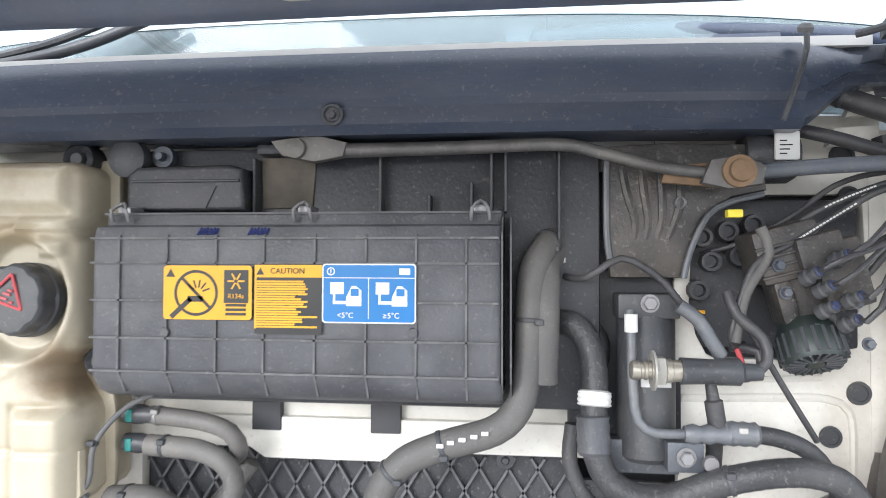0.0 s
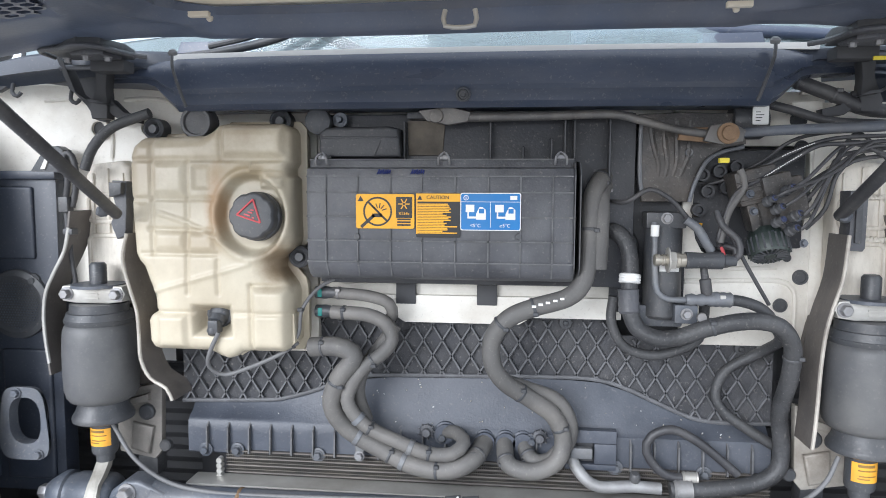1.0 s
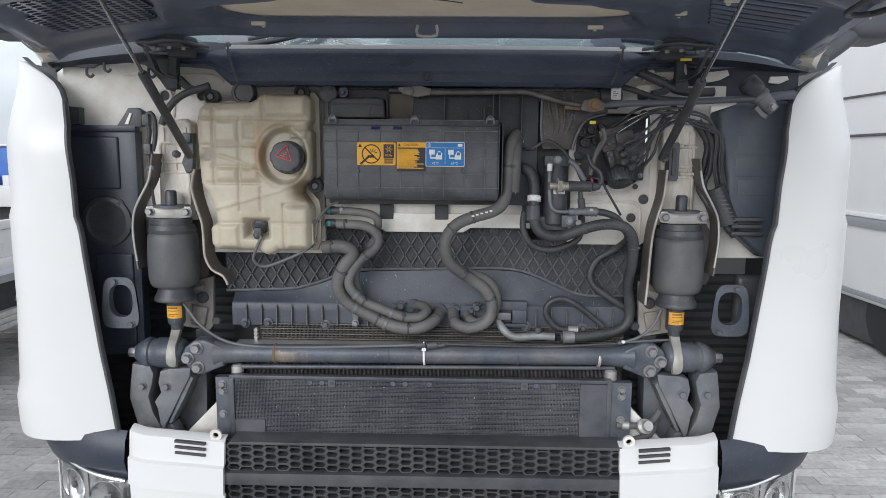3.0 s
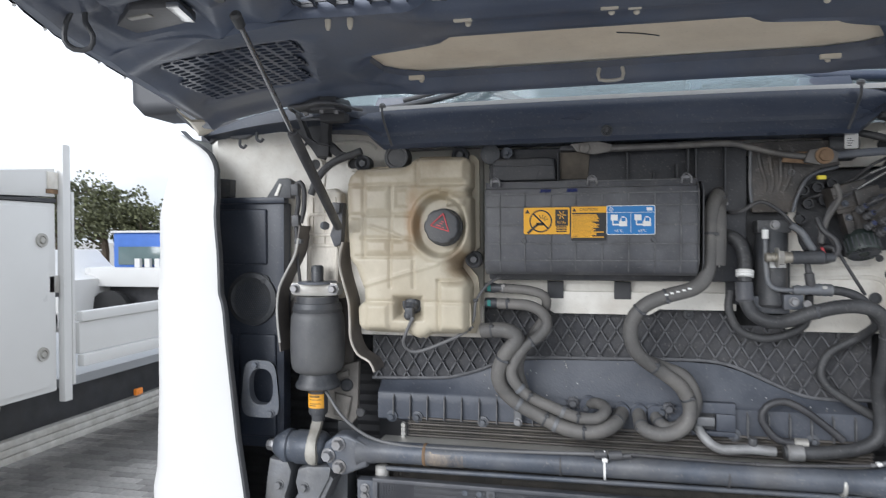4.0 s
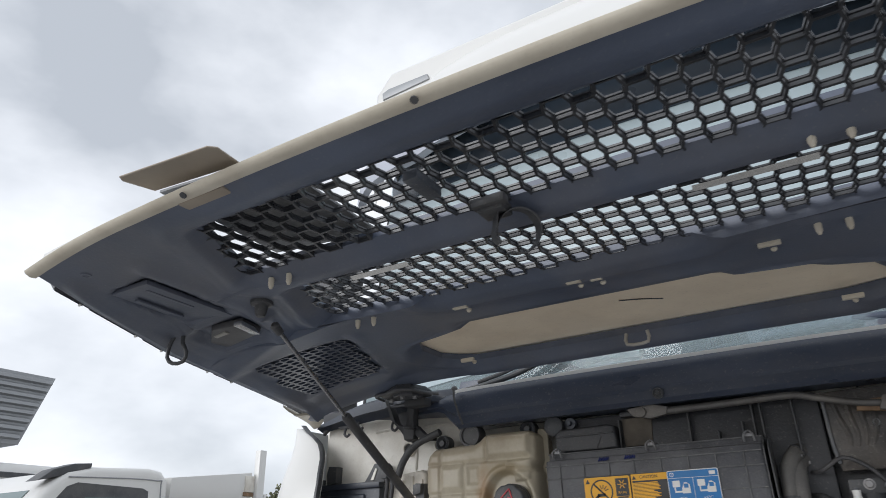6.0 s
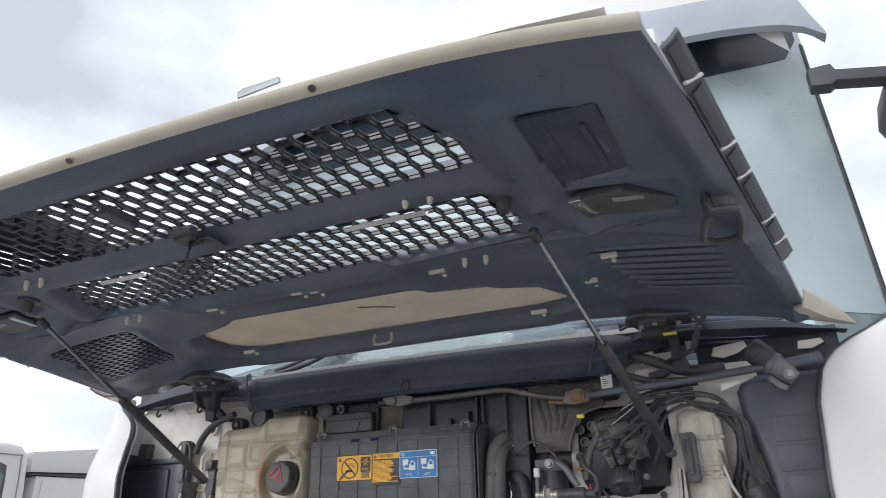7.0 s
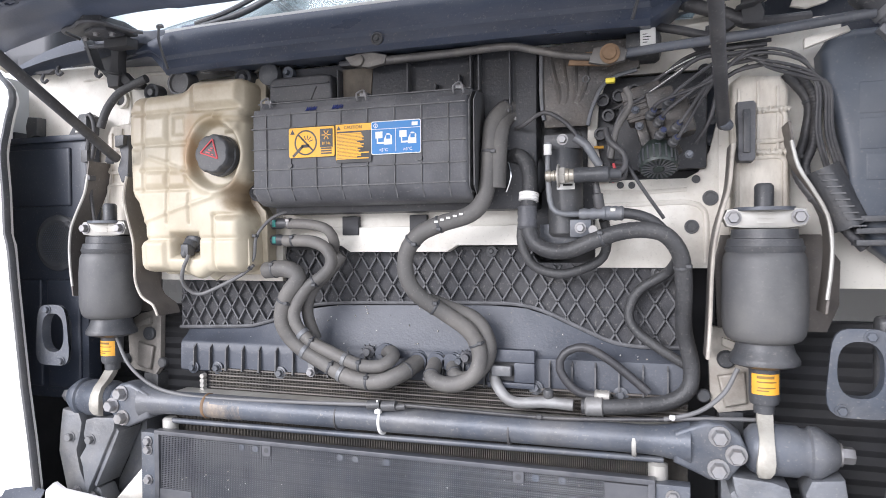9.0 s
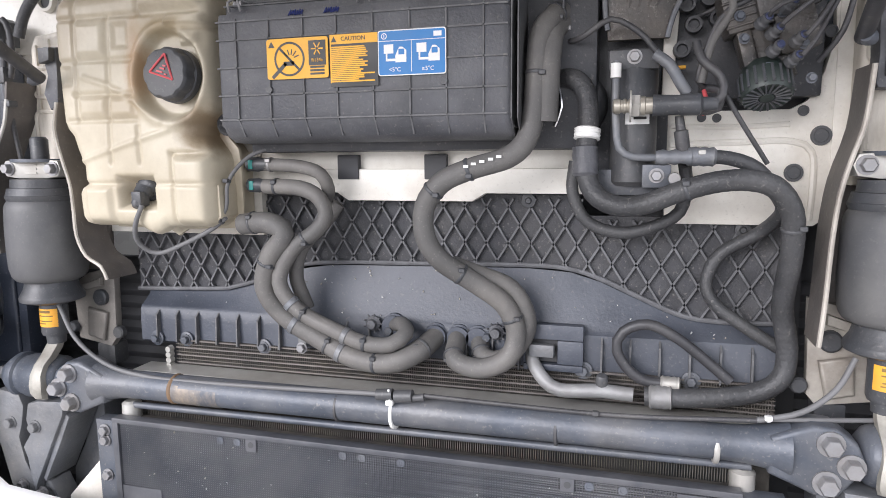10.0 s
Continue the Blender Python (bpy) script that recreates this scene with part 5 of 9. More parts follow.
b = B()
grid = []
for j in range(NZ + 1):
    v = j / NZ
    zz = 1.526 + (1.958 - 1.526) * v
    xl, xr = lerp(TL, zz), lerp(TR, zz)
    row = []
    for i in range(NX + 1):
        x = xl + (xr - xl) * i / NX
        zl, zh = lerp(TBOT, x), lerp(TTOP, x)
        z = zl + (zh - zl) * v
        row.append((x, tank_y(x, z, xl, xr, zl, zh), z))
    grid.append([(xl, 0.10, row[0][2])] + row + [(xr, 0.10, row[-1][2])])
sheet(b, grid, None)
part("tank_shell", b, M_TANK, tank, smooth=60)
b = B()
prism(b, [(-0.632, 1.80), (-0.634, 1.925), (-0.618, 1.942), (-0.47, 1.948), (-0.452, 1.966), (-0.312, 1.966), (-0.299, 1.952), (-0.298, 1.735), (-0.312, 1.722), (-0.328, 1.704), (-0.322, 1.684), (-0.304, 1.664), (-0.300, 1.640), (-0.299, 1.545), (-0.310, 1.520), (-0.42, 1.516), (-0.44, 1.503), (-0.46, 1.516), (-0.575, 1.518), (-0.604, 1.535), (-0.606, 1.592), (-0.59, 1.612), (-0.592, 1.65), (-0.612, 1.70), (-0.628, 1.72)], 0.040, 0.050, "y", 0.003)
part("seam_flange", b, M_TANK, tank, "brown-stained welded flange of the tank")
b = B()
prism(b, [(-0.318, 1.60), (-0.313, 1.60), (-0.311, 1.545), (-0.325, 1.532), (-0.332, 1.532), (-0.318, 1.548)], -0.012, 0.042, "y", 0.002)
part("cable_guide", b, M_TANK, tank)
b = B()
prof = [(0.0, 0.046), (0.012, 0.0455), (0.014, 0.0425), (0.020, 0.0424), (0.033, 0.0420), (0.036, 0.0406), (0.0385, 0.038), (0.0395, 0.032)]
d, u, v = frame_of((0, -1, 0.06))
base = Vector((NECK[0], -0.018, NECK[1]))


def scallop(i):
    c = math.cos(7 * 2 * math.pi * i / 84)
    return 0.030 * (1 - 2 * max(0, -c) ** 1.5)


rings = []
for h, r in prof:
    rings.append([b.verts.new(base + d * h + (u * math.cos(2 * math.pi * i / 84) + v * math.sin(2 * math.pi * i / 84)) * (r * (1 + (scallop(i) if 0.013 < h < 0.039 else 0)))) for i in range(84)])
for a, c in zip(rings, rings[1:]):
    for i in range(84):
        b.faces.new((a[i], a[(i + 1) % 84], c[(i + 1) % 84], c[i]))
b.faces.new(rings[-1])
bmesh.ops.recalc_face_normals(b, faces=b.faces)
cap = part("filler_cap", b, M_BLACK, tank, "black scalloped filler cap with a faded red warning triangle", smooth=30)
top = base + d * 0.0405
b = B()
tri3 = [top + Vector((dx, 0.002 * dz, dz)) for dx, dz in ((-0.0255, 0.002), (0.0185, -0.0125), (0.0055, 0.0300))]
for p, q in zip(tri3, tri3[1:] + tri3[:1]):
    rod(b, p, q, 0.0017, 6)
part("warning_triangle", b, M_RED, cap)
for dx, dz, w in ((-0.006, 0.000, 0.012), (-0.002, 0.006, 0.009), (0.001, 0.011, 0.006), (0.004, 0.018, 0.003), (0.006, -0.002, 0.004)):
    b = B()
    box(b, top.x + dx - w / 2, top.x + dx + w / 2, top.y - 0.001, top.y + 0.0005, top.z + dz - 0.0013, top.z + dz + 0.0013, m=Matrix.Translation(top) @ Matrix.Rotation(radians(16), 4, "Y") @ Matrix.Translation(-top))
    part("warning_print", b, M_RED, cap)
b = B()
lathe(b, (-0.502, 0.03, 1.962), (0, -1, 0), [(0, 0.032), (0.03, 0.032), (0.035, 0.029), (0.035, 0.024), (0.030, 0.022), (0.031, 0.010)], 28)
part("level_plug", b, M_BLACK, tank)
b = B()
lathe(b, (-0.461, 0.006, 1.596), (0.0, -1, 0.05), [(0, 0.026), (0.012, 0.0265), (0.016, 0.025), (0.016, 0.020), (0.022, 0.018), (0.026, 0.012)], 24)
lathe(b, (-0.461, -0.016, 1.594), (-0.1, -0.55, -0.8), [(0, 0.016), (0.012, 0.016), (0.014, 0.012), (0.034, 0.011), (0.040, 0.006)], 16)
box(b, -0.471, -0.451, -0.042, -0.018, 1.564, 1.590, 0.003)
part("level_sensor", b, M_BLACK, tank)
for x, z in ((-0.311, 1.706), (-0.345, 1.965), (-0.600, 1.952)):
    b = B()
    lathe(b, (x, 0.05, z), (0, -1, 0), [(0, 0.021), (0.030, 0.021), (0.034, 0.016), (0.026, 0.010), (0.034, 0.008)], 20)
    part("mounting_bush", b, M_BLACK, tank)

# intake filter housing
filt = thing("filter_housing", (-0.03, 0.05, 1.66), "dusty black ribbed filter housing with warning stickers", "filter housing")
b = B()
box(b, -0.275, 0.32, 0.035, 0.10, 1.655, 1.978, 0.008)
back = part("rear_shell", b, M_SHELL, filt)
for x, z0, z1 in ((-0.105, 1.893, 1.962), (0.055, 1.893, 1.962), (0.115, 1.893, 1.915), (0.166, 1.893, 1.93), (0.190, 1.893, 1.968), (0.207, 1.893, 1.968), (0.27, 1.86, 1.97)):
    b = B()
    box(b, x - 0.002, x + 0.002, 0.014, 0.04, z0, z1, 0.001, 1)
    part("shell_rib", b, M_BLACK, back)
b = B()
prism(b, [(-0.262, 1.895), (-0.108, 1.895), (-0.112, 1.947), (-0.13, 1.952), (-0.25, 1.950), (-0.262, 1.94)], -0.004, 0.036, "y", 0.006, 3)
hump = part("intake_hump", b, M_SHELL, back)
b = B()
box(b, -0.256, -0.115, -0.007, -0.003, 1.930, 1.9335, 0.001, 1)
part("shell_rib", b, M_BLACK, hump)
b = B()
prism(b, [(-0.235, 1.898), (-0.222, 1.925), (-0.145, 1.925), (-0.158, 1.898)], -0.006, -0.003, "y")
part("hump_panel", b, M_SHELL, hump)
b = B()
lathe(b, (-0.266, 0.02, 1.962), (0, -1, 0), [(0, 0.024), (0.02, 0.024), (0.024, 0.018)], 20)
part("shell_boss", b, M_BLACK, back)
b = B()
lathe(b, (-0.228, 0.03, 1.966), (0, -1, 0), [(0, 0.014), (0.012, 0.014), (0.012, 0.006), (0.022, 0.005)], 16)
part("shell_bush", b, M_STEEL, back)
b = B()
box(b, -0.10, 0.19, 0.010, 0.036, 1.966, 1.978, 0.003)
part("shell_top", b, M_SHELL, back)
b = B()
prism(b, [(-0.100, 1.90), (-0.035, 1.90), (-0.03, 1.965), (-0.102, 1.965)], 0.031, 0.04, "y", 0.003)
part("dusty_pad", b, mat("tan_dust", (0.15, 0.13, 0.105), 0.9, 0, 0.3, 20, 0.1, 200, (0.05, 0.047, 0.043), 0.9, 12), back, "pad covered with tan dust")
b = B()
zs = [(1.670, 0.030, 0.0), (1.672, -0.020, 0.0), (1.682, -0.042, 0.001), (1.698, -0.054, 0.001), (1.706, -0.0575, 0.002), (1.86, -0.0575, 0.002), (1.872, -0.052, 0.001), (1.876, -0.030, 0.0), (1.889, -0.028, 0.0), (1.890, 0.035, 0.0)]
g = []
for z, y, ins in zs:
    xl, xr = -0.274 + ins, 0.205 - ins
    g.append([(xl, 0.035, z), (xl, y + 0.008, z), (xl + 0.004, y + 0.002, z), (xl + 0.010, y, z), (xr - 0.010, y, z), (xr - 0.004, y + 0.002, z), (xr, y + 0.008, z), (xr, 0.035, z)])
sheet(b, g, None)
lid = part("lid", b, M_DUSTY, filt, smooth=50)
for x in (-0.235, -0.177, -0.118, -0.062, -0.003, 0.055, 0.111, 0.166):
    b = B()
    prism(b, [(-0.0575, 1.702), (-0.0605, 1.707), (-0.0605, 1.859), (-0.0575, 1.864)], x - 0.0012, x + 0.0012, "x")
    prism(b, [(-0.053, 1.696), (-0.0605, 1.707), (-0.0575, 1.707), (-0.040, 1.680), (-0.044, 1.680)], x - 0.0012, x + 0.0012, "x")
    part("lid_rib", b, M_WORN, lid, smooth=None)
for z in (1.859, 1.831, 1.788, 1.745, 1.707):
    b = B()
    box(b, -0.270, 0.201, -0.0605, -0.056, z - 0.0012, z + 0.0012)
    part("lid_rib", b, M_WORN, lid, smooth=None)
b = B()
box(b, -0.276, 0.207, -0.034, 0.03, 1.688, 1.692, 0.0015, 1)
part("lid_lip", b, M_WORN, lid)
for z in (1.8735, 1.8895):
    b = B()
    box(b, -0.272, 0.203, -0.0315, -0.027, z - 0.0012, z + 0.0012)
    part("lid_rib", b, M_WORN, lid, smooth=None)
for x in (0.2035, 0.213):
    b = B()
    prism(b, [(-0.050, 1.70), (-0.050, 1.862), (-0.026, 1.884), (0.03, 1.888), (0.03, 1.672), (-0.02, 1.674)], x, x + 0.002, "x")
    part("lid_frame", b, M_WORN if x < 0.21 else M_BLACK, lid, smooth=None)
for x in (-0.248, -0.025, 0.180):
    b = B()
    tube(b, [(x - 0.010, -0.036, 1.880), (x - 0.009, -0.042, 1.893), (x, -0.030, 1.902), (x + 0.009, -0.042, 1.893), (x + 0.010, -0.036, 1.880)], 0.0022, 8)
    box(b, x - 0.008, x + 0.008, -0.03, 0.0, 1.888, 1.898, 0.002)
    part("spring_clip", b, M_BOLT, filt)
for x in (-0.13, -0.07):
    b = B()
    for k in range(6):
        xa = x - 0.012 + 0.004 * k
        rod(b, (xa, -0.0575, 1.8625 + 0.001 * (k % 3)), (xa + 0.004, -0.0548, 1.8715 - 0.001 * (k % 2)), 0.0009, 6)
        rod(b, (xa + 0.004, -0.0548, 1.8715 - 0.001 * (k % 2)), (xa + 0.003, -0.0575, 1.863), 0.0009, 6)
    part("paint_mark", b, mat("blue_marker", (0.01, 0.02, 0.12), 0.5, 0, 0.1, 40, 0), filt)
for x, z in ((0.108, 1.755), (-0.178, 1.752)):
    b = B()
    lathe(b, (x, -0.0575, z), (0, -1, 0), [(0, 0.006), (0.004, 0.005), (0.004, 0.002)], 12)
    part("lid_pin", b, M_BLACK, lid)

YS = -0.0612


def slab(name, x0, x1, z0, z1, material, parent, y=YS, lift=0.0006, bev=0.0, label=""):
    bm = B()
    box(bm, x0, x1, y - lift, y, z0, z1, bev, 2)
    return part(name, bm, material, parent, label, smooth=None)


def round_slab(name, x0, x1, z0, z1, r, material, parent, y=YS, lift=0.0006, label=""):
    bm = B()
    o = []
    for cx, cz, a0 in ((x1 - r, z1 - r, 0), (x0 + r, z1 - r, 90), (x0 + r, z0 + r, 180), (x1 - r, z0 + r, 270)):
        for k in range(5):
            a = radians(a0 + 22.5 * k)
            o.append((cx + r * math.cos(a), cz + r * math.sin(a)))
    prism(bm, o, y - lift, y, "y")
    return part(name, bm, material, parent, label, smooth=None)


F1, F2 = YS - 0.0008, YS - 0.0014
st = round_slab("warning_sticker", -0.179, -0.0745, 1.767, 1.828, 0.004, M_YELLOW, filt, label="amber warning sticker with a crossed-out spray sign")
b = B()
lathe(b, (-0.140, F1 + 0.0004, 1.797), (0, -1, 0), [(0, 0.026), (0.0005, 0.026), (0.0005, 0.0228), (0, 0.0228)], 40, caps=False)
part("ban_ring", b, M_PRINT, st)
b = B()
box(b, -0.024, 0.024, F1, F1 + 0.0004, -0.0018, 0.0018, m=Matrix.Translation((-0.140, 0, 1.797)) @ Matrix.Rotation(radians(45), 4, "Y"))
box(b, -0.016, 0.016, F1, F1 + 0.0004, -0.0028, 0.0028, m=Matrix.Translation((-0.158, 0, 1.780)) @ Matrix.Rotation(radians(-42), 4, "Y"))
for k in range(5):
    a = radians(20 + 30 * k)
    box(b, 0.006, 0.015, F1, F1 + 0.0004, -0.0009, 0.0009, m=Matrix.Translation((-0.138, 0, 1.797)) @ Matrix.Rotation(-a, 4, "Y"))
box(b, -0.150, -0.132, F1, F1 + 0.0004, 1.787, 1.7935)
part("ban_picture", b, M_PRINT, st)
b = B()
prism(b, [(-0.176, 1.815), (-0.165, 1.815), (-0.1705, 1.8245)], F1, F1 + 0.0004, "y")
part("hazard_sign", b, M_PRINT, st)
sq = slab("refrigerant_panel", -0.107, -0.0785, 1.786, 1.823, M_PRINT, st, F1 + 0.0004)
b = B()
for k in range(6):
    a = radians(60 * k)
    box(b, 0.002, 0.010, F2, F2 + 0.0004, -0.0009, 0.0009, m=Matrix.Translation((-0.0928, 0, 1.8105)) @ Matrix.Rotation(a, 4, "Y"))
part("snowflake", b, M_YELLOW, sq)
text_mesh("R134a", 0.0075, (-0.0928, F2, 1.7935), (90, 0, 0), M_YELLOW, sq)
for z in (1.782, 1.777, 1.772):
    slab("print_bar", -0.105, -0.081, z, z + 0.003, M_PRINT, st, F1 + 0.0004)
st = round_slab("caution_sticker", -0.0712, 0.0062, 1.752, 1.829, 0.002, M_PRINT, filt, label="black and amber caution sticker")
hd = slab("caution_header", -0.0712, 0.0062, 1.815, 1.829, M_YELLOW, st, F1 + 0.0004)
text_mesh("CAUTION", 0.0088, (-0.033, F2, 1.822), (90, 0, 0), M_PRINT, hd)
b = B()
prism(b, [(-0.069, 1.818), (-0.060, 1.818), (-0.0645, 1.826)], F2, F2 + 0.0004, "y")
part("hazard_sign", b, M_PRINT, hd)
slab("caution_strip", -0.0712, -0.069, 1.758, 1.815, M_YELLOW, st, F1 + 0.0004)
rnd = random.Random(5)
for k in range(19):
    z = 1.8115 - 0.0028 * k
    slab("print_bar", -0.069, -0.069 + (0.044 + 0.016 * rnd.random() if k not in (14, 18) else 0.07), z - 0.0021, z, M_YELLOW, st, F1 + 0.0004)
st = round_slab("ventilation_sticker", 0.0065, 0.1115, 1.765, 1.8305, 0.004, M_PAPER, filt, label="blue sticker with white ventilation pictures")
round_slab("blue_field", 0.0080, 0.110, 1.7665, 1.829, 0.003, M_BLUE, st, F1 + 0.0004)
slab("divider", 0.0080, 0.110, 1.8145, 1.8153, M_PAPER, st, F2 + 0.0004)
slab("divider", 0.0586, 0.0594, 1.770, 1.8145, M_PAPER, st, F2 + 0.0004)
for cx in (0.033, 0.084):
    b = B()
    box(b, cx - 0.017, cx - 0.002, F2, F2 + 0.0004, 1.797, 1.810)
    prism(b, [(cx + 0.001, 1.784), (cx + 0.018, 1.784), (cx + 0.018, 1.801), (cx + 0.012, 1.806), (cx + 0.007, 1.806), (cx + 0.001, 1.794)], F2, F2 + 0.0004, "y")
    box(b, cx - 0.012, cx + 0.001, F2, F2 + 0.0004, 1.786, 1.7895)
    box(b, cx - 0.014, cx - 0.0115, F2, F2 + 0.0004, 1.786, 1.797)
    part("vent_picture", b, M_PAPER, st)
    b = B()
    box(b, cx + 0.006, cx + 0.015, F2 - 0.0004, F2, 1.795, 1.803)
    part("cab_window", b, M_BLUE, st)
text_mesh("<5°C", 0.0085, (0.033, F2, 1.7735), (90, 0, 0), M_PAPER, st)
text_mesh("≥5°C", 0.0085, (0.084, F2, 1.7735), (90, 0, 0), M_PAPER, st)
b = B()
lathe(b, (0.0165, F2 + 0.0004, 1.822), (0, -1, 0), [(0, 0.0045), (0.0004, 0.0045), (0.0004, 0.0034), (0, 0.0034)], 20, caps=False)
box(b, 0.0160, 0.0170, F2, F2 + 0.0004, 1.8195, 1.8245)
part("info_sign", b, M_PAPER, st)
slab("book_sign", 0.093, 0.105, 1.8185, 1.8255, M_PAPER, st, F2 + 0.0004)
# ---------------------------------------------------------------- insulation mat, shroud, radiator
mat_panel = thing("insulation_panel", (0, 0.14, 1.4), "black insulation panel moulded with a raised diamond grid", "panel")
WAVE = [(-0.61, 1.378), (-0.42, 1.386), (-0.38, 1.392), (-0.32, 1.409), (-0.25, 1.436), (-0.17, 1.448), (0.0, 1.452), (0.20, 1.456), (0.276, 1.452), (0.33, 1.436), (0.40, 1.405), (0.46, 1.381), (0.52, 1.374), (0.61, 1.376)]
TOPM = [(-0.61, 1.50), (-0.33, 1.515), (-0.315, 1.58), (0.30, 1.58), (0.305, 1.545), (0.61, 1.545)]
b = B()
sheet(b, [[(x, 0.128, lerp(WAVE, x) + (lerp(TOPM, x) - lerp(WAVE, x)) * t) for x in [-0.61 + 1.22 * i / 60 for i in range(61)]] for t in (0, 1)], (0, 0.01, 0))
part("mat_back", b, M_QUILT, mat_panel)
P = 0.039
n_rib = 0
for sgn in (1, -1):
    for k in range(-24, 40):
        seg = []
        for i in range(40):
            z = 1.37 + 0.22 * i / 39
            x = -0.61 + P * k + sgn * (z - 1.37) * 0.62
            if -0.605 < x < 0.605 and lerp(WAVE, x) + 0.002 < z < lerp(TOPM, x) - 0.002:
                seg.append((x, z))
        if len(seg) > 2:
            b = B()
            (xa, za), (xb, zb) = seg[0], seg[-1]
            dx, dz = (xb - xa), (zb - za)
            L = math.hypot(dx, dz)
            nx, nz = -dz / L * 0.0017, dx / L * 0.0017
            prism(b, [(xa + nx, za + nz), (xb + nx, zb + nz), (xb - nx, zb - nz), (xa - nx, za - nz)], 0.1185, 0.1285, "y")
            part("diamond_rib", b, M_RIB, mat_panel, smooth=None)
            n_rib += 1
b = B()
tube(b, [(x, 0.122, z + 0.002) for x, z in WAVE], 0.0045, 8)
part("mat_edge", b, M_RIB, mat_panel)
for x, z in ((-0.126, 1.575), (0.205, 1.570), (0.545, 1.527)):
    b = B()
    lathe(b, (x, 0.122, z), (0, -1, 0), [(0, 0.013), (0.004, 0.012), (0.005, 0.006), (0.009, 0.004)], 18)
    part("push_rivet", b, M_BLACK, mat_panel)

shroud = thing("radiator_shroud", (0, 0.11, 1.28), "grey-black ribbed radiator shroud with a sloping top", "shroud")
b = B()
xs = [-0.585 + 1.185 * i / 48 for i in range(49)]
g = []
for t in (0, 0.15, 0.4, 0.7, 0.92, 1):
    g.append([(x, 0.126 - 0.018 * t - 0.010 * t * t, lerp(WAVE, x) - 0.004 + (1.355 - lerp(WAVE, x)) * t) for x in xs])
for z, y in ((1.345, 0.094), (1.325, 0.092), (1.28, 0.092), (1.276, 0.097), (1.274, 0.13)):
    g.append([(x, y, z + 0.006 * max(0, x)) for x in xs])
sheet(b, g, None)
part("shroud_body", b, M_SHROUD, shroud, smooth=30)
x = -0.54
while x < 0.6:
    if not (-0.02 < x < 0.10 or 0.20 < x < 0.30):
        b = B()
        prism(b, [(0.094, 1.345), (0.083, 1.335), (0.080, 1.283), (0.094, 1.279)], x - 0.0016, x + 0.0016, "x")
        part("shroud_rib", b, M_WORN, shroud, smooth=None)
    x += 0.046
for x, z in ((-0.545, 1.286), (-0.475, 1.288), (-0.30, 1.285), (0.305, 1.288), (0.475, 1.284), (-0.04, 1.335), (0.14, 1.335)):
    b = B()
    lathe(b, (x, 0.090, z), (0, -1, 0), [(0, 0.015), (0.003, 0.015), (0.004, 0.011)], 20)
    hexnut(b, (x, 0.086, z), (0, -1, 0), 0.008, 0.008)
    part("shroud_bolt", b, M_STEEL, shroud)
b = B()
for x0, x1, z0, z1 in ((0.205, 0.213, 1.2985, 1.3395), (0.262, 0.305, 1.2985, 1.3395), (0.205, 0.305, 1.340, 1.366), (0.205, 0.305, 1.286, 1.298)):
    box(b, x0, x1, 0.074, 0.094, z0, z1, 0.003)
fr = part("recess_frame", b, M_SHROUD, shroud)
b = B()
box(b, 0.2135, 0.2615, 0.0865, 0.0905, 1.2985, 1.3395, 0.001, 1)
part("recess", b, M_DARKVOID, fr)
b = B()
box(b, 0.216, 0.258, 0.062, 0.078, 1.312, 1.334, 0.004)
part("pipe_flange", b, M_CAST, fr)
for x in (0.046, -0.034, 0.088, 0.123):
    b = B()
    lathe(b, (x, 0.10, 1.330 if x > 0 else 1.343), (0, -1, 0), [(0, 0.022), (0.006, 0.022), (0.008, 0.0185), (0.014, 0.0185), (0.015, 0.0200), (0.018, 0.0200)], 22)
    part("hose_stub", b, M_SHROUD, shroud)

for x, z in ((-0.072, 1.346), (0.156, 1.344)):
    b = B()
    lathe(b, (x, 0.092, z), (0, -1, 0), [(0, 0.014), (0.006, 0.014), (0.010, 0.009), (0.018, 0.008)], 18)
    for k in range(9):
        a = 2 * math.pi * k / 9
        rod(b, (x + 0.012 * math.cos(a), 0.087, z + 0.012 * math.sin(a)), (x + 0.018 * math.cos(a), 0.084, z + 0.018 * math.sin(a)), 0.0015, 6)
    part("toothed_nut", b, M_DUSTY, shroud)

rad = thing("radiator", (0, 0.1, 1.1), "dirty radiator core with aluminium side tanks", "radiator")
b = B()
box(b, -0.50, 0.60, 0.095, 0.14, 1.06, 1.29)
part("core", b, M_CORE, rad)
for k in range(9):
    b = B()
    z = 1.224 + 0.0075 * k
    box(b, -0.50, 0.60, 0.086, 0.096, z, z + 0.0018 if k % 2 else z + 0.003)
    part("core_tube", b, M_FLANGE if k % 2 == 0 else M_CORE, rad, smooth=None)
b = B()
for i in range(270):
    x = -0.495 + 0.00405 * i
    box(b, x, x + 0.0012, 0.088, 0.096, 1.222, 1.288)
tagged(part("fin", b, M_CORE, rad, "crusted cooling fins", smooth=None), kind="stuff")
b = B()
for k in range(5):
    lathe(b, (-0.51, 0.085, 1.224 + 0.011 * k), (0, -1, 0), [(0, 0.007), (0.012, 0.006)], 10)
part("tank_lug", b, M_ALU, rad)
b = B()
box(b, -0.565, 0.60, 0.034, 0.090, 1.214, 1.236, 0.004)
part("top_rail", b, M_ALU, rad, "dull aluminium top rail")
b = B()
rod(b, (-0.545, 0.0, 1.178), (0.555, 0.0, 1.19), 0.0065, 12)
part("cooler_pipe", b, M_STEEL, rad)
b = B()
for i in range(280):
    x = -0.545 + 0.0039 * i
    box(b, x, x + 0.0013, 0.02, 0.03, 1.10, 1.20)
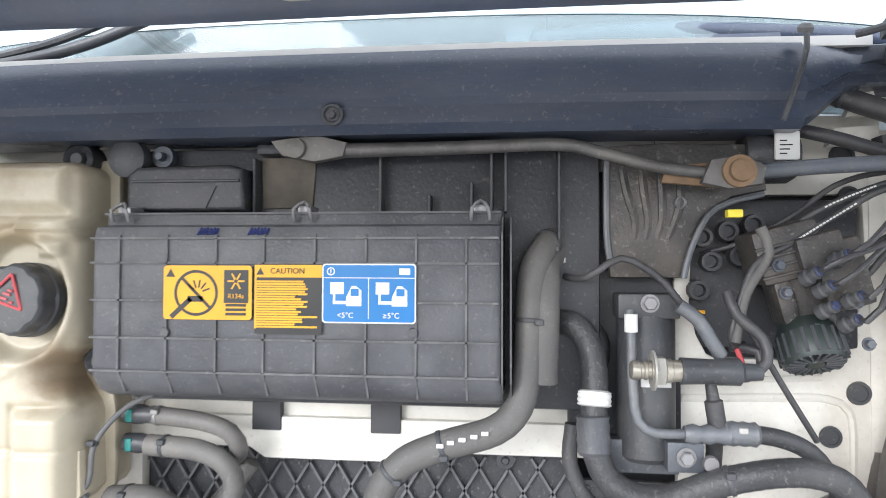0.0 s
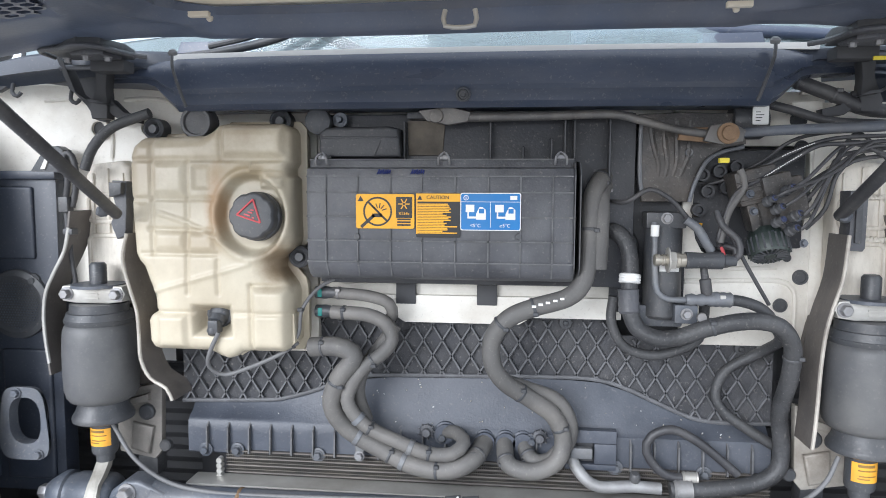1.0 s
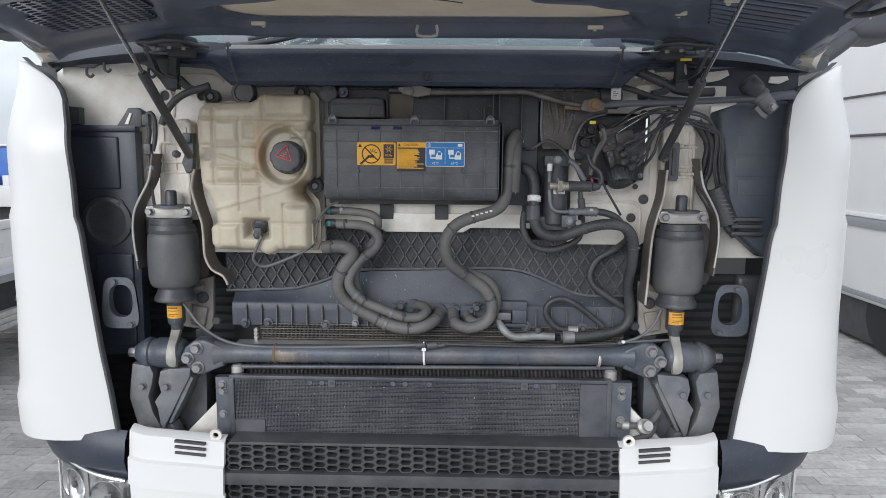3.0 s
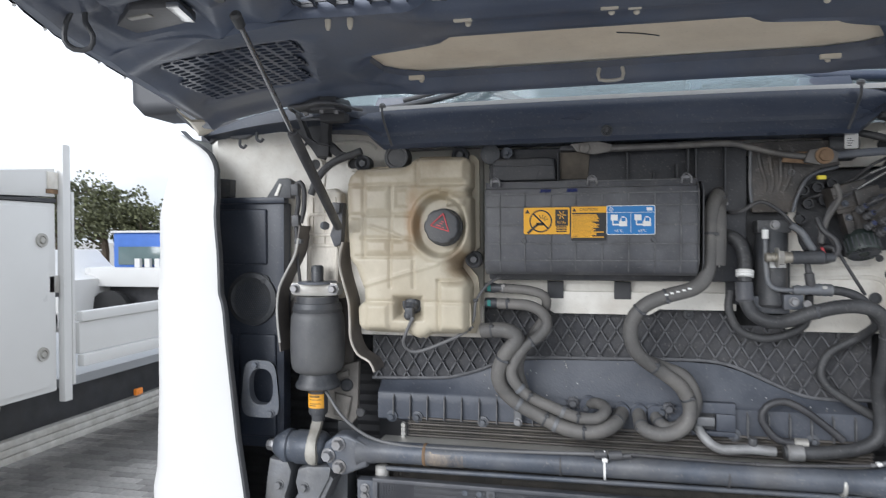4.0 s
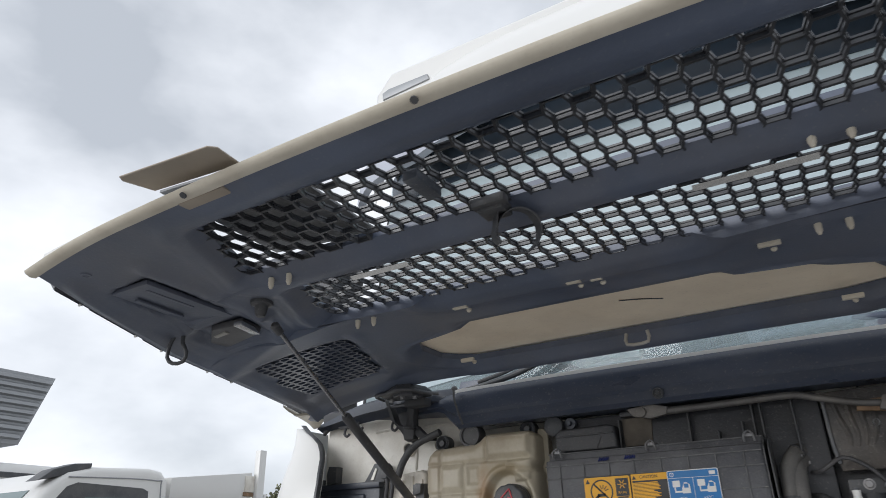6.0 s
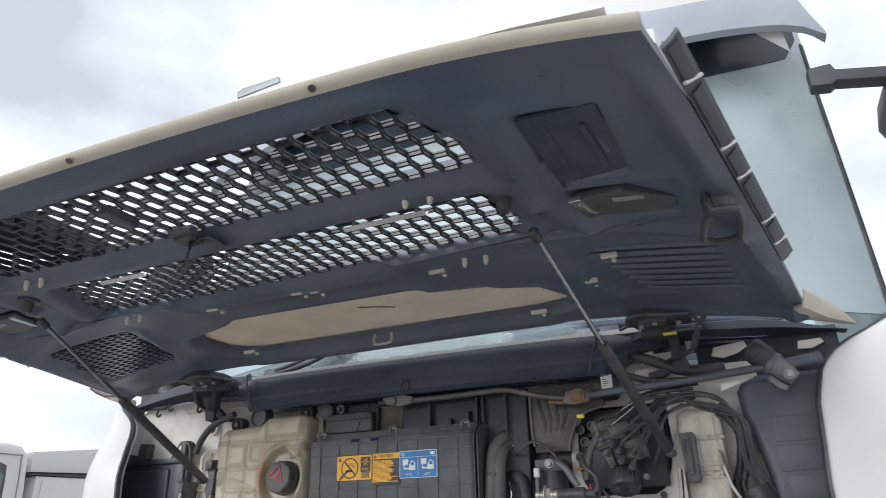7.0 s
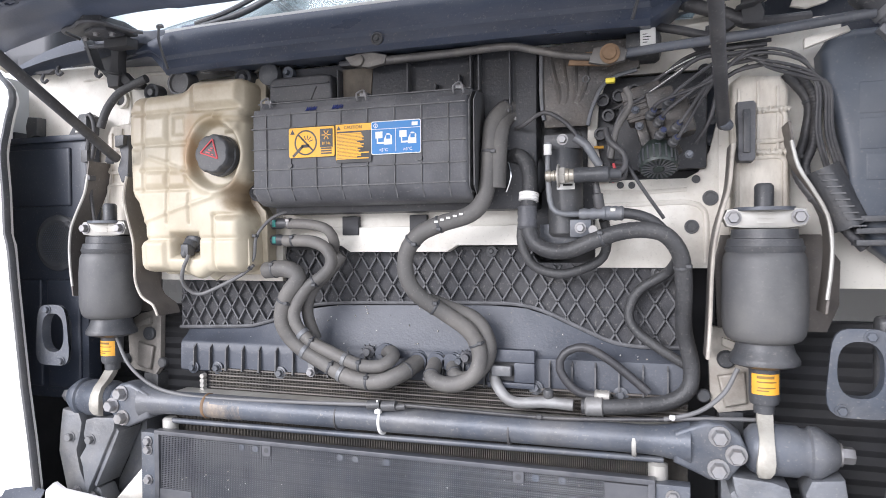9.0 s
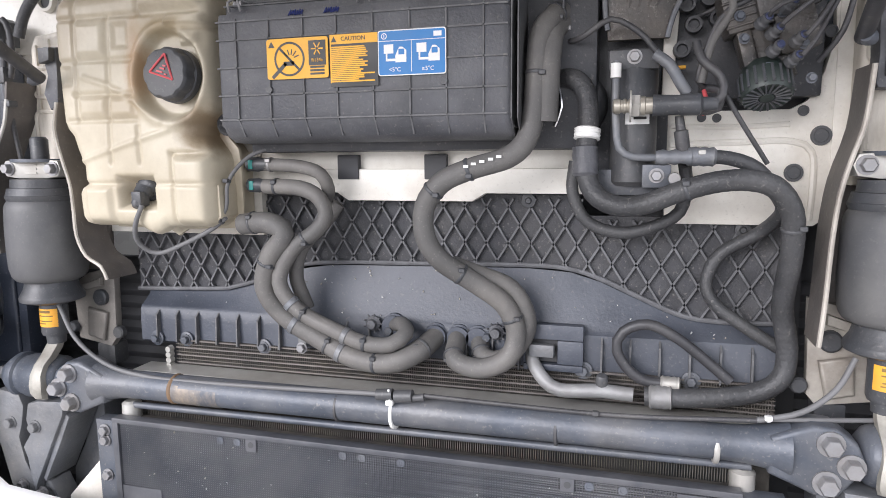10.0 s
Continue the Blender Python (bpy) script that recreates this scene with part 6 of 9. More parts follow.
tagged(part("oil_cooler_fin", b, M_CORE, rad, smooth=None), kind="stuff")
b = B()
box(b, -0.55, 0.555, 0.03, 0.045, 1.05, 1.20)
part("cooler_core", b, M_DARKVOID, rad)
for x in (-0.545, 0.545):
    b = B()
    lathe(b, (x, 0.005, 1.05), (0, 0, 1), [(0, 0.018), (0.13, 0.018), (0.135, 0.012)], 18)
    part("cooler_tank", b, M_ALU, rad)

cond = thing("condenser", (0, -0.03, 0.95), "condenser behind fine black perforated mesh", "condenser")
ZT, ZBOT = 1.157, 0.955
b = B()
box(b, -0.55, 0.535, -0.012, 0.015, ZBOT, ZT - 0.004)
part("condenser_core", b, M_CORE, cond)
for k in range(12):
    b = B()
    z = ZBOT + 0.012 + 0.0155 * k
    box(b, -0.455, 0.45, -0.0265, -0.010, z, z + 0.0075)
    part("condenser_tube", b, M_PIPE, cond, smooth=None)
b = B()
z = ZBOT
while z < ZT:
    box(b, -0.555, 0.538, -0.0305, -0.0285, z, z + 0.0014)
    z += 0.0042
x = -0.555
while x < 0.538:
    box(b, x, x + 0.0014, -0.0308, -0.0282, ZBOT, ZT)
    x += 0.0042
tagged(part("mesh", b, M_MESH, cond, "fine black perforated mesh", smooth=None), kind="stuff")
for args in ((-0.558, -0.545, ZBOT, ZT), (0.528, 0.541, ZBOT, ZT), (-0.558, 0.541, ZT - 0.004, ZT + 0.006), (-0.558, 0.541, ZBOT - 0.012, ZBOT + 0.004)):
    b = B()
    box(b, args[0], args[1], -0.036, -0.014, args[2], args[3], 0.002)
    part("mesh_frame", b, M_MESH, cond)
for x0, x1 in ((-0.545, -0.458), (0.452, 0.53)):
    b = B()
    box(b, x0, x1, -0.0335, -0.0315, 0.975, 1.03 if x0 < 0 else 1.15)
    part("blank_plate", b, M_MESH, cond)
for x in (-0.325, -0.29, 0.02, -0.05, -0.085, 0.325, 0.375):
    b = B()
    lathe(b, (x, -0.0305, 1.143), (0, -1, 0), [(0, 0.0075), (0.002, 0.007), (0.002, 0.004), (0.001, 0.003)], 16)
    part("mesh_fixing", b, M_STEEL, cond)
for x in (-0.262, 0.292):
    b = B()
    box(b, x - 0.011, x + 0.011, -0.0335, -0.0300, 1.130, 1.153, 0.001, 1)
    tab = part("mesh_tab", b, M_MESH, cond)
    b = B()
    lathe(b, (x, -0.0334, 1.142), (0, -1, 0), [(0, 0.0055), (0.0006, 0.0055)], 16)
    part("tab_hole", b, M_DARKVOID, tab)
for x in (-0.453, 0.454):
    b = B()
    hexnut(b, (x, -0.032, 0.973), (0, -1, 0), 0.008, 0.006)
    part("mesh_bolt", b, M_BOLT, cond)
for s, xa, xb in ((-1, -0.60, -0.558), (1, 0.541, 0.60)):
    b = B()
    prism(b, [(xa, 1.155), (xb, 1.155), (xb, 0.96), (xa, 0.96)], -0.03, 0.0, "y", 0.003)
    ear = part("mount_plate", b, M_STEEL, cond)
    for z in (1.135, 1.115, 1.045):
        b = B()
        hexnut(b, ((xa + xb) / 2, -0.031, z), (0, -1, 0), 0.009, 0.008)
        part("mount_bolt", b, M_BOLT, ear)
    b = B()
    prism(b, [(s * 0.59, 1.09), (s * 0.60, 1.04), (s * 0.60, 0.985), (s * 0.70, 0.945), (s * 0.70, 0.975)], -0.01, 0.02, "y", 0.004)
    part("tow_strut", b, M_CREAM, ear)
for pts, r, m in (([(0.56, -0.03, 1.03), (0.62, -0.035, 1.03), (0.66, -0.02, 1.035), (0.69, 0.0, 1.06)], 0.010, M_RUBBER), ([(0.56, -0.03, 0.975), (0.61, -0.04, 0.99), (0.66, -0.02, 1.0), (0.69, 0.02, 1.03)], 0.010, M_RUBBER)):
    b = B()
    tube(b, pts, r, 12)
    pipe = part("refrigerant_pipe", b, m, cond)
    b = B()
    band(b, pts, 0.25, r, 0.02, 0.002, False)
    part("ferrule", b, M_ALU, pipe)
b = B()
lathe(b, (0.635, -0.03, 1.025), (0.2, -1, 0.5), [(0, 0.022), (0.02, 0.022), (0.026, 0.015), (0.04, 0.014)], 16)
part("valve_body", b, M_ALU, cond)

# pale chips caught in the mesh and on the shroud
rng = random.Random(7)
b = B()
for k in range(90):
    if k < 64:
        cx, cy, cz = rng.uniform(-0.44, 0.44), -0.0325, ZBOT + rng.random() ** 0.8 * (ZT - ZBOT - 0.02)
    else:
        cx = rng.uniform(-0.40, 0.55)
        t = rng.random()
        cz = 1.36 + (lerp(WAVE, cx) - 1.375) * t
        cy = 0.0955 + 0.026 * t
    w = rng.uniform(0.0008, 0.0026)
    vs = [b.verts.new((cx + w * rng.uniform(-1, 1), cy - 0.0012 * (n == 3), cz + w * rng.uniform(-1, 1))) for n in range(4)]
    for tri in ((0, 1, 3), (1, 2, 3), (2, 0, 3), (0, 2, 1)):
        b.faces.new([vs[n] for n in tri])
tagged(solo("debris", b, M_PAPER, "pale chips and grit caught in the mesh", "debris", smooth=None), kind="stuff")

# bumper, grilles, headlamps
bump = thing("front_bumper", (0, -0.1, 0.7), "white front bumper with black hexagon grilles", "bumper")
b = B()
prism(b, [(-0.555, 0.868), (0.57, 0.868), (0.575, 0.905), (-0.56, 0.905)], -0.115, -0.06, "y", 0.006)
part("grille_bar", b, M_BLACK, bump)
b = B()
prism(b, [(-0.54, 0.984), (0.56, 0.984), (0.56, 0.993), (-0.54, 0.993)], -0.105, -0.03, "y", 0.003)
part("grille_lip", b, M_BLACK, bump)
for za, zb in ((0.908, 0.984), (0.62, 0.866)):
    b = B()
    hex_cells(b, (-0.53, 0.55), (za + 0.008, zb - 0.008), 0.043, 0.0205, lambda x, z, d: (x, -0.098 + d, z), 0.0, 0.022, 0.22)
    part("bumper_grille", b, M_BLACK, bump, smooth=None)
    b = B()
    box(b, -0.56, 0.58, -0.07, -0.06, za, zb)
    part("grille_back", b, M_DARKVOID, bump)
b = B()
box(b, -0.075, 0.115, -0.108, -0.07, 0.70, 0.832, 0.012, 3)
part("tow_cover", b, M_BLACK, bump)
for s in (-1, 1):
    b = B()
    steps = [(1.022, 1.0, -0.085), (1.012, 0.99, -0.105), (0.945, 0.925, -0.115), (0.940, 0.920, -0.125), (0.865, 0.845, -0.13), (0.860, 0.840, -0.12), (0.62, 0.60, -0.12)]
    g = []
    for zo, zi, y in steps:
        g.append([(s * x, y + 0.02 * max(0, (x - 0.78) / 0.05), zi + (zo - zi) * (x - 0.55) / 0.28) for x in (0.553, 0.565, 0.62, 0.70, 0.78, 0.815, 0.83)])
    sheet(b, g, (0, 0.012, 0))
    side = part("bumper_side", b, M_WHITE, bump)
    for k in range(3):
        b = B()
        z = 0.998 - 0.0165 * k
        prism(b, [(s * 0.605, z - 0.013), (s * 0.69, z - 0.005), (s * 0.69, z + 0.001), (s * 0.605, z - 0.006)], -0.1165, -0.09, "y")
        part("louvre_slot", b, M_DARKVOID, side, smooth=None)
    b = B()
    lathe(b, (s * 0.58, -0.09, 1.008), (0, -1, 0), [(0, 0.017), (0.008, 0.017), (0.008, 0.008), (0.0, 0.007)], 20)
    part("mounting_eye", b, M_CREAM, side)
    lamp = thing("headlamp", (s * 0.98, -0.06, 0.76), "clear headlamp with chrome reflectors in the bumper corner", "headlamp", "headlamps")
    def hl(x, z, d):
        t = (x - 0.838) / 0.30
        return (s * x, -0.098 + 0.16 * t ** 2.2 + d, z + 0.045 * t)
    b = B()
    sheet(b, [[hl(0.842 + 0.29 * i / 12, z, 0.035) for i in range(13)] for z in (0.66, 0.74, 0.80, 0.865)], None)
    part("lamp_housing", b, M_CHROME, lamp, "chrome lamp bowl")
    b = B()
    sheet(b, [[hl(0.842 + 0.29 * i / 12, z, 0.0) for i in range(13)] for z in (0.66, 0.74, 0.80, 0.865)], None)
    lens = part("lens", b, M_GLASS, lamp)
    lens.visible_shadow = False
    for xc, zc, r in ((0.905, 0.79, 0.055), (1.03, 0.785, 0.05)):
        p = Vector(hl(xc, zc, 0.034))
        b = B()
        lathe(b, p, (s * 0.25, -1, 0), [(0.0, 0.014), (0.004, 0.03), (0.016, r), (0.02, r), (0.02, r * 1.06)], 26, caps=False)
        part("reflector", b, M_CHROME, lamp)
        b = B()
        lathe(b, p, (s * 0.25, -1, 0), [(0.0, 0.010), (0.012, 0.011), (0.016, 0.006)], 14)
        part("bulb_shield", b, M_BLACK, lamp)
    b = B()
    tube(b, [hl(x, 0.868, -0.004) for x in (0.842, 0.94, 1.04, 1.13)], 0.006, 8)
    tube(b, [hl(0.968, z, -0.002) for z in (0.66, 0.76, 0.865)], 0.008, 8)
    part("lens_frame", b, M_CHROME, lamp)
    b = B()
    sheet(b, [[(s * (1.115 + 0.06 * math.sin(a)), 0.05 + 0.25 * (1 - math.cos(a)), z) for a in [math.pi / 2 * i / 6 for i in range(7)]] for z in (0.55, 0.8, 0.93)], None)
    part("corner_skin", b, M_WHITE, bump)
b = B()
box(b, -1.15, 1.15, -0.08, 0.4, 0.42, 0.62, 0.04, 3)
part("bumper_underside", b, M_BLACK, bump)
for x in (-0.80, 0.80):
    b = B()
    box(b, x - 0.03, x + 0.03, -0.06, 0.285, 0.74, 0.82, 0.006)
    part("bumper_bracket", b, M_STEEL, bump)
# ---------------------------------------------------------------- hoses, pipes and cables
RUN = dict(
    hose_s=[(0.272, 0.060, 1.864), (0.258, 0.030, 1.856), (0.239, 0.000, 1.822), (0.235, -0.010, 1.766), (0.232, -0.015, 1.709), (0.222, -0.020, 1.669), (0.196, -0.025, 1.644), (0.137, -0.030, 1.626), (0.092, -0.030, 1.605), (0.064, -0.025, 1.567), (0.064, -0.020, 1.518), (0.087, -0.010, 1.481), (0.136, 0.010, 1.445), (0.180, 0.035, 1.405), (0.199, 0.040, 1.357), (0.185, 0.035, 1.315), (0.140, 0.030, 1.296), (0.094, 0.042, 1.304), (0.086, 0.090, 1.328)],
    hose_s2=[(0.278, 0.060, 1.848), (0.258, 0.030, 1.836), (0.254, 0.000, 1.803), (0.252, -0.010, 1.749), (0.250, -0.010, 1.696)],
    hose_s3=[(0.095, 0.020, 1.470), (0.138, 0.040, 1.451), (0.187, 0.055, 1.428), (0.212, 0.060, 1.382), (0.206, 0.060, 1.343), (0.173, 0.060, 1.306), (0.140, 0.062, 1.306), (0.123, 0.100, 1.328)],
    hose_low_thick=[(-0.290, 0.020, 1.530), (-0.238, 0.010, 1.535), (-0.206, 0.010, 1.524), (-0.207, 0.010, 1.505), (-0.232, 0.010, 1.474), (-0.250, 0.020, 1.416), (-0.222, 0.032, 1.366), (-0.150, 0.035, 1.324), (-0.085, 0.030, 1.297), (-0.018, 0.024, 1.295), (0.026, 0.040, 1.312), (0.046, 0.090, 1.328)],
    hose_low_thin=[(-0.253, 0.040, 1.596), (-0.181, 0.030, 1.594), (-0.144, 0.030, 1.577), (-0.132, 0.030, 1.548), (-0.149, 0.025, 1.521), (-0.190, 0.015, 1.488), (-0.217, 0.012, 1.430), (-0.183, 0.014, 1.381), (-0.108, 0.012, 1.347), (-0.058, 0.012, 1.330), (-0.014, 0.018, 1.329), (0.008, 0.036, 1.345), (-0.010, 0.070, 1.352), (-0.034, 0.095, 1.344)],
    hose_upper=[(-0.251, 0.040, 1.635), (-0.179, 0.030, 1.631), (-0.139, 0.030, 1.618), (-0.135, 0.050, 1.591), (-0.154, 0.080, 1.572)],
    hose_low_back=[(-0.135, 0.090, 1.564), (-0.165, 0.080, 1.523), (-0.191, 0.050, 1.485), (-0.204, 0.050, 1.433), (-0.189, 0.060, 1.374)],
    ac_big=[(0.257, 0.050, 1.762), (0.285, 0.030, 1.760), (0.303, 0.020, 1.742), (0.310, 0.010, 1.708), (0.308, 0.000, 1.662), (0.308, -0.005, 1.625), (0.322, -0.010, 1.590), (0.353, -0.015, 1.573), (0.392, -0.015, 1.575), (0.437, -0.020, 1.593), (0.487, -0.030, 1.608), (0.530, -0.030, 1.610), (0.562, -0.030, 1.599), (0.585, -0.020, 1.564), (0.591, 0.000, 1.507), (0.592, 0.040, 1.426), (0.606, 0.060, 1.353), (0.599, 0.060, 1.307), (0.561, 0.060, 1.281), (0.487, 0.050, 1.270), (0.403, 0.050, 1.265)],
    ac_pipe=[(0.386, 0.050, 1.266), (0.333, 0.050, 1.268), (0.269, 0.050, 1.264), (0.237, 0.060, 1.282), (0.218, 0.080, 1.313), (0.234, 0.100, 1.324)],
    ac_thin=[(0.288, 0.050, 1.637), (0.285, 0.050, 1.589), (0.309, 0.050, 1.542), (0.361, 0.050, 1.526), (0.411, 0.050, 1.538), (0.445, 0.050, 1.560), (0.453, 0.050, 1.599), (0.448, 0.030, 1.632)],
    ac_mid=[(0.455, 0.000, 1.643), (0.504, 0.000, 1.640), (0.541, 0.000, 1.625), (0.567, 0.010, 1.593), (0.582, 0.030, 1.564), (0.563, 0.080, 1.528), (0.510, 0.090, 1.492), (0.491, 0.090, 1.446), (0.506, 0.085, 1.412), (0.551, 0.080, 1.379), (0.604, 0.080, 1.347)],
    loop=[(0.454, 0.060, 1.285), (0.394, 0.060, 1.291), (0.359, 0.060, 1.333), (0.368, 0.060, 1.366), (0.406, 0.060, 1.380), (0.451, 0.060, 1.360), (0.494, 0.060, 1.327), (0.529, 0.060, 1.298)],
    gaspipe=[(0.348, 0.000, 1.778), (0.348, -0.010, 1.746), (0.350, -0.010, 1.690), (0.355, -0.010, 1.656), (0.374, -0.010, 1.643), (0.409, -0.005, 1.642)],
    diag=[(0.472, 0.000, 1.773), (0.508, 0.000, 1.706), (0.557, 0.020, 1.632)],
    sensorcable=[(-0.450, -0.040, 1.567), (-0.468, -0.040, 1.529), (-0.480, -0.020, 1.496), (-0.457, 0.000, 1.475), (-0.395, 0.000, 1.496), (-0.340, 0.000, 1.522), (-0.310, 0.000, 1.543)],
    tankcable=[(-0.340, 0.000, 1.522), (-0.309, 0.000, 1.558), (-0.301, 0.000, 1.607), (-0.272, 0.020, 1.648), (-0.233, 0.050, 1.667)],
    barcableL=[(-0.695, 0.000, 1.365), (-0.640, -0.020, 1.306), (-0.572, -0.020, 1.261), (-0.484, -0.020, 1.245), (-0.362, -0.020, 1.244), (-0.177, -0.025, 1.251), (-0.013, -0.030, 1.259)],
    barcableR=[(0.060, -0.030, 1.263), (0.198, -0.025, 1.259), (0.370, -0.020, 1.257), (0.556, -0.020, 1.269)],
    barcableR2=[(0.556, -0.020, 1.269), (0.613, -0.020, 1.287), (0.656, -0.010, 1.320), (0.680, 0.000, 1.364)],
    barcableR3=[(0.556, -0.020, 1.271), (0.638, -0.010, 1.274), (0.729, 0.020, 1.271)],
    cableA=[(0.728, 0.000, 1.921), (0.661, -0.010, 1.916), (0.616, -0.010, 1.913), (0.575, 0.000, 1.888), (0.521, 0.000, 1.853), (0.484, 0.000, 1.829), (0.458, 0.000, 1.749), (0.479, 0.020, 1.740)],
    cableB=[(0.727, 0.000, 1.930), (0.647, 0.000, 1.926), (0.593, 0.000, 1.910), (0.542, 0.010, 1.883), (0.502, 0.030, 1.844)],
    cableC=[(0.728, 0.000, 1.909), (0.658, 0.000, 1.897), (0.641, 0.000, 1.873), (0.615, 0.000, 1.834), (0.588, 0.020, 1.794)],
    cableD=[(0.729, 0.000, 1.897), (0.677, 0.000, 1.887), (0.651, 0.000, 1.863), (0.635, 0.000, 1.805), (0.613, 0.020, 1.769)],
    cableE=[(0.737, 0.020, 1.942), (0.642, 0.030, 1.938), (0.589, 0.040, 1.924), (0.546, 0.050, 1.890), (0.491, 0.060, 1.859), (0.447, 0.080, 1.844)],
    cableF=[(0.576, 0.020, 1.839), (0.600, 0.010, 1.844), (0.645, 0.010, 1.873), (0.699, 0.010, 1.898)],
    cableG=[(0.491, 0.000, 1.873), (0.500, 0.000, 1.843), (0.475, 0.000, 1.799), (0.463, 0.000, 1.744)],
    cableH=[(0.272, 0.050, 1.817), (0.300, 0.000, 1.816), (0.339, 0.000, 1.838), (0.378, 0.000, 1.818), (0.404, 0.000, 1.788), (0.439, 0.000, 1.744)],
    cableK=[(0.464, 0.020, 1.737), (0.488, 0.000, 1.734), (0.487, 0.000, 1.709), (0.460, 0.000, 1.704)],
    corrug1=[(0.766, 0.060, 1.890), (0.802, 0.060, 1.837), (0.798, 0.060, 1.777), (0.782, 0.050, 1.716), (0.805, 0.030, 1.664), (0.855, 0.020, 1.604), (0.880, 0.020, 1.575)],
    corrug2=[(0.775, 0.060, 1.900), (0.809, 0.050, 1.844), (0.807, 0.040, 1.764), (0.794, 0.040, 1.715), (0.818, 0.030, 1.669), (0.872, 0.020, 1.609)],
    tubeTR=[(0.590, 0.050, 2.034), (0.622, 0.040, 2.018), (0.665, 0.030, 1.998), (0.692, 0.025, 1.982), (0.735, 0.025, 1.974), (0.80, 0.030, 1.976)],
    tubeTR2=[(0.532, 0.050, 1.996), (0.583, 0.030, 1.978), (0.646, 0.020, 1.957), (0.726, 0.000, 1.949)],
    hoseTL=[(-0.733, 0.000, 1.873), (-0.713, 0.000, 1.916), (-0.671, 0.000, 1.954), (-0.595, 0.000, 1.980)],
    wiperrodA=[(-0.025, 0.000, 1.967), (0.037, 0.000, 1.967), (0.148, 0.000, 1.968), (0.267, 0.000, 1.970), (0.316, 0.000, 1.960), (0.384, 0.000, 1.942), (0.456, 0.000, 1.932)],
)


def hose(name, key, r, material, label, category="hose", clips=(), group="hoses", wave=0.0, pitch=0.006, clip=None, seg=14):
    ob = thing(name, RUN[key][0], label, category, group)
    bm = B()
    tube(bm, RUN[key], r, seg, 0.012 if not wave else pitch / 4, wave, pitch)
    body = part(name + "_run", bm, material, ob)
    for c in clips:
        bm = B()
        band(bm, RUN[key], c, r)
        part("hose_clip", bm, clip or M_BLACK, body)
    return ob


hose("heater_hose", "hose_s", 0.0168, M_RUBBER, "thick dusty rubber hose bent in a long double curve", clips=(0.03, 0.16, 0.38, 0.45, 0.63, 0.75, 0.97))
hose("heater_hose", "hose_s2", 0.0165, M_RUBBER, "short dusty rubber hose beside the filter housing", clips=(0.08,), clip=M_BOLT)
hose("heater_hose", "hose_s3", 0.0165, M_RUBBER, "dusty rubber hose curled into the shroud", clips=(0.93,))
hose("coolant_hose", "hose_low_thick", 0.0188, M_RUBBER, "thick dusty rubber hose from the expansion tank", clips=(0.06, 0.28, 0.62, 0.78, 0.95))
hose("coolant_hose", "hose_low_thin", 0.0137, M_RUBBER, "slim dusty rubber hose strapped to a thicker one", clips=(0.05, 0.34, 0.60, 0.80))
hose("vent_hose", "hose_upper", 0.0115, M_RUBBER, "thin rubber hose with a teal connector", clips=(0.08,), clip=M_BOLT)
hose("coolant_hose", "hose_low_back", 0.013, M_RUBBER, "rubber hose running behind the others")
hose("refrigerant_hose", "ac_big", 0.0152, M_ACHOSE, "thick ribbed rubber hose looped down the bay", clips=(0.36, 0.53), wave=0.012, pitch=0.012)
hose("refrigerant_pipe", "ac_pipe", 0.0115, M_PIPE, "dull aluminium pipe joined to a thick hose", "pipe", group="pipes")
hose("refrigerant_hose", "ac_thin", 0.0095, M_ACHOSE, "thin rubber hose curved below a black cylinder")
hose("refrigerant_hose", "ac_mid", 0.0100, M_ACHOSE, "thin black rubber hose snaking over the mat", clips=(0.03,), clip=M_ALU)
hose("refrigerant_hose", "loop", 0.0085, M_CABLE, "thin black hose curled in a loop")
hose("gas_pipe", "gaspipe", 0.0055, M_CAST, "thin grey metal pipe in front of a cylinder", "pipe", group="pipes")
hose("stay_cable", "diag", 0.0035, M_CABLE, "thin black cable pulled straight", "cable", group="cables")
hose("sensor_cable", "sensorcable", 0.0042, M_GREYCAB, "grey sensor cable hanging from the tank", "cable", clips=(0.97,), group="cables")
hose("sensor_cable", "tankcable", 0.0035, M_GREYCAB, "grey sensor cable along the tank", "cable", clips=(0.5,), group="cables")
hose("bar_cable", "barcableL", 0.0042, M_GREYCAB, "grey cable lying on the torsion bar", "cable", group="cables")
hose("bar_cable", "barcableR", 0.0036, M_CABLE, "thin black cable lying on the torsion bar", "cable", clips=(0.55,), group="cables")
hose("bar_cable", "barcableR2", 0.0042, M_GREYCAB, "grey cable rising to the damper", "cable", clips=(0.05,), group="cables", clip=M_PAPER)
hose("bar_cable", "barcableR3", 0.0036, M_GREYCAB, "grey cable running to the side", "cable", group="cables")
for k, r in (("cableA", 0.0038), ("cableB", 0.0036), ("cableC", 0.0038), ("cableD", 0.0038), ("cableE", 0.0034), ("cableF", 0.0034), ("cableG", 0.0062), ("cableH", 0.0042), ("cableK", 0.0055)):
    hose("air_line", k, r, M_CABLE if k != "cableG" else M_RUBBER, "black plastic air line to the valve block", "air line", group="air lines")
for key, r, x0, x1 in (("cableA", 0.0038, 0.528, 0.590), ("cableB", 0.0036, 0.560, 0.612)):
    b = B()
    path = smooth_path(RUN[key], 0.004)
    for p, q in zip(path, path[1:]):
        if x0 < p.x < x1:
            d = q - p
            rod(b, p + Vector((0, -r, 0.0005)), p + d * 0.7 + Vector((0, -r, 0.0005)), 0.0011, 6)
    solo("cable_print", b, M_PAPER, "worn white print along a black air line", "print", "cable prints")
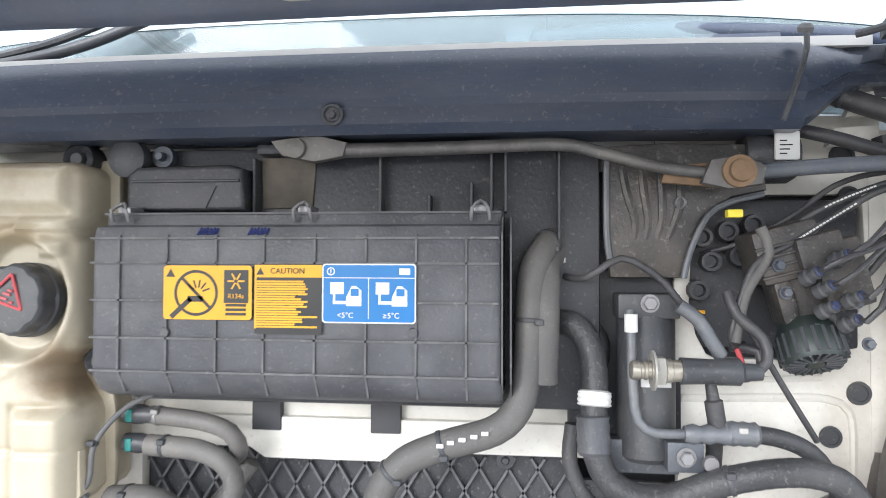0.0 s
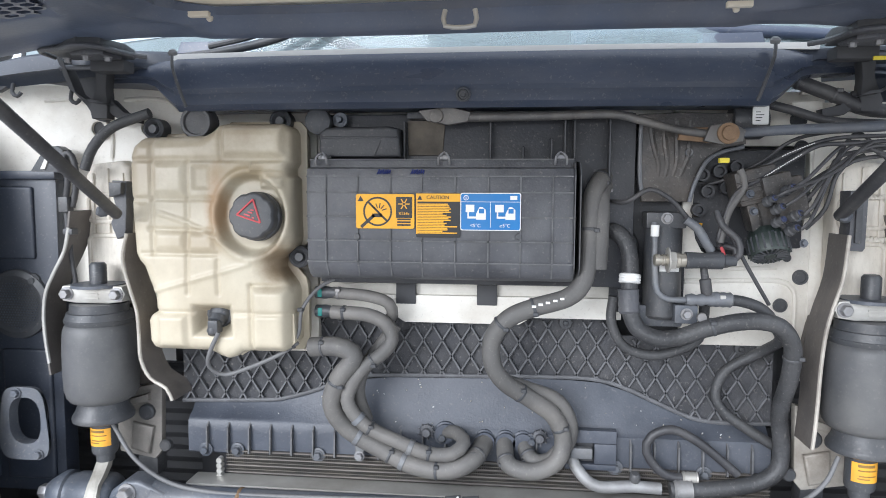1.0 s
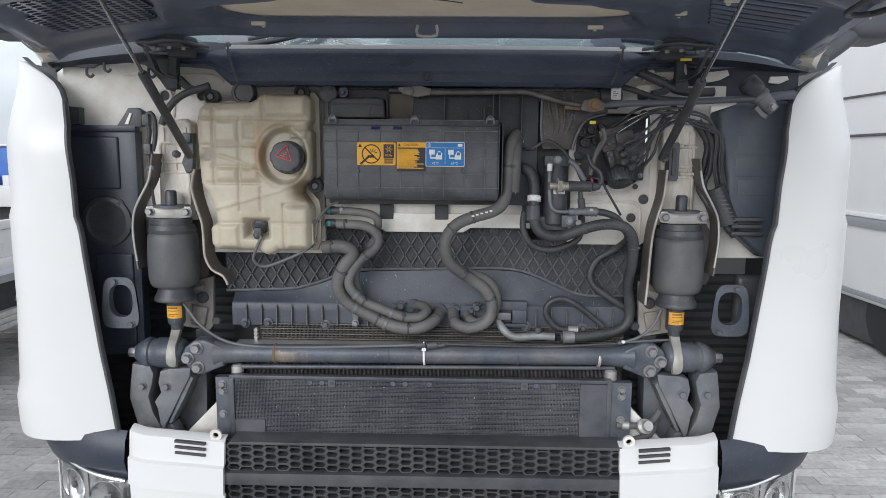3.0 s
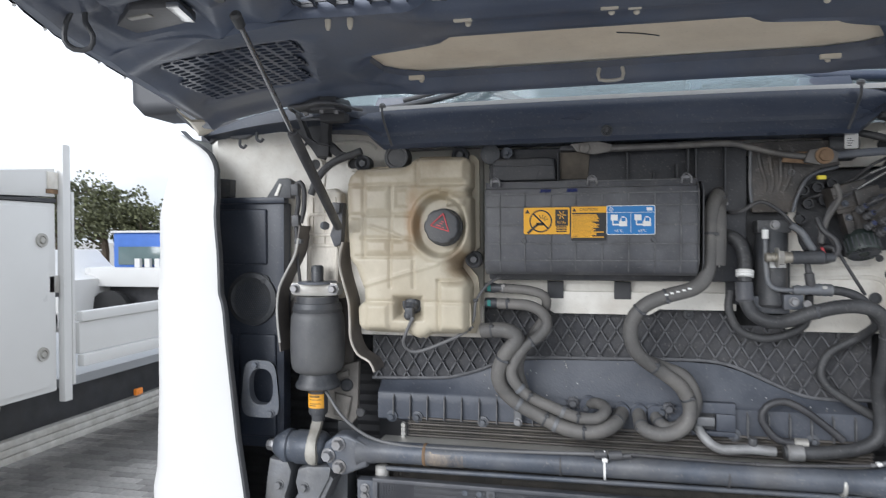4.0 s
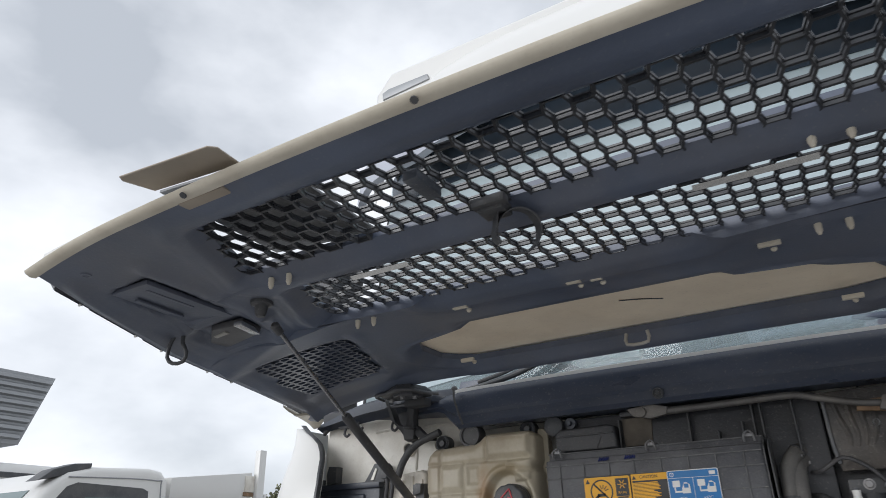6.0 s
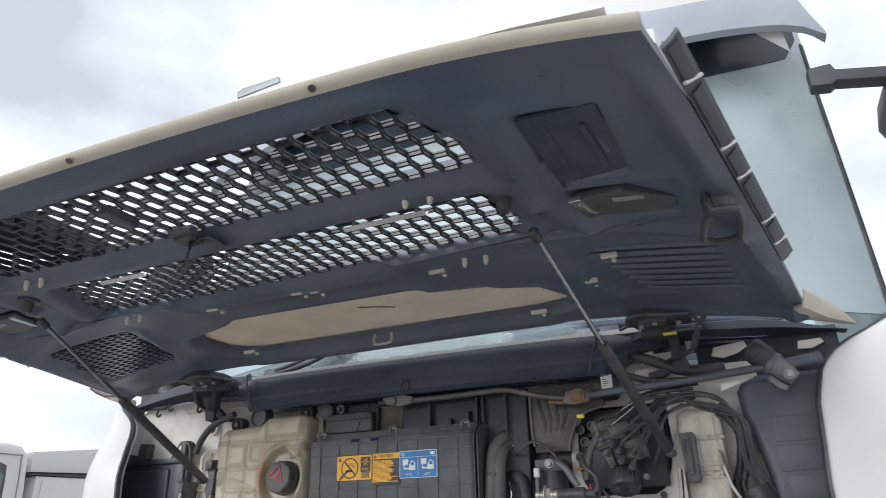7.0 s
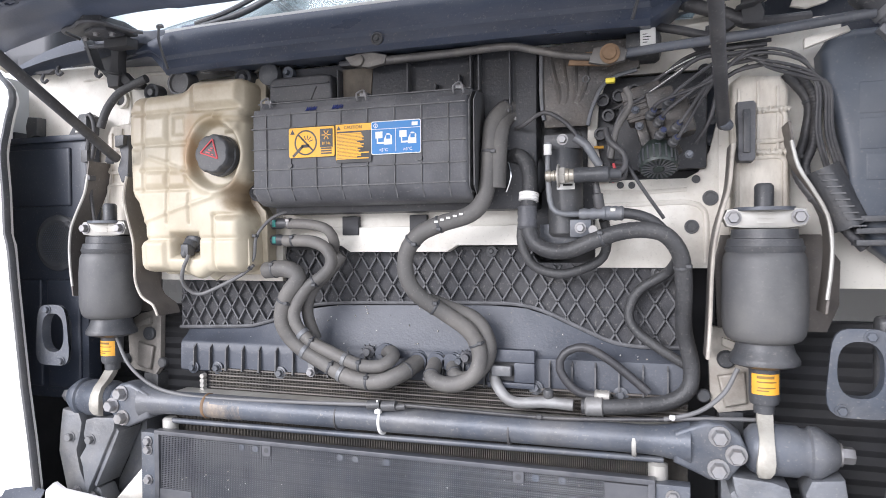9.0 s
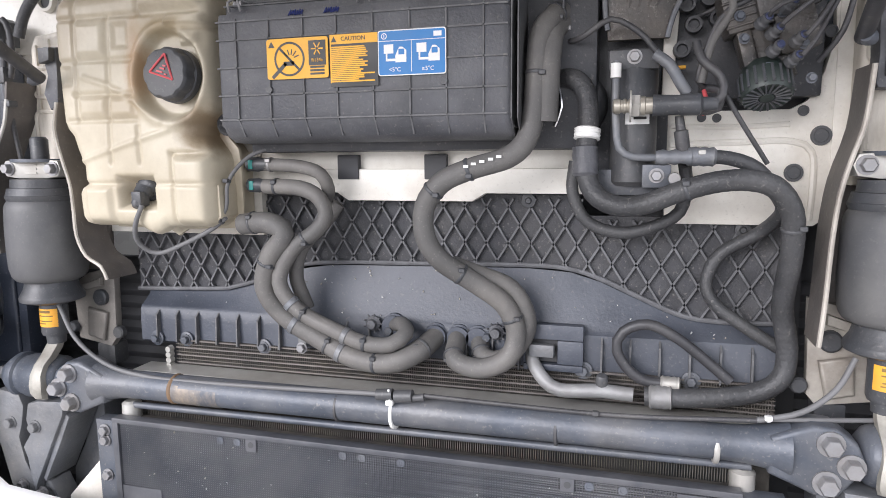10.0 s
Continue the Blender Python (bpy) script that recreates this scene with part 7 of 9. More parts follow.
hose("wiring_conduit", "corrug1", 0.009, M_CABLE, "black wiring conduit wrapped in tape", "conduit", clips=(0.2, 0.45, 0.7), wave=0.02, pitch=0.010, group="conduits")
hose("wiring_conduit", "corrug2", 0.0075, M_CABLE, "black corrugated wiring conduit", "conduit", wave=0.05, pitch=0.0065, group="conduits")
hose("wiring_conduit", "tubeTR", 0.0125, M_CABLE, "thick black rubber duct under the cowl", "conduit", clips=(0.05, 0.36), group="conduits")
hose("wiring_conduit", "tubeTR2", 0.008, M_CABLE, "black cable run under the cowl", "conduit", group="conduits")
hose("breather_hose", "hoseTL", 0.0098, M_ACHOSE, "black rubber hose above the suspension bracket")
# ---------------------------------------------------------------- fittings along the hoses
fit_c = thing("tank_connector", (-0.262, 0.04, 1.60), "black quick connectors with teal collars", "connector")
for z in (1.635, 1.598):
    b = B()
    lathe(b, (-0.285, 0.042, z), (1, -0.1, 0), [(0, 0.012), (0.02, 0.013), (0.03, 0.011), (0.045, 0.0105)], 16)
    body = part("connector_body", b, M_BLACK, fit_c)
    b = B()
    box(b, -0.279, -0.270, 0.027, 0.04, z - 0.008, z + 0.008, 0.002)
    part("collar", b, M_TEAL, body)
for name, key, w, r, width, m, lab in (("hose_sleeve", "ac_big", 0.172, 0.0158, 0.045, M_DUSTY, "crimped grey-black sleeve on a hose"), ("hose_tag", "ac_big", 0.135, 0.0162, 0.018, M_PAPER, "white plastic tag round a hose"), ("hose_sleeve", "ac_big", 0.985, 0.0160, 0.035, M_PIPE, "crimped aluminium sleeve on a hose"), ("hose_sleeve", "ac_mid", 0.035, 0.0105, 0.04, M_CAST, "crimped grey sleeve on a thin hose"), ("hose_sleeve", "loop", 0.06, 0.009, 0.03, M_ALU, "aluminium sleeve on a thin hose")):
    b = B()
    path = smooth_path(RUN[key])
    i = min(max(int(w * (len(path) - 1)), 1), len(path) - 2)
    d = (path[i + 1] - path[i - 1]).normalized()
    k = [(0, r), (0.002, r + 0.0035)] + [(width * t, r + (0.0035 if n % 2 else 0.0022)) for n, t in enumerate((0.15, 0.3, 0.45, 0.6, 0.75, 0.9))] + [(width, r)]
    lathe(b, path[i] - d * width / 2, d, k, 20)
    solo(name, b, m, lab, "hose fitting", "hose fittings")
b = B()
path = [p for p in smooth_path(RUN["hose_s"]) if 0.125 < p.x < 0.19 and p.z > 1.6]
for k, p in enumerate(path):
    box(b, p.x - 0.004, p.x + 0.0035, p.y - 0.0200, p.y - 0.0186, p.z + 0.0 + 0.003, p.z + 0.007)
solo("hose_print", b, M_PAPER, "worn white print bars on the rubber hose", "print")

# metal straps that tie the two coolant hoses to the shroud
for x, foot in ((-0.195, (-0.207, 1.296)), (-0.104, (-0.116, 1.287))):
    ob = thing("hose_strap", (x, 0.03, 1.33), "dull metal strap round two rubber hoses", "strap", "hose straps")
    for key, r in (("hose_low_thick", 0.0188), ("hose_low_thin", 0.0137)):
        path = smooth_path(RUN[key])
        low = [i for i, p in enumerate(path) if 1.29 < p.z < 1.40 and p.x < -0.03]
        i = min(low, key=lambda n: abs(path[n].x - x - (0.012 if r < 0.015 else 0)))
        b = B()
        band(b, RUN[key], i / (len(path) - 1), r, 0.010, 0.0016, False)
        part("strap_loop", b, M_CAST, ob)
    b = B()
    prism(b, [(foot[0] - 0.008, foot[1] - 0.008), (foot[0] + 0.008, foot[1] - 0.008), (foot[0] + 0.010, foot[1] + 0.036), (foot[0] - 0.008, foot[1] + 0.040)], 0.066, 0.072, "y", 0.002)
    part("strap_foot", b, M_CAST, ob)
    b = B()
    rod(b, (foot[0], 0.072, foot[1]), (foot[0], 0.096, foot[1]), 0.005, 10)
    hexnut(b, (foot[0], 0.066, foot[1]), (0, -1, 0), 0.008, 0.008)
    part("strap_bolt", b, M_BOLT, ob)

tie = thing("cable_tie", (0.003, -0.01, 1.22), "white plastic cable tie round the torsion bar", "cable tie", "cable ties")
b = B()
lathe(b, (0.0, -0.008, 1.2215), (1, 0, 0.03), [(0, 0.0268), (0.0005, 0.0285), (0.0055, 0.0285), (0.006, 0.0268)], 30)
part("strap", b, M_PAPER, tie)
b = B()
box(b, -0.003, 0.010, -0.040, -0.030, 1.243, 1.252, 0.002)
tube(b, [(0.004, -0.036, 1.25), (0.004, -0.038, 1.262), (0.002, -0.036, 1.27)], 0.002, 6)
part("buckle", b, M_PAPER, tie)
for x in (0.27, -0.10):
    b = B()
    lathe(b, (x, -0.008, 1.2225), (1, 0, 0), [(0, 0.0268), (0.0005, 0.0278), (0.004, 0.0278), (0.0045, 0.0268)], 26)
    solo("cable_tie", b, M_CABLE, "black cable tie round the torsion bar", "cable tie", "cable ties")
plug = thing("cable_plug", (0.02, -0.03, 1.255), "black plug joint lying on the torsion bar", "plug")
for x0, x1, r in ((-0.02, 0.008, 0.0095), (0.012, 0.042, 0.0105), (0.042, 0.062, 0.006)):
    b = B()
    rod(b, (x0, -0.032, 1.258), (x1, -0.032, 1.261), r, 14)
    part("plug_half", b, M_BLACK, plug)
for x, z in ((0.337, 1.284),):
    b = B()
    lathe(b, (x, 0.05, z), (0, -0.3, 1), [(-0.012, 0.010), (0.008, 0.010), (0.012, 0.007)], 14)
    solo("service_port_cap", b, M_BLACK, "black cap on the aluminium pipe", "cap")

# ---------------------------------------------------------------- wiper drive under the cowl
wiper = thing("wiper_linkage", (0.45, 0.0, 1.92), "worn steel wiper linkage with a rusty crank", "wiper linkage")
b = B()
tube(b, RUN["wiperrodA"], lambda t: 0.009 - 0.002 * t, 12)
part("long_rod", b, M_ROD, wiper)
b = B()
tube(b, [(0.47, 0, 1.934), (0.56, -0.005, 1.940), (0.70, -0.02, 1.944), (0.878, -0.05, 1.952)], 0.0088, 12)
part("short_rod", b, M_STEEL, wiper)
b = B()
prism(b, [(-0.075, 1.978), (-0.02, 1.985), (0.02, 1.975), (0.015, 1.958), (-0.02, 1.952), (-0.06, 1.96)], -0.012, 0.004, "y", 0.003)
part("rod_end", b, M_ROD, wiper)
b = B()
lathe(b, (-0.042, -0.012, 1.968), (0, -1, 0), [(0, 0.013), (0.006, 0.012), (0.008, 0.006)], 16)
part("ball_joint", b, M_ROD, wiper)
b = B()
prism(b, [(0.385, 1.925), (0.46, 1.918), (0.49, 1.925), (0.49, 1.94), (0.46, 1.948), (0.39, 1.945)], 0.004, 0.014, "y", 0.002)
part("crank", b, M_RUST, wiper)
b = B()
prism(b, [(0.425, 1.922), (0.455, 1.915), (0.49, 1.92), (0.495, 1.94), (0.47, 1.953), (0.435, 1.948)], -0.014, 0.0, "y", 0.003)
part("joint_plate", b, M_ROD, wiper)
b = B()
lathe(b, (0.464, -0.014, 1.934), (0, -1, 0), [(0, 0.018), (0.006, 0.018), (0.008, 0.013), (0.014, 0.012), (0.016, 0.008)], 24)
part("rusty_pivot", b, M_RUST, wiper, "rusty pivot boss")
b = B()
lathe(b, (0.856, -0.040, 2.000), (0.70, 0, -0.71), [(0, 0.018), (0.004, 0.026), (0.010, 0.028), (0.040, 0.028), (0.044, 0.025), (0.050, 0.025)], 24)
part("pivot_boot", b, M_SHELL, wiper, "black rubber boot on the wiper pivot")
b = B()
lathe(b, (0.891, -0.040, 1.9645), (0.70, 0, -0.71), [(0, 0.024), (0.006, 0.0265), (0.012, 0.0265), (0.014, 0.0235), (0.045, 0.0215), (0.050, 0.019), (0.060, 0.018), (0.064, 0.012)], 24)
prism(b, [(0.888, 1.935), (0.905, 1.918), (0.918, 1.908), (0.912, 1.898), (0.898, 1.905), (0.880, 1.925)], -0.052, -0.030, "y", 0.004)
pv = part("arm_pivot", b, M_CAST, wiper, "cast grey pivot housing")
b = B()
hexnut(b, (0.922, -0.062, 1.930), (0.1, -1, 0), 0.008, 0.007)
part("pivot_bolt", b, M_BOLT, pv)
b = B()
rod(b, (0.905, -0.045, 1.952), (0.99, -0.03, 1.965), 0.013, 14)
part("pivot_tube", b, M_STEEL, wiper)
b = B()
prism(b, [(0.325, 1.975), (0.395, 1.978), (0.51, 1.975), (0.515, 1.92), (0.475, 1.912), (0.44, 1.885), (0.425, 1.84), (0.42, 1.815), (0.333, 1.815), (0.328, 1.86)], 0.045, 0.06, "y", 0.004)
bp = part("mount_plate", b, M_BROWN, wiper, "ribbed black mounting plate")
for k in range(4):
    b = B()
    tube(b, [(0.345 + 0.024 * k, 0.0495, 1.962), (0.352 + 0.021 * k, 0.047, 1.92 - 0.004 * k), (0.362 + 0.016 * k, 0.048, 1.885), (0.362 + 0.013 * k, 0.0500, 1.862)], 0.006, 8)
    part("plate_rib", b, M_BROWN, bp)
b = B()
tube(b, [(0.328, 0.042, 1.965), (0.328, 0.042, 1.87), (0.333, 0.042, 1.83)], 0.004, 8)
part("plate_edge", b, M_CAST, bp)
b = B()
tube(b, [(0.51, 0.042, 1.915), (0.47, 0.042, 1.905), (0.445, 0.042, 1.888), (0.425, 0.042, 1.845), (0.418, 0.042, 1.815)], 0.004, 8)
part("plate_edge", b, M_CAST, bp)
b = B()
lathe(b, (0.415, 0.044, 1.905), (0, -1, 0), [(0, 0.008), (0.003, 0.007), (0.001, 0.004)], 14)
part("plate_rivet", b, M_CAST, bp)
motor = thing("wiper_motor", (0.53, 0.05, 1.94), "black wiper motor with a worn white label", "motor")
b = B()
lathe(b, (0.49, 0.06, 1.962), (1, 0, 0), [(0, 0.028), (0.01, 0.033), (0.052, 0.033), (0.060, 0.028), (0.064, 0.015)], 24)
part("motor_body", b, M_BLACK, motor)
b = B()
box(b, 0.516, 0.544, 0.022, 0.0275, 1.952, 1.986, 0.003)
lb = part("motor_label", b, M_PAPER, motor, "worn white label with print bars")
for k in range(4):
    b = B()
    box(b, 0.521, 0.529 + 0.003 * (k % 3), 0.0212, 0.0222, 1.9585 + 0.005 * k, 1.9598 + 0.005 * k)
    part("label_bar", b, M_PRINT, lb)
for x, z, w in ((0.615, 2.035, 0.03), (0.66, 2.02, 0.05), (0.62, 1.985, 0.03)):
    b = B()
    prism(b, [(x - w, z - 0.012), (x + w, z - 0.006), (x + w * 0.9, z + 0.014), (x - w * 0.8, z + 0.010)], 0.06, 0.075, "y", 0.003)
    part("cowl_flange", b, M_CREAM, cab)
for pts, y in (([(0.774, 2.012), (0.782, 2.032), (0.850, 2.040), (0.856, 2.026), (0.830, 2.012), (0.800, 2.005)], 0.066), ([(0.956, 2.002), (0.960, 2.020), (1.006, 2.022), (1.012, 2.012), (0.985, 2.000)], 0.043), ([(0.722, 2.026), (0.720, 2.054), (0.734, 2.055), (0.737, 2.027)], 0.066)):
    b = B()
    prism(b, pts, y, y + 0.010, "y", 0.003)
    part("cowl_flange", b, M_CREAM, cab)
b = B()
prism(b, [(0.785, 1.917), (0.855, 1.941), (0.850, 1.950), (0.785, 1.935)], 0.0, 0.016, "y", 0.003)
part("cowl_tab", b, M_CREAM, cab)
b = B()
box(b, 0.455, 0.472, -0.005, 0.008, 1.884, 1.893, 0.002)
solo("yellow_clip", b, M_LEMON, "small yellow plastic clip on a cable", "clip")

# ---------------------------------------------------------------- dryer, pressure switch, valve block
dry = thing("receiver_dryer", (0.372, 0.04, 1.6), "black receiver dryer cylinder with pressure fittings", "dryer")
b = B()
lathe(b, (0.374, 0.045, 1.60), (0, 0, 1), [(0, 0.028), (0.006, 0.034), (0.17, 0.034), (0.178, 0.030), (0.182, 0.02)], 30)
part("dryer_body", b, M_BLACK, dry)
b = B()
box(b, 0.337, 0.408, 0.012, 0.06, 1.768, 1.797, 0.004)
head = part("dryer_head", b, M_BLACK, dry)
b = B()
hexnut(b, (0.373, 0.012, 1.786), (0, -1, 0), 0.008, 0.006)
part("head_bolt", b, M_BOLT, head)
b = B()
box(b, 0.362, 0.396, 0.010, 0.0125, 1.690, 1.712)
lb = part("dryer_label", b, M_PAPER, dry, "white dryer label")
b = B()
box(b, 0.374, 0.392, 0.0085, 0.0105, 1.697, 1.7005)
part("label_bar", b, M_PRINT, lb)
b = B()
box(b, 0.325, 0.41, 0.03, 0.06, 1.585, 1.625, 0.004)
box(b, 0.388, 0.428, -0.005, 0.03, 1.598, 1.632, 0.003)
part("dryer_bracket", b, M_STEEL, dry)
b = B()
lathe(b, (0.432, -0.012, 1.612), (0, -1, 0), [(0, 0.009), (0.006, 0.008)], 16)
hexnut(b, (0.408, -0.006, 1.616), (0, -1, 0), 0.008, 0.008)
part("bracket_bolt", b, M_BOLT, dry)
b = B()
lathe(b, (0.345, -0.02, 1.714), (1, 0, 0), [(0, 0.008), (0.002, 0.0105), (0.010, 0.0105), (0.011, 0.009), (0.014, 0.009), (0.015, 0.0105), (0.018, 0.0105), (0.019, 0.009), (0.022, 0.009), (0.023, 0.0115), (0.026, 0.0115), (0.037, 0.0115), (0.038, 0.0135), (0.044, 0.0135), (0.045, 0.0120), (0.056, 0.0120)], 24)
sw = part("pressure_switch", b, mat("dull_brass", (0.46, 0.43, 0.37), 0.38, 0.7, 0.2, 30, 0.08, 200, (0.22, 0.19, 0.15), 0.5, 24), dry, "dull brass pressure switch")
b = B()
hexnut(b, (0.3685, -0.02, 1.714), (1, 0, 0), 0.0165, 0.0125)
part("switch_nut", b, M_ALU, sw)
b = B()
lathe(b, (0.399, -0.02, 1.714), (1, 0, 0), [(0, 0.015), (0.035, 0.0135), (0.04, 0.015), (0.062, 0.015), (0.066, 0.010), (0.085, 0.009)], 16)
part("switch_plug", b, M_BLACK, dry)
b = B()
tube(b, [(0.475, -0.02, 1.714), (0.490, -0.02, 1.725), (0.488, -0.015, 1.75), (0.462, -0.01, 1.775), (0.455, 0.0, 1.80)], 0.006, 10)
part("switch_cable", b, M_CABLE, dry)
b = B()
lathe(b, (0.348, -0.010, 1.755), (0, 0, 1), [(0, 0.0075), (0.02, 0.0075)], 12)
part("pipe_tag", b, M_PAPER, dry)
b = B()
lathe(b, (0.436, 0.0, 1.70), (0.15, 0, -1), [(0, 0.006), (0.02, 0.007), (0.022, 0.010), (0.05, 0.010), (0.055, 0.008)], 14)
part("service_valve", b, M_CABLE, dry)
b = B()
lathe(b, (0.428, -0.005, 1.642), (1, 0, 0), [(-0.022, 0.009), (-0.012, 0.0115), (-0.004, 0.009), (0.004, 0.0115), (0.012, 0.009), (0.026, 0.0115)], 16)
part("pipe_union", b, M_CAST, dry)
b = B()
tube(b, [(0.40, -0.01, 1.785), (0.42, -0.012, 1.77), (0.435, -0.012, 1.745), (0.445, -0.01, 1.73)], 0.008, 12)
part("outlet_pipe", b, M_CAST, dry)

b = B()
box(b, 0.285, 0.425, 0.086, 0.10, 1.60, 1.95, 0.004)
part("recess_panel", b, M_SHELL, cab)
comp = thing("blower_motor", (0.29, 0.05, 1.68), "black blower motor beside the filter housing", "motor")
b = B()
lathe(b, (0.285, 0.10, 1.725), (0, -1, 0), [(0, 0.05), (0.04, 0.05), (0.055, 0.042), (0.06, 0.03)], 28)
part("motor_case", b, M_BLACK, comp)
b = B()
box(b, 0.245, 0.32, 0.04, 0.10, 1.66, 1.70, 0.006)
part("motor_mount", b, M_BLACK, comp)
b = B()
box(b, 0.25, 0.318, 0.065, 0.10, 1.79, 1.84, 0.006)
part("motor_mount", b, M_DUSTY, comp)
b = B()
tube(b, [(0.262, 0.035, 1.75), (0.268, 0.03, 1.72), (0.258, 0.03, 1.69)], 0.003, 8)
part("wire_clip", b, M_CHROME, comp)

valve = thing("valve_block", (0.55, 0.03, 1.7), "dusty brown-black air valve block with a ribbed cap", "valve block")
AX = Vector((0.040, -0.012, -0.15)).normalized()
V0 = Vector((0.527, 0.045, 1.868))
b = B()
lathe(b, V0, AX, [(0, 0.026), (0.004, 0.033), (0.045, 0.036), (0.05, 0.033), (0.075, 0.034), (0.08, 0.031), (0.110, 0.030), (0.118, 0.032), (0.126, 0.033)], 28)
part("valve_body", b, M_BROWN, valve)
turn = Matrix.Rotation(math.atan2(0.040, 0.15), 4, "Y").inverted()
for x0, x1, y0, y1, z0, z1 in ((-0.046, 0.026, -0.046, 0.02, -0.052, 0.010), (0.012, 0.064, -0.048, 0.02, -0.098, -0.020), (-0.036, -0.016, -0.042, 0.0, -0.100, -0.050), (-0.006, 0.044, -0.056, -0.02, -0.045, -0.008), (-0.030, 0.020, -0.044, 0.0, -0.116, -0.096)):
    b = B()
    box(b, x0, x1, y0, y1, z0, z1, 0.006, 2, m=Matrix.Translation(V0) @ turn)
    part("valve_chamber", b, M_BROWN, valve)
for k in range(4):
    b = B()
    box(b, -0.047, 0.028, -0.049, -0.044, -0.012 - 0.011 * k, -0.0085 - 0.011 * k, 0.001, 1, m=Matrix.Translation(V0) @ turn)
    part("chamber_rib", b, M_BROWN, valve)
CA = Vector((0.06, -0.50, -0.86)).normalized()
C0 = Vector((0.546, 0.018, 1.752))
d, u, v = frame_of(CA)
b = B()
lathe(b, C0, CA, [(-0.012, 0.028), (0, 0.033), (0.006, 0.0345), (0.030, 0.0345), (0.036, 0.031), (0.034, 0.022), (0.034, 0.010), (0.037, 0.009)], 36)
capv = part("exhaust_cap", b, M_GREEN, valve, "ribbed black exhaust cap")
for k in range(20):
    a = 2 * math.pi * k / 20
    w = u * math.cos(a) + v * math.sin(a)
    b = B()
    rod(b, C0 + CA * 0.004 + w * 0.0345, C0 + CA * 0.032 + w * 0.0345, 0.0020, 6)
    rod(b, C0 + CA * 0.0355 + w * 0.011, C0 + CA * 0.0360 + w * 0.0305, 0.0017, 6)
    part("cap_rib", b, M_BLACK, capv)
M_RING = mat("dark_blue_ring", (0.05, 0.06, 0.12), 0.4, 0, 0.1, 30, 0)
FD = Vector((0.42, -0.80, 0.42)).normalized()
for n, (x, z) in enumerate(((0.542, 1.823), (0.556, 1.809), (0.558, 1.787), (0.581, 1.773), (0.572, 1.842), (0.585, 1.798))):
    f0 = Vector((x - 0.010, -0.012, z - 0.008))
    b = B()
    lathe(b, f0, FD, [(0, 0.0088), (0.008, 0.0088), (0.010, 0.0064), (0.016, 0.0064), (0.017, 0.0076), (0.020, 0.007)], 16)
    ft = part("push_fitting", b, M_BLACK, valve)
    b = B()
    lathe(b, f0 + FD * 0.020, FD, [(0, 0.0054), (0.003, 0.0048)], 14)
    part("fitting_ring", b, M_RING, ft)
    if n != 2:
        e0 = f0 + FD * 0.021
        b = B()
        tube(b, [e0, e0 + FD * 0.025, (0.635 + 0.009 * n, -0.03 + 0.008 * n, 1.868 + 0.013 * n), (0.70 + 0.005 * n, -0.015, 1.918 - 0.006 * n), (0.775 + 0.003 * n, -0.005, 1.905 - 0.008 * n), (0.803 + 0.004 * n, 0.0, 1.85), (0.806 + 0.005 * n, 0.01, 1.77), (0.83 + 0.006 * n, 0.03, 1.69)], 0.0031, 8)
        part("air_line", b, M_CABLE, ft)
for x, z in ((0.560, 1.832), (0.588, 1.790), (0.545, 1.762), (0.60, 1.745), (0.508, 1.83), (0.515, 1.80)):
    b = B()
    hexnut(b, (x, -0.006, z), (0.1, -1, 0.1), 0.0055, 0.006)
    part("valve_bolt", b, M_STEEL, valve)
mod = thing("relay_block", (0.46, 0.10, 1.74), "black relay block with round sockets in the bulkhead opening", "relay block")
b = B()
box(b, 0.425, 0.636, 0.088, 0.14, 1.728, 1.912, 0.006)
part("block_body", b, M_SHELL, mod)
for x, z in ((0.445, 1.865), (0.475, 1.872), (0.455, 1.835), (0.488, 1.842), (0.44, 1.80), (0.505, 1.880), (0.52, 1.855)):
    b = B()
    lathe(b, (x, 0.07, z), (0, -1, 0), [(0, 0.013), (0.012, 0.012), (0.012, 0.008), (0.004, 0.007)], 16)
    part("socket", b, M_SHELL, mod)
b = B()
box(b, 0.428, 0.446, 0.055, 0.07, 1.772, 1.776)
part("yellow_strip", b, M_YELLOW, mod)
b = B()
tube(b, [(0.468, 0.01, 1.735), (0.472, 0.0, 1.715), (0.466, 0.0, 1.70)], 0.003, 8)
part("red_wire", b, M_RED, mod)
b = B()
for z in (1.72, 1.745, 1.77):
    box(b, 0.50, 0.515, 0.134, 0.142, z, z + 0.004)
part("block_rib", b, M_BLACK, mod)

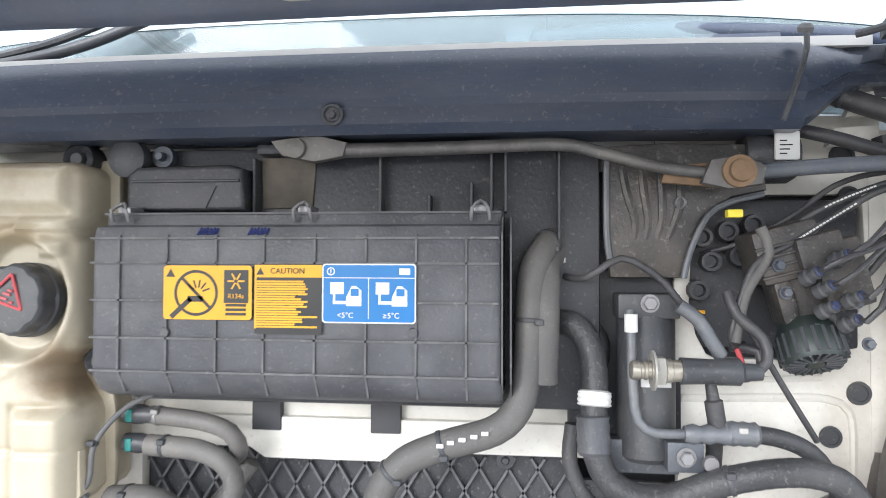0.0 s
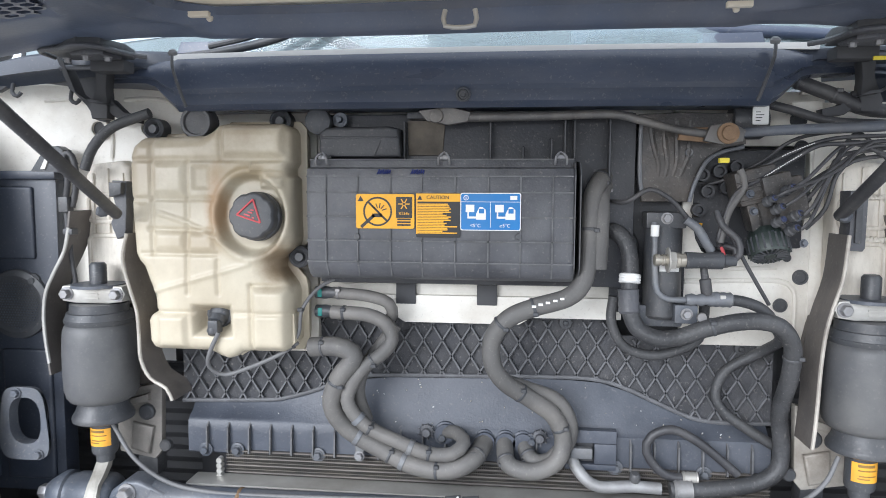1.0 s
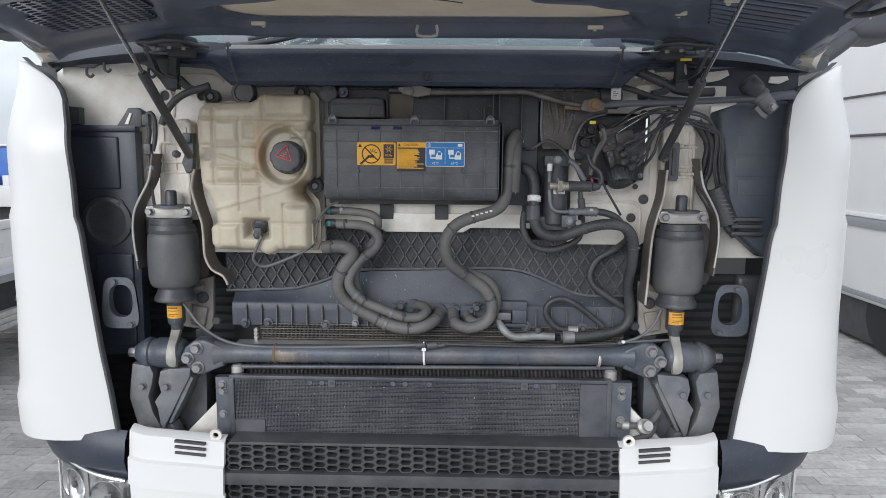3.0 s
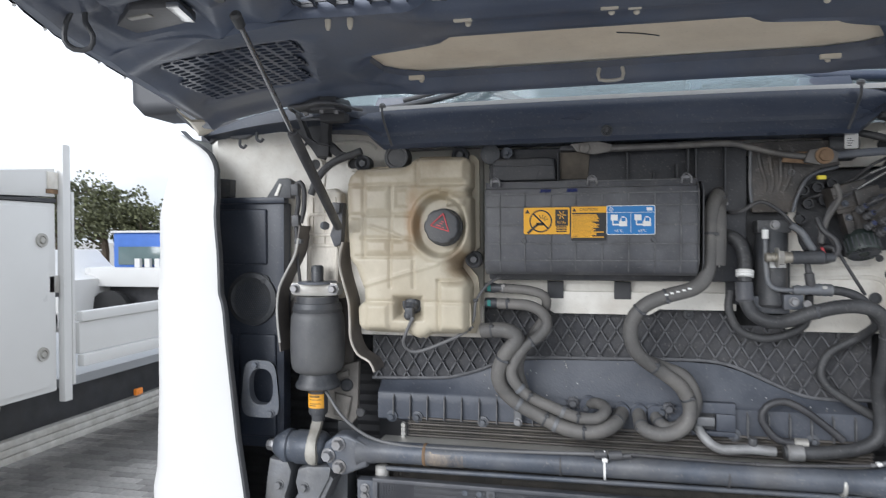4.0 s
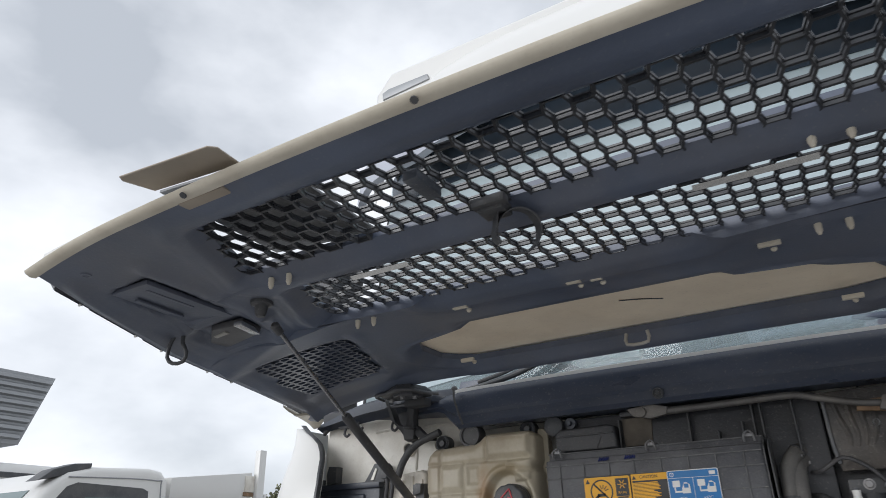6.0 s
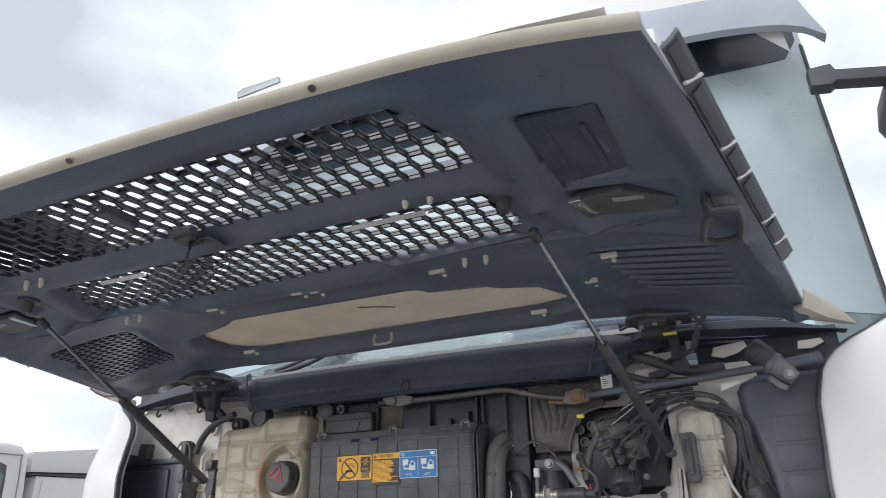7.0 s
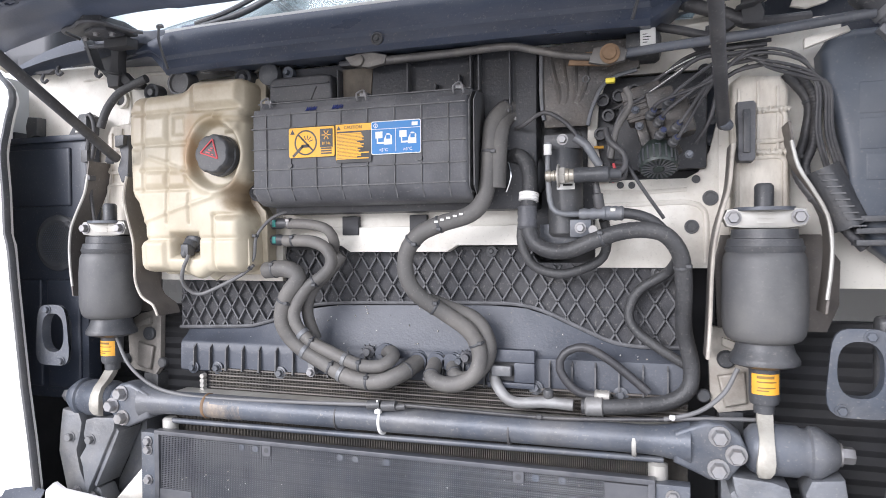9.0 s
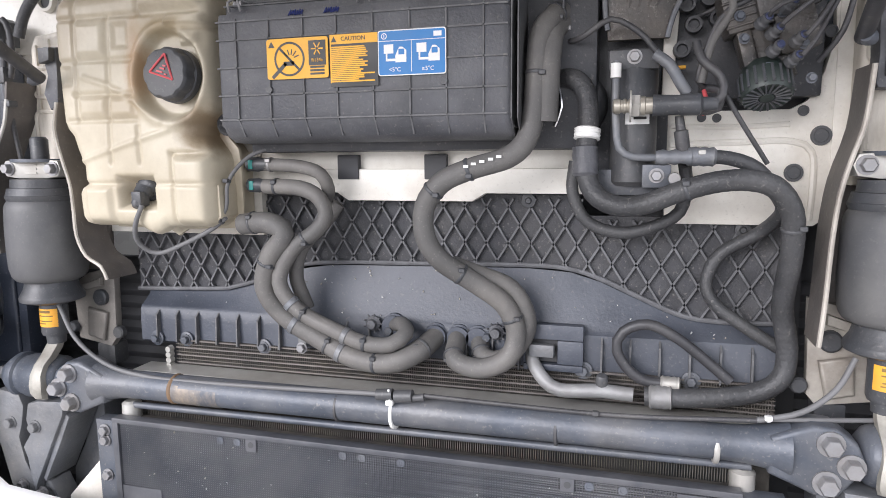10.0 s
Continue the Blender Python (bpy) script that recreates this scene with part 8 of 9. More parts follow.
# ---------------------------------------------------------------- gas struts and hinges of the flap
for s, top, end in ((-1, (-0.538, -0.702, 2.087), (-0.640, -0.045, 1.787)), (1, (0.576, -0.693, 2.075), (0.657, -0.005, 1.792))):
    top, end = Vector(top), Vector(end)
    gs = thing("gas_strut", end, "black gas strut holding up the bonnet flap", "gas strut", "gas struts")
    mid = end + (top - end) * 0.58
    b = B()
    lathe(b, end, top - end, [(0, 0.006), (0.004, 0.0108), ((mid - end).length - 0.006, 0.0108), ((mid - end).length, 0.009)], 18)
    part("cylinder", b, M_CABLE, gs)
    b = B()
    rod(b, mid, top, 0.0046, 12)
    part("piston_rod", b, M_PISTON, gs, "bright steel piston rod")
    b = B()
    lathe(b, top - (top - end).normalized() * 0.02, top - end, [(0, 0.008), (0.022, 0.009), (0.026, 0.005)], 12)
    part("ball_end", b, M_BLACK, gs)
    cx = -0.660 if s < 0 else 0.706
    b = B()
    prism(b, [(cx - 0.014, 1.852), (cx + 0.016, 1.850), (cx + 0.014, 1.79), (cx + 0.010, 1.745), (cx - 0.008, 1.738), (cx - 0.020, 1.768), (cx - 0.008, 1.80), (cx - 0.016, 1.83)], -0.006, 0.022, "y", 0.004)
    if s > 0:
        b = B()
        prism(b, [(0.681, 1.836), (0.708, 1.837), (0.712, 1.832), (0.711, 1.736), (0.707, 1.730), (0.684, 1.731), (0.681, 1.737), (0.683, 1.775), (0.681, 1.805)], 0.012, 0.052, "y", 0.004)
    brk = part("bracket", b, M_DUSTY, gs)
    b = B()
    if s < 0:
        prism(b, [(cx - 0.012, 1.848), (cx + 0.014, 1.848), (cx + 0.012, 1.825), (cx - 0.012, 1.82)], -0.02, -0.005, "y", 0.003)
    else:
        box(b, 0.690, 0.702, 0.007, 0.014, 1.745, 1.822, 0.003)
    part("bracket_block", b, M_BLACK, brk)
    b = B()
    lathe(b, (cx - (0.022 if s < 0 else 0.040), -0.012, 1.790), (-0.6, -0.8, 0.2), [(0, 0.008), (0.010, 0.011), (0.018, 0.008)], 14)
    part("pin", b, M_STEEL, gs)
    # hinge: moulded mount under the flap, curved arm and post on the cab
    b = B()
    prism(b, [(s * x, y) for x, y in ((0.752, -0.035), (0.745, -0.085), (0.700, -0.100), (0.655, -0.122), (0.622, -0.105), (0.608, -0.05), (0.622, 0.005), (0.745, 0.002))], 2.081, 2.099, "z", 0.003, 2)
    hinge = part("hinge_mount", b, M_BLACK, flap, "black moulded hinge mount")
    b = B()
    tube(b, [(s * x, y, 2.081) for x, y in ((0.762, -0.03), (0.748, -0.088), (0.700, -0.104), (0.654, -0.128), (0.620, -0.110), (0.603, -0.04), (0.585, -0.02))], 0.0045, 8)
    part("mount_rib", b, M_DUSTY, hinge)
    b = B()
    prism(b, [(s * x, y) for x, y in ((0.700, -0.075), (0.660, -0.092), (0.635, -0.078), (0.628, -0.03), (0.690, -0.025))], 2.074, 2.083, "z", 0.003, 2)
    part("mount_boss", b, M_DUSTY, hinge)
    for x, y in ((0.640, -0.055), (0.722, -0.05), (0.672, -0.07)):
        b = B()
        hexnut(b, (s * x, y, 2.075), (0, 0, -1), 0.006, 0.007)
        part("mount_bolt", b, M_BOLT, hinge)
    b = B()
    box(b, min(s * 0.632, s * 0.700), max(s * 0.632, s * 0.700), -0.02, 0.018, 2.056, 2.078, 0.004)
    part("hinge_knuckle", b, M_DARKVOID, hinge)
    b = B()
    rod(b, (s * 0.640, -0.008, 2.066), (s * 0.768, -0.008, 2.066), 0.005, 12)
    part("hinge_pin", b, M_STEEL, hinge)
    arm = [(0.785, 2.104), (0.764, 2.078), (0.752, 2.048), (0.742, 2.022), (0.715, 2.004), (0.684, 2.000)]
    b = B()
    sheet(b, [[(s * (x + dx), y, z + 0.5 * dx) for x, z in arm] for dx, y in ((0.007, -0.012), (-0.007, -0.014), (-0.007, 0.016), (0.007, 0.018))], None)
    part("hinge_arm", b, M_DARKVOID, hinge)
    b = B()
    prism(b, [(s * x, z) for x, z in ((0.684, 2.085), (0.712, 2.085), (0.711, 2.03), (0.726, 1.992), (0.722, 1.972), (0.690, 1.972), (0.688, 2.0), (0.690, 2.03))], 0.012, 0.040, "y", 0.004)
    part("hinge_post", b, M_DARKVOID, hinge)
    b = B()
    prism(b, [(s * x, z) for x, z in ((0.686, 2.010), (0.660, 1.985), (0.630, 1.978), (0.632, 1.964), (0.668, 1.968), (0.692, 1.985))], 0.020, 0.045, "y", 0.003)
    part("hinge_stay", b, M_DARKVOID, hinge)
b = B()
box(b, 0.683, 0.713, -0.036, -0.031, 2.050, 2.0565, 0.001)
part("hinge_tag", b, M_LEMON, flap, "small yellow tag")
for s in (-1, 1):
    b = B()
    sheet(b, [[(s * 0.97, -0.22, 2.058), (s * 1.02, -0.10, 2.058), (s * 1.075, 0.03, 2.045)], [(s * 0.968, -0.20, 2.048), (s * 1.02, -0.08, 2.048), (s * 1.077, 0.033, 2.043)], [(s * 0.965, -0.17, 2.040), (s * 1.02, -0.055, 2.040), (s * 1.08, 0.036, 2.041)], [(s * 0.952, -0.135, 2.046), (s * 0.985, -0.030, 2.046), (s * 1.06, 0.038, 2.044)]], (0, 0, 0.006))
    part("corner_filler", b, M_RIM, cab, "cream painted corner filler")

for pts in ([(-0.708, 0.104, 2.020), (-0.66, 0.104, 2.022), (-0.612, 0.104, 2.016), (-0.59, 0.104, 2.0)], [(-0.88, 0.095, 2.018), (-0.82, 0.101, 2.022), (-0.775, 0.103, 2.008), (-0.748, 0.104, 1.985)], [(-0.742, 0.104, 1.985), (-0.738, 0.104, 1.94), (-0.742, 0.104, 1.90)]):
    b = B()
    tube(b, pts, 0.0045, 8)
    part("wing_swage", b, M_CREAM, cab)
# dark cowl support over the left bulkhead, with hooks
b = B()
prism(b, [(-1.05, 2.085), (-1.05, 2.02), (-1.009, 2.05), (-0.986, 2.033), (-0.945, 2.031), (-0.903, 2.051), (-0.839, 2.047), (-0.793, 2.041), (-0.754, 2.001), (-0.735, 1.973), (-0.715, 1.968), (-0.700, 1.99), (-0.718, 2.03), (-0.716, 2.055), (-0.60, 2.062), (-0.60, 2.085)], 0.045, 0.06, "y", 0.003)
sup = part("cowl_support", b, M_DARKVOID, cab)
for x, z in ((-0.955, 2.03), (-0.905, 2.045), (-0.78, 2.03)):
    b = B()
    tube(b, [(x, 0.04, z), (x + 0.004, 0.03, z - 0.018), (x + 0.016, 0.028, z - 0.026), (x + 0.022, 0.032, z - 0.018)], 0.004, 8)
    part("cable_hook", b, M_DARKVOID, sup)
for x, z in ((-0.76, 1.96), (-0.651, 1.961)):
    b = B()
    lathe(b, (x, 0.10, z), (0, -1, 0), [(0, 0.022), (0.010, 0.021), (0.011, 0.015), (0.002, 0.0145)], 22)
    part("bulkhead_ring", b, M_CREAM, cab)
    b = B()
    lathe(b, (x, 0.1, z), (0, -1, 0), [(0, 0.0145), (0.004, 0.0145)], 18)
    part("rubber_grommet", b, M_DARKVOID, cab)

# details moulded into and fixed on the liner
def peg(x, y, h=0.02):
    bm = B()
    lathe(bm, hood_pt(x, y, 0.002), (0, 0, -1), [(0, 0.0055), (h * 0.7, 0.005), (h, 0.0025)], 12)
    part("peg", bm, M_RIM, liner)


for x, y in ((0.403, -0.79), (0.444, -0.787), (0.393, -0.528), (0.434, -0.523), (-0.455, -0.552), (-0.417, -0.549), (-0.452, -0.805), (-0.412, -0.803)):
    peg(x, y)
for x, y, w in ((0.322, -0.50, 0.02), (0.647, -0.443, 0.018), (0.586, -0.317, 0.015), (0.002, -0.519, 0.016), (0.041, -0.512, 0.012), (-0.233, -0.515, 0.018), (-0.40, -0.185, 0.02), (0.428, -0.164, 0.022)):
    b = B()
    z = hood_z(x, y)
    box(b, x - w * 0.85, x + w * 0.85, y - 0.005, y + 0.005, z - 0.007, z + 0.002, 0.0015)
    part("metal_clip", b, M_RIM, liner)
    peg(x + 0.004, y + 0.028, 0.008)
b = B()
z = hood_z(0.02, -0.18)
tube(b, [(-0.01, -0.165, z), (-0.01, -0.168, z - 0.025), (0.036, -0.168, z - 0.025), (0.036, -0.165, z)], 0.004, 8)
part("latch_loop", b, M_ALU, liner, "bare metal latch loop")
b = B()
zz = hood_z(0, -0.83)
lp = [Vector((0.004, -0.832, zz - 0.002)), Vector((0.001, -0.828, zz - 0.024)), Vector((-0.004, -0.826, zz - 0.044))]
e1, e2 = Vector((0.78, 0.56, 0.26)).normalized(), Vector((0.0, -0.42, 0.91)).normalized()
lp += [Vector((0.024, -0.806, zz - 0.036)) + (e1 * math.cos(a) + e2 * math.sin(a)) * 0.032 for a in [radians(200 - 18 * k) for k in range(19)]]
lp = smooth_path(lp, 0.006)
ax = e1.cross(e2).normalized() * 0.0135
sheet(b, [[p + ax * k for p in lp] for k in (-1, 0, 1)], (0.0015, 0.0, 0.0025))
part("pull_strap", b, M_BLACK, liner, "black rubber pull strap curled into a loop")
b = B()
box(b, -0.016, 0.024, -0.850, -0.815, zz - 0.014, zz + 0.004, 0.004)
box(b, -0.022, 0.030, -0.858, -0.840, zz - 0.008, zz + 0.006, 0.003)
part("strap_mount", b, M_BLACK, liner)
# bright strips added in place of daylight through slots by the grille
for x0, x1 in ((-0.33, -0.21), (0.255, 0.41)):
    b = B()
    sheet(b, [[hood_pt(x0 + (x1 - x0) * i / 8, -0.738 + dy, dz + 0.004) for i in range(9)] for dy, dz in ((0.0, -0.002), (0.010, -0.006), (0.018, 0.004))], None)
    part("bright_trim", b, M_CHROME, liner, "bright strip standing for light through slots at the grille")
for s in (-1, 1):
    # raised frame, stiffening beads, and inserts
    if s < 0:
        b = B()
        hex_cells(b, (-0.86, -0.50), (-0.47, -0.20), 0.034, 0.018, lambda x, y, d: hood_pt(x, y, 0.008 - d), 0.005, 0.0, 0.30, lambda x, y: abs(x) > 0.56 + (y + 0.46) * 0.35 and abs(x) < hood_half(y, -1) - 0.075 and y > -0.46 + 0.35 * max(0, abs(x) - 0.80))
        part("mesh_insert", b, M_LEDGE, liner, "dark honeycomb insert", smooth=None)
        b = B()
        sheet(b, [[hood_pt(x, y, 0.019) for x in (-0.90, -0.75, -0.60, -0.50)] for y in (-0.485, -0.34, -0.19)], (0, 0, 0.002))
        part("insert_back", b, M_BLACK, liner)
    else:
        for k in range(9):
            y = -0.46 + 0.034 * k
            b = B()
            tube(b, [hood_pt(0.60 + 0.03 * k * 0.4, y, 0.009), hood_pt(0.72, y + 0.004, 0.006), hood_pt(hood_half(y) - 0.09, y + 0.008, 0.009)], 0.006, 8)
            part("liner_rib", b, M_LINER, liner)
    b = B()
    prism(b, [(s * 0.640, -0.695), (s * 0.72, -0.700), (s * 0.79, -0.64), (s * 0.785, -0.595), (s * 0.65, -0.632)], hood_z(0.72, -0.65) - 0.003, hood_z(0.72, -0.65) + 0.012, "z", 0.003)
    plate = part("strut_plate", b, M_STRUTPL, liner, "dusty brown-grey stamped plate")
    b = B()
    prism(b, [(s * 0.636, -0.698), (s * 0.656, -0.700), (s * 0.664, -0.655), (s * 0.672, -0.64), (s * 0.652, -0.628)], hood_z(0.65, -0.66) - 0.012, hood_z(0.65, -0.66) - 0.002, "z", 0.002)
    part("bright_bracket", b, M_CHROME, plate, "bright bent metal edge")
    b = B()
    prism(b, [(s * 0.70, -0.683), (s * 0.745, -0.672), (s * 0.745, -0.662), (s * 0.70, -0.670)], hood_z(0.70, -0.67) - 0.008, hood_z(0.70, -0.67) - 0.002, "z", 0.001)
    part("bright_edge", b, M_ALU, plate)
    b = B()
    lathe(b, hood_pt(s * 0.545, -0.735, 0.0), (0, 0, -1), [(0, 0.022), (0.006, 0.021), (0.009, 0.013), (0.024, 0.011), (0.03, 0.008)], 18)
    part("strut_socket", b, M_BLACK, liner)
    b = B()
    lathe(b, hood_pt(s * 0.69, -1.0, 0.001), (0, 0, -1), [(0, 0.010), (0.002, 0.009), (0.002, 0.006), (0.0, 0.005)], 16)
    part("liner_screw", b, M_LINER, liner)
    b = B()
    prism(b, [(s * 0.630, -0.925), (s * 0.728, -0.925), (s * 0.744, -0.722), (s * 0.638, -0.722)], hood_z(0.68, -0.84) - 0.001, hood_z(0.68, -0.84) + 0.008, "z", 0.002)
    panel = part("liner_panel", b, M_LINER if s < 0 else M_LEDGE, liner, "insert panel in the liner")
    b = B()
    prism(b, [(s * 0.652, -0.905), (s * 0.660, -0.905), (s * 0.664, -0.80), (s * 0.656, -0.80)], hood_z(0.66, -0.85) - 0.005, hood_z(0.66, -0.85), "z", 0.002)
    prism(b, [(s * 0.700, -0.890), (s * 0.708, -0.890), (s * 0.716, -0.780), (s * 0.708, -0.780)], hood_z(0.70, -0.84) - 0.005, hood_z(0.70, -0.84), "z", 0.002)
    part("panel_bead", b, M_LINER if s < 0 else M_LEDGE, panel)
    b = B()
    lathe(b, hood_pt(s * 0.664, -0.915, -0.001), (0, 0, -1), [(0, 0.007), (0.003, 0.006), (0.003, 0.003)], 14)
    part("panel_screw", b, M_BLACK, panel)
b = B()
z = hood_z(0.80, -0.71)
tube(b, [(-0.800, -0.722, z + 0.01), (-0.810, -0.727, z - 0.015), (-0.812, -0.728, z - 0.042), (-0.800, -0.722, z - 0.055), (-0.780, -0.713, z - 0.052), (-0.776, -0.711, z - 0.032), (-0.786, -0.715, z - 0.012), (-0.786, -0.715, z + 0.01)], 0.0042, 8)
part("safety_hook", b, M_BLACK, liner, "black wire safety hook")
b = B()
z = hood_z(0.845, -0.61)
tube(b, [(0.83, -0.67, z), (0.835, -0.672, z - 0.03), (0.868, -0.665, z - 0.03), (0.866, -0.55, z - 0.03), (0.82, -0.552, z - 0.03), (0.822, -0.60, z - 0.02), (0.845, -0.62, z)], 0.006, 8)
lathe(b, (0.845, -0.65, z - 0.005), (0, 0, -1), [(0, 0.024), (0.02, 0.022), (0.022, 0.012)], 18)
part("flap_catch", b, M_BLACK, liner, "black flap catch")
b = B()
prism(b, [(-0.415, -1.080), (-0.422, -1.128), (-0.414, -1.138), (-0.240, -1.138), (-0.231, -1.128), (-0.243, -1.080)], 2.1615, 2.1645, "z", 0.001, 1)
bmesh.ops.transform(b, matrix=Matrix.Translation((-0.33, -1.08, 2.1615)) @ Matrix.Rotation(radians(6), 4, "X") @ Matrix.Rotation(radians(4), 4, "Y") @ Matrix.Translation((0.33, 1.08, -2.1615)), verts=b.verts)
part("plate_holder", b, M_TINY, flap, "tan-grey plate holder standing off the flap")
b = B()
box(b, -0.37, -0.28, -1.074, -1.050, 2.135, 2.163, 0.003)
part("holder_foot", b, M_TINY, flap)

# ---------------------------------------------------------------- mirrors and wipers
for s in (-1, 1):
    mir = thing("door_mirror", (s * 1.25, 0.5, 2.1), "large black two-part door mirror on bowed arms", "mirror", "door mirrors")
    b = B()
    prism(b, [(s * 1.19, 2.955), (s * 1.255, 2.955), (s * 1.265, 2.930), (s * 1.45, 2.885), (s * 1.45, 2.845), (s * 1.26, 2.890), (s * 1.245, 2.880), (s * 1.19, 2.89)], 0.43, 0.49, "y", 0.008, 2)
    part("upper_arm", b, M_MIRROR, mir)
    b = B()
    tube(b, [(s * 1.20, 0.44, 2.10), (s * 1.27, 0.46, 2.11), (s * 1.36, 0.48, 2.165), (s * 1.46, 0.50, 2.24)], 0.032, 12)
    lathe(b, (s * 1.29, 0.46, 2.06), (0, 0, 1), [(0, 0.03), (0.02, 0.045), (0.07, 0.045), (0.085, 0.03)], 20)
    part("lower_arm", b, M_MIRROR, mir)
    b = B()
    prism(b, [(s * 1.37, 2.79), (s * 1.385, 2.87), (s * 1.42, 2.90), (s * 1.58, 2.83), (s * 1.60, 2.70), (s * 1.58, 2.66), (s * 1.42, 2.665)], 0.46, 0.66, "y", 0.04, 5)
    part("upper_housing", b, M_MIRROR, mir)
    b = B()
    prism(b, [(s * 1.385, 2.60), (s * 1.42, 2.64), (s * 1.60, 2.64), (s * 1.63, 2.60), (s * 1.62, 2.24), (s * 1.58, 2.20), (s * 1.43, 2.20), (s * 1.40, 2.23)], 0.45, 0.68, "y", 0.04, 5)
    part("lower_housing", b, M_MIRROR, mir)
    b = B()
    rod(b, (s * 1.45, 0.55, 2.62), (s * 1.45, 0.55, 2.70), 0.03, 14)
    part("neck", b, M_MIRROR, mir)
wa = thing("windscreen_wiper", (-0.55, 0.07, 2.08), "black windscreen wiper parked against the screen", "wiper")
b = B()
tube(b, [(-0.62, 0.05, 2.088), (-0.48, 0.045, 2.10), (-0.36, 0.05, 2.125), (-0.25, 0.06, 2.17)], 0.008, 10)
part("wiper_arm", b, M_BLACK, wa)
b = B()
tube(b, [(-0.50, 0.058, 2.115), (-0.40, 0.055, 2.135), (-0.28, 0.062, 2.18)], 0.006, 8)
part("wiper_blade", b, M_BLACK, wa)

# pale flakes of dirt lying on the shroud and caught in the mesh
rnd = random.Random(11)
b = B()
for k in range(60):
    x = rnd.uniform(-0.30, 0.55) if k < 32 else rnd.uniform(-0.5, 0.5)
    t = rnd.random()
    if k < 32:
        y, z = 0.1235 - 0.018 * t - 0.010 * t * t, lerp(WAVE, x) - 0.004 + (1.355 - lerp(WAVE, x)) * t
    else:
        y, z = -0.0345, rnd.uniform(0.98, 1.15)
    w, h = rnd.uniform(0.0006, 0.0018), rnd.uniform(0.0004, 0.0011)
    box(b, -w, w, -0.0012, 0.0012, -h, h, m=Matrix.Translation((x, y, z)) @ Matrix.Rotation(rnd.uniform(0, 3.1), 4, "Y"))
solo("dirt_flakes", b, M_FOOT, "pale flakes of dry dirt on the shroud and mesh", "dirt", kind="stuff", smooth=None)
# ---------------------------------------------------------------- the yard
b = B()
box(b, -400, 400, -400, 400, -0.4, -0.012)
solo("ground", b, M_SAND, "grey-brown paved yard with sandy joints", "ground", kind="structure")


def wheel(parent, x, y, r=0.36, w=0.22, out=1):
    bm = B()
    lathe(bm, (x - w / 2 * out, y, r), (out, 0, 0), [(0, r * 0.6), (0.01, r * 0.95), (0.04, r), (w - 0.04, r), (w - 0.01, r * 0.95), (w, r * 0.62)], 32)
    t = part("wheel", bm, M_TYRE, parent)
    bm = B()
    lathe(bm, (x + (w / 2 - 0.03) * out, y, r), (out, 0, 0), [(0, r * 0.62), (0.01, r * 0.6), (0.0, r * 0.45), (0.02, r * 0.2), (0.03, 0.02)], 24)
    part("rim", bm, M_ALU, t)


# white flatbed van beside the truck
van = thing("flatbed_van", (-4.3, 1.5, 0), "white flatbed van with a tool locker behind its cab", "van")
VX = -3.40
b = B()
prof = [(-0.85, 0.55), (-0.92, 0.85), (-0.78, 1.12), (-0.05, 1.27), (0.57, 2.06), (0.66, 2.13), (0.82, 2.165), (1.18, 2.185), (1.27, 2.172), (1.32, 2.12), (1.34, 1.9), (1.36, 0.55)]
prism(b, prof, VX - 1.9, VX, "x", 0.05, 4)
body = part("cab_body", b, M_WHITE, van)
b = B()
prism(b, [(0.22, 1.45), (0.50, 1.84), (0.66, 2.05), (0.72, 2.075), (1.14, 2.066), (1.18, 2.05), (1.19, 1.95), (1.195, 1.70), (1.16, 1.62), (1.06, 1.54), (0.90, 1.475), (0.72, 1.425), (0.35, 1.40)], VX - 0.03, VX + 0.003, "x", 0.008)
win = part("window_frame", b, M_BLACK, body, "dark rubber window frame")
b = B()
prism(b, [(0.765, 1.47), (0.775, 1.998), (1.155, 2.010), (1.165, 1.98), (1.168, 1.72), (1.13, 1.64), (1.04, 1.57), (0.90, 1.51)], VX - 0.03, VX + 0.006, "x", 0.002)
part("side_window", b, M_SIDEGLASS, win, "grey-green side window")
b = B()
prism(b, [(0.34, 1.50), (0.54, 1.80), (0.665, 1.96), (0.69, 1.95), (0.685, 1.47)], VX - 0.03, VX + 0.006, "x", 0.002)
part("quarter_window", b, M_SIDEGLASS, win, "grey-green quarter window")
b = B()
tube(b, [(VX + 0.002, y, z) for y, z in ((0.33, 1.36), (0.24, 0.95), (0.22, 0.6))], 0.004, 6)
part("door_seam", b, M_CLAD, body)
b = B()
tube(b, [(VX + 0.002, y, z) for y, z in ((0.66, 2.10), (1.20, 2.115), (1.265, 2.06), (1.275, 1.6), (1.25, 1.2), (1.22, 0.62))], 0.004, 6)
part("door_seam", b, M_CLAD, body)
b = B()
box(b, VX - 0.01, VX + 0.02, 1.19, 1.26, 1.10, 1.235, 0.018, 3)
part("door_handle", b, M_BLACK, body)
b = B()
prism(b, [(-0.02, 1.31), (0.54, 2.03), (0.58, 2.03), (0.04, 1.31)], VX - 1.75, VX - 0.15, "x")
part("van_windscreen", b, M_SIDEGLASS, body)
b = B()
prism(b, [(0.50, 2.07), (0.58, 2.135), (0.70, 2.175), (0.80, 2.185), (0.80, 2.16), (0.66, 2.11)], VX - 0.14, VX - 0.02, "x", 0.01)
part("roof_vent", b, M_BLACK, body)
b = B()
box(b, VX - 1.85, VX - 0.02, 1.40, 2.04, 0.78, 2.00, 0.015)
lock = part("tool_locker", b, M_WHITE, van, "white tool locker")
b = B()
box(b, VX - 0.02, VX - 0.005, 1.44, 1.97, 0.82, 1.97, 0.006)
door = part("locker_door", b, M_WHITE, lock)
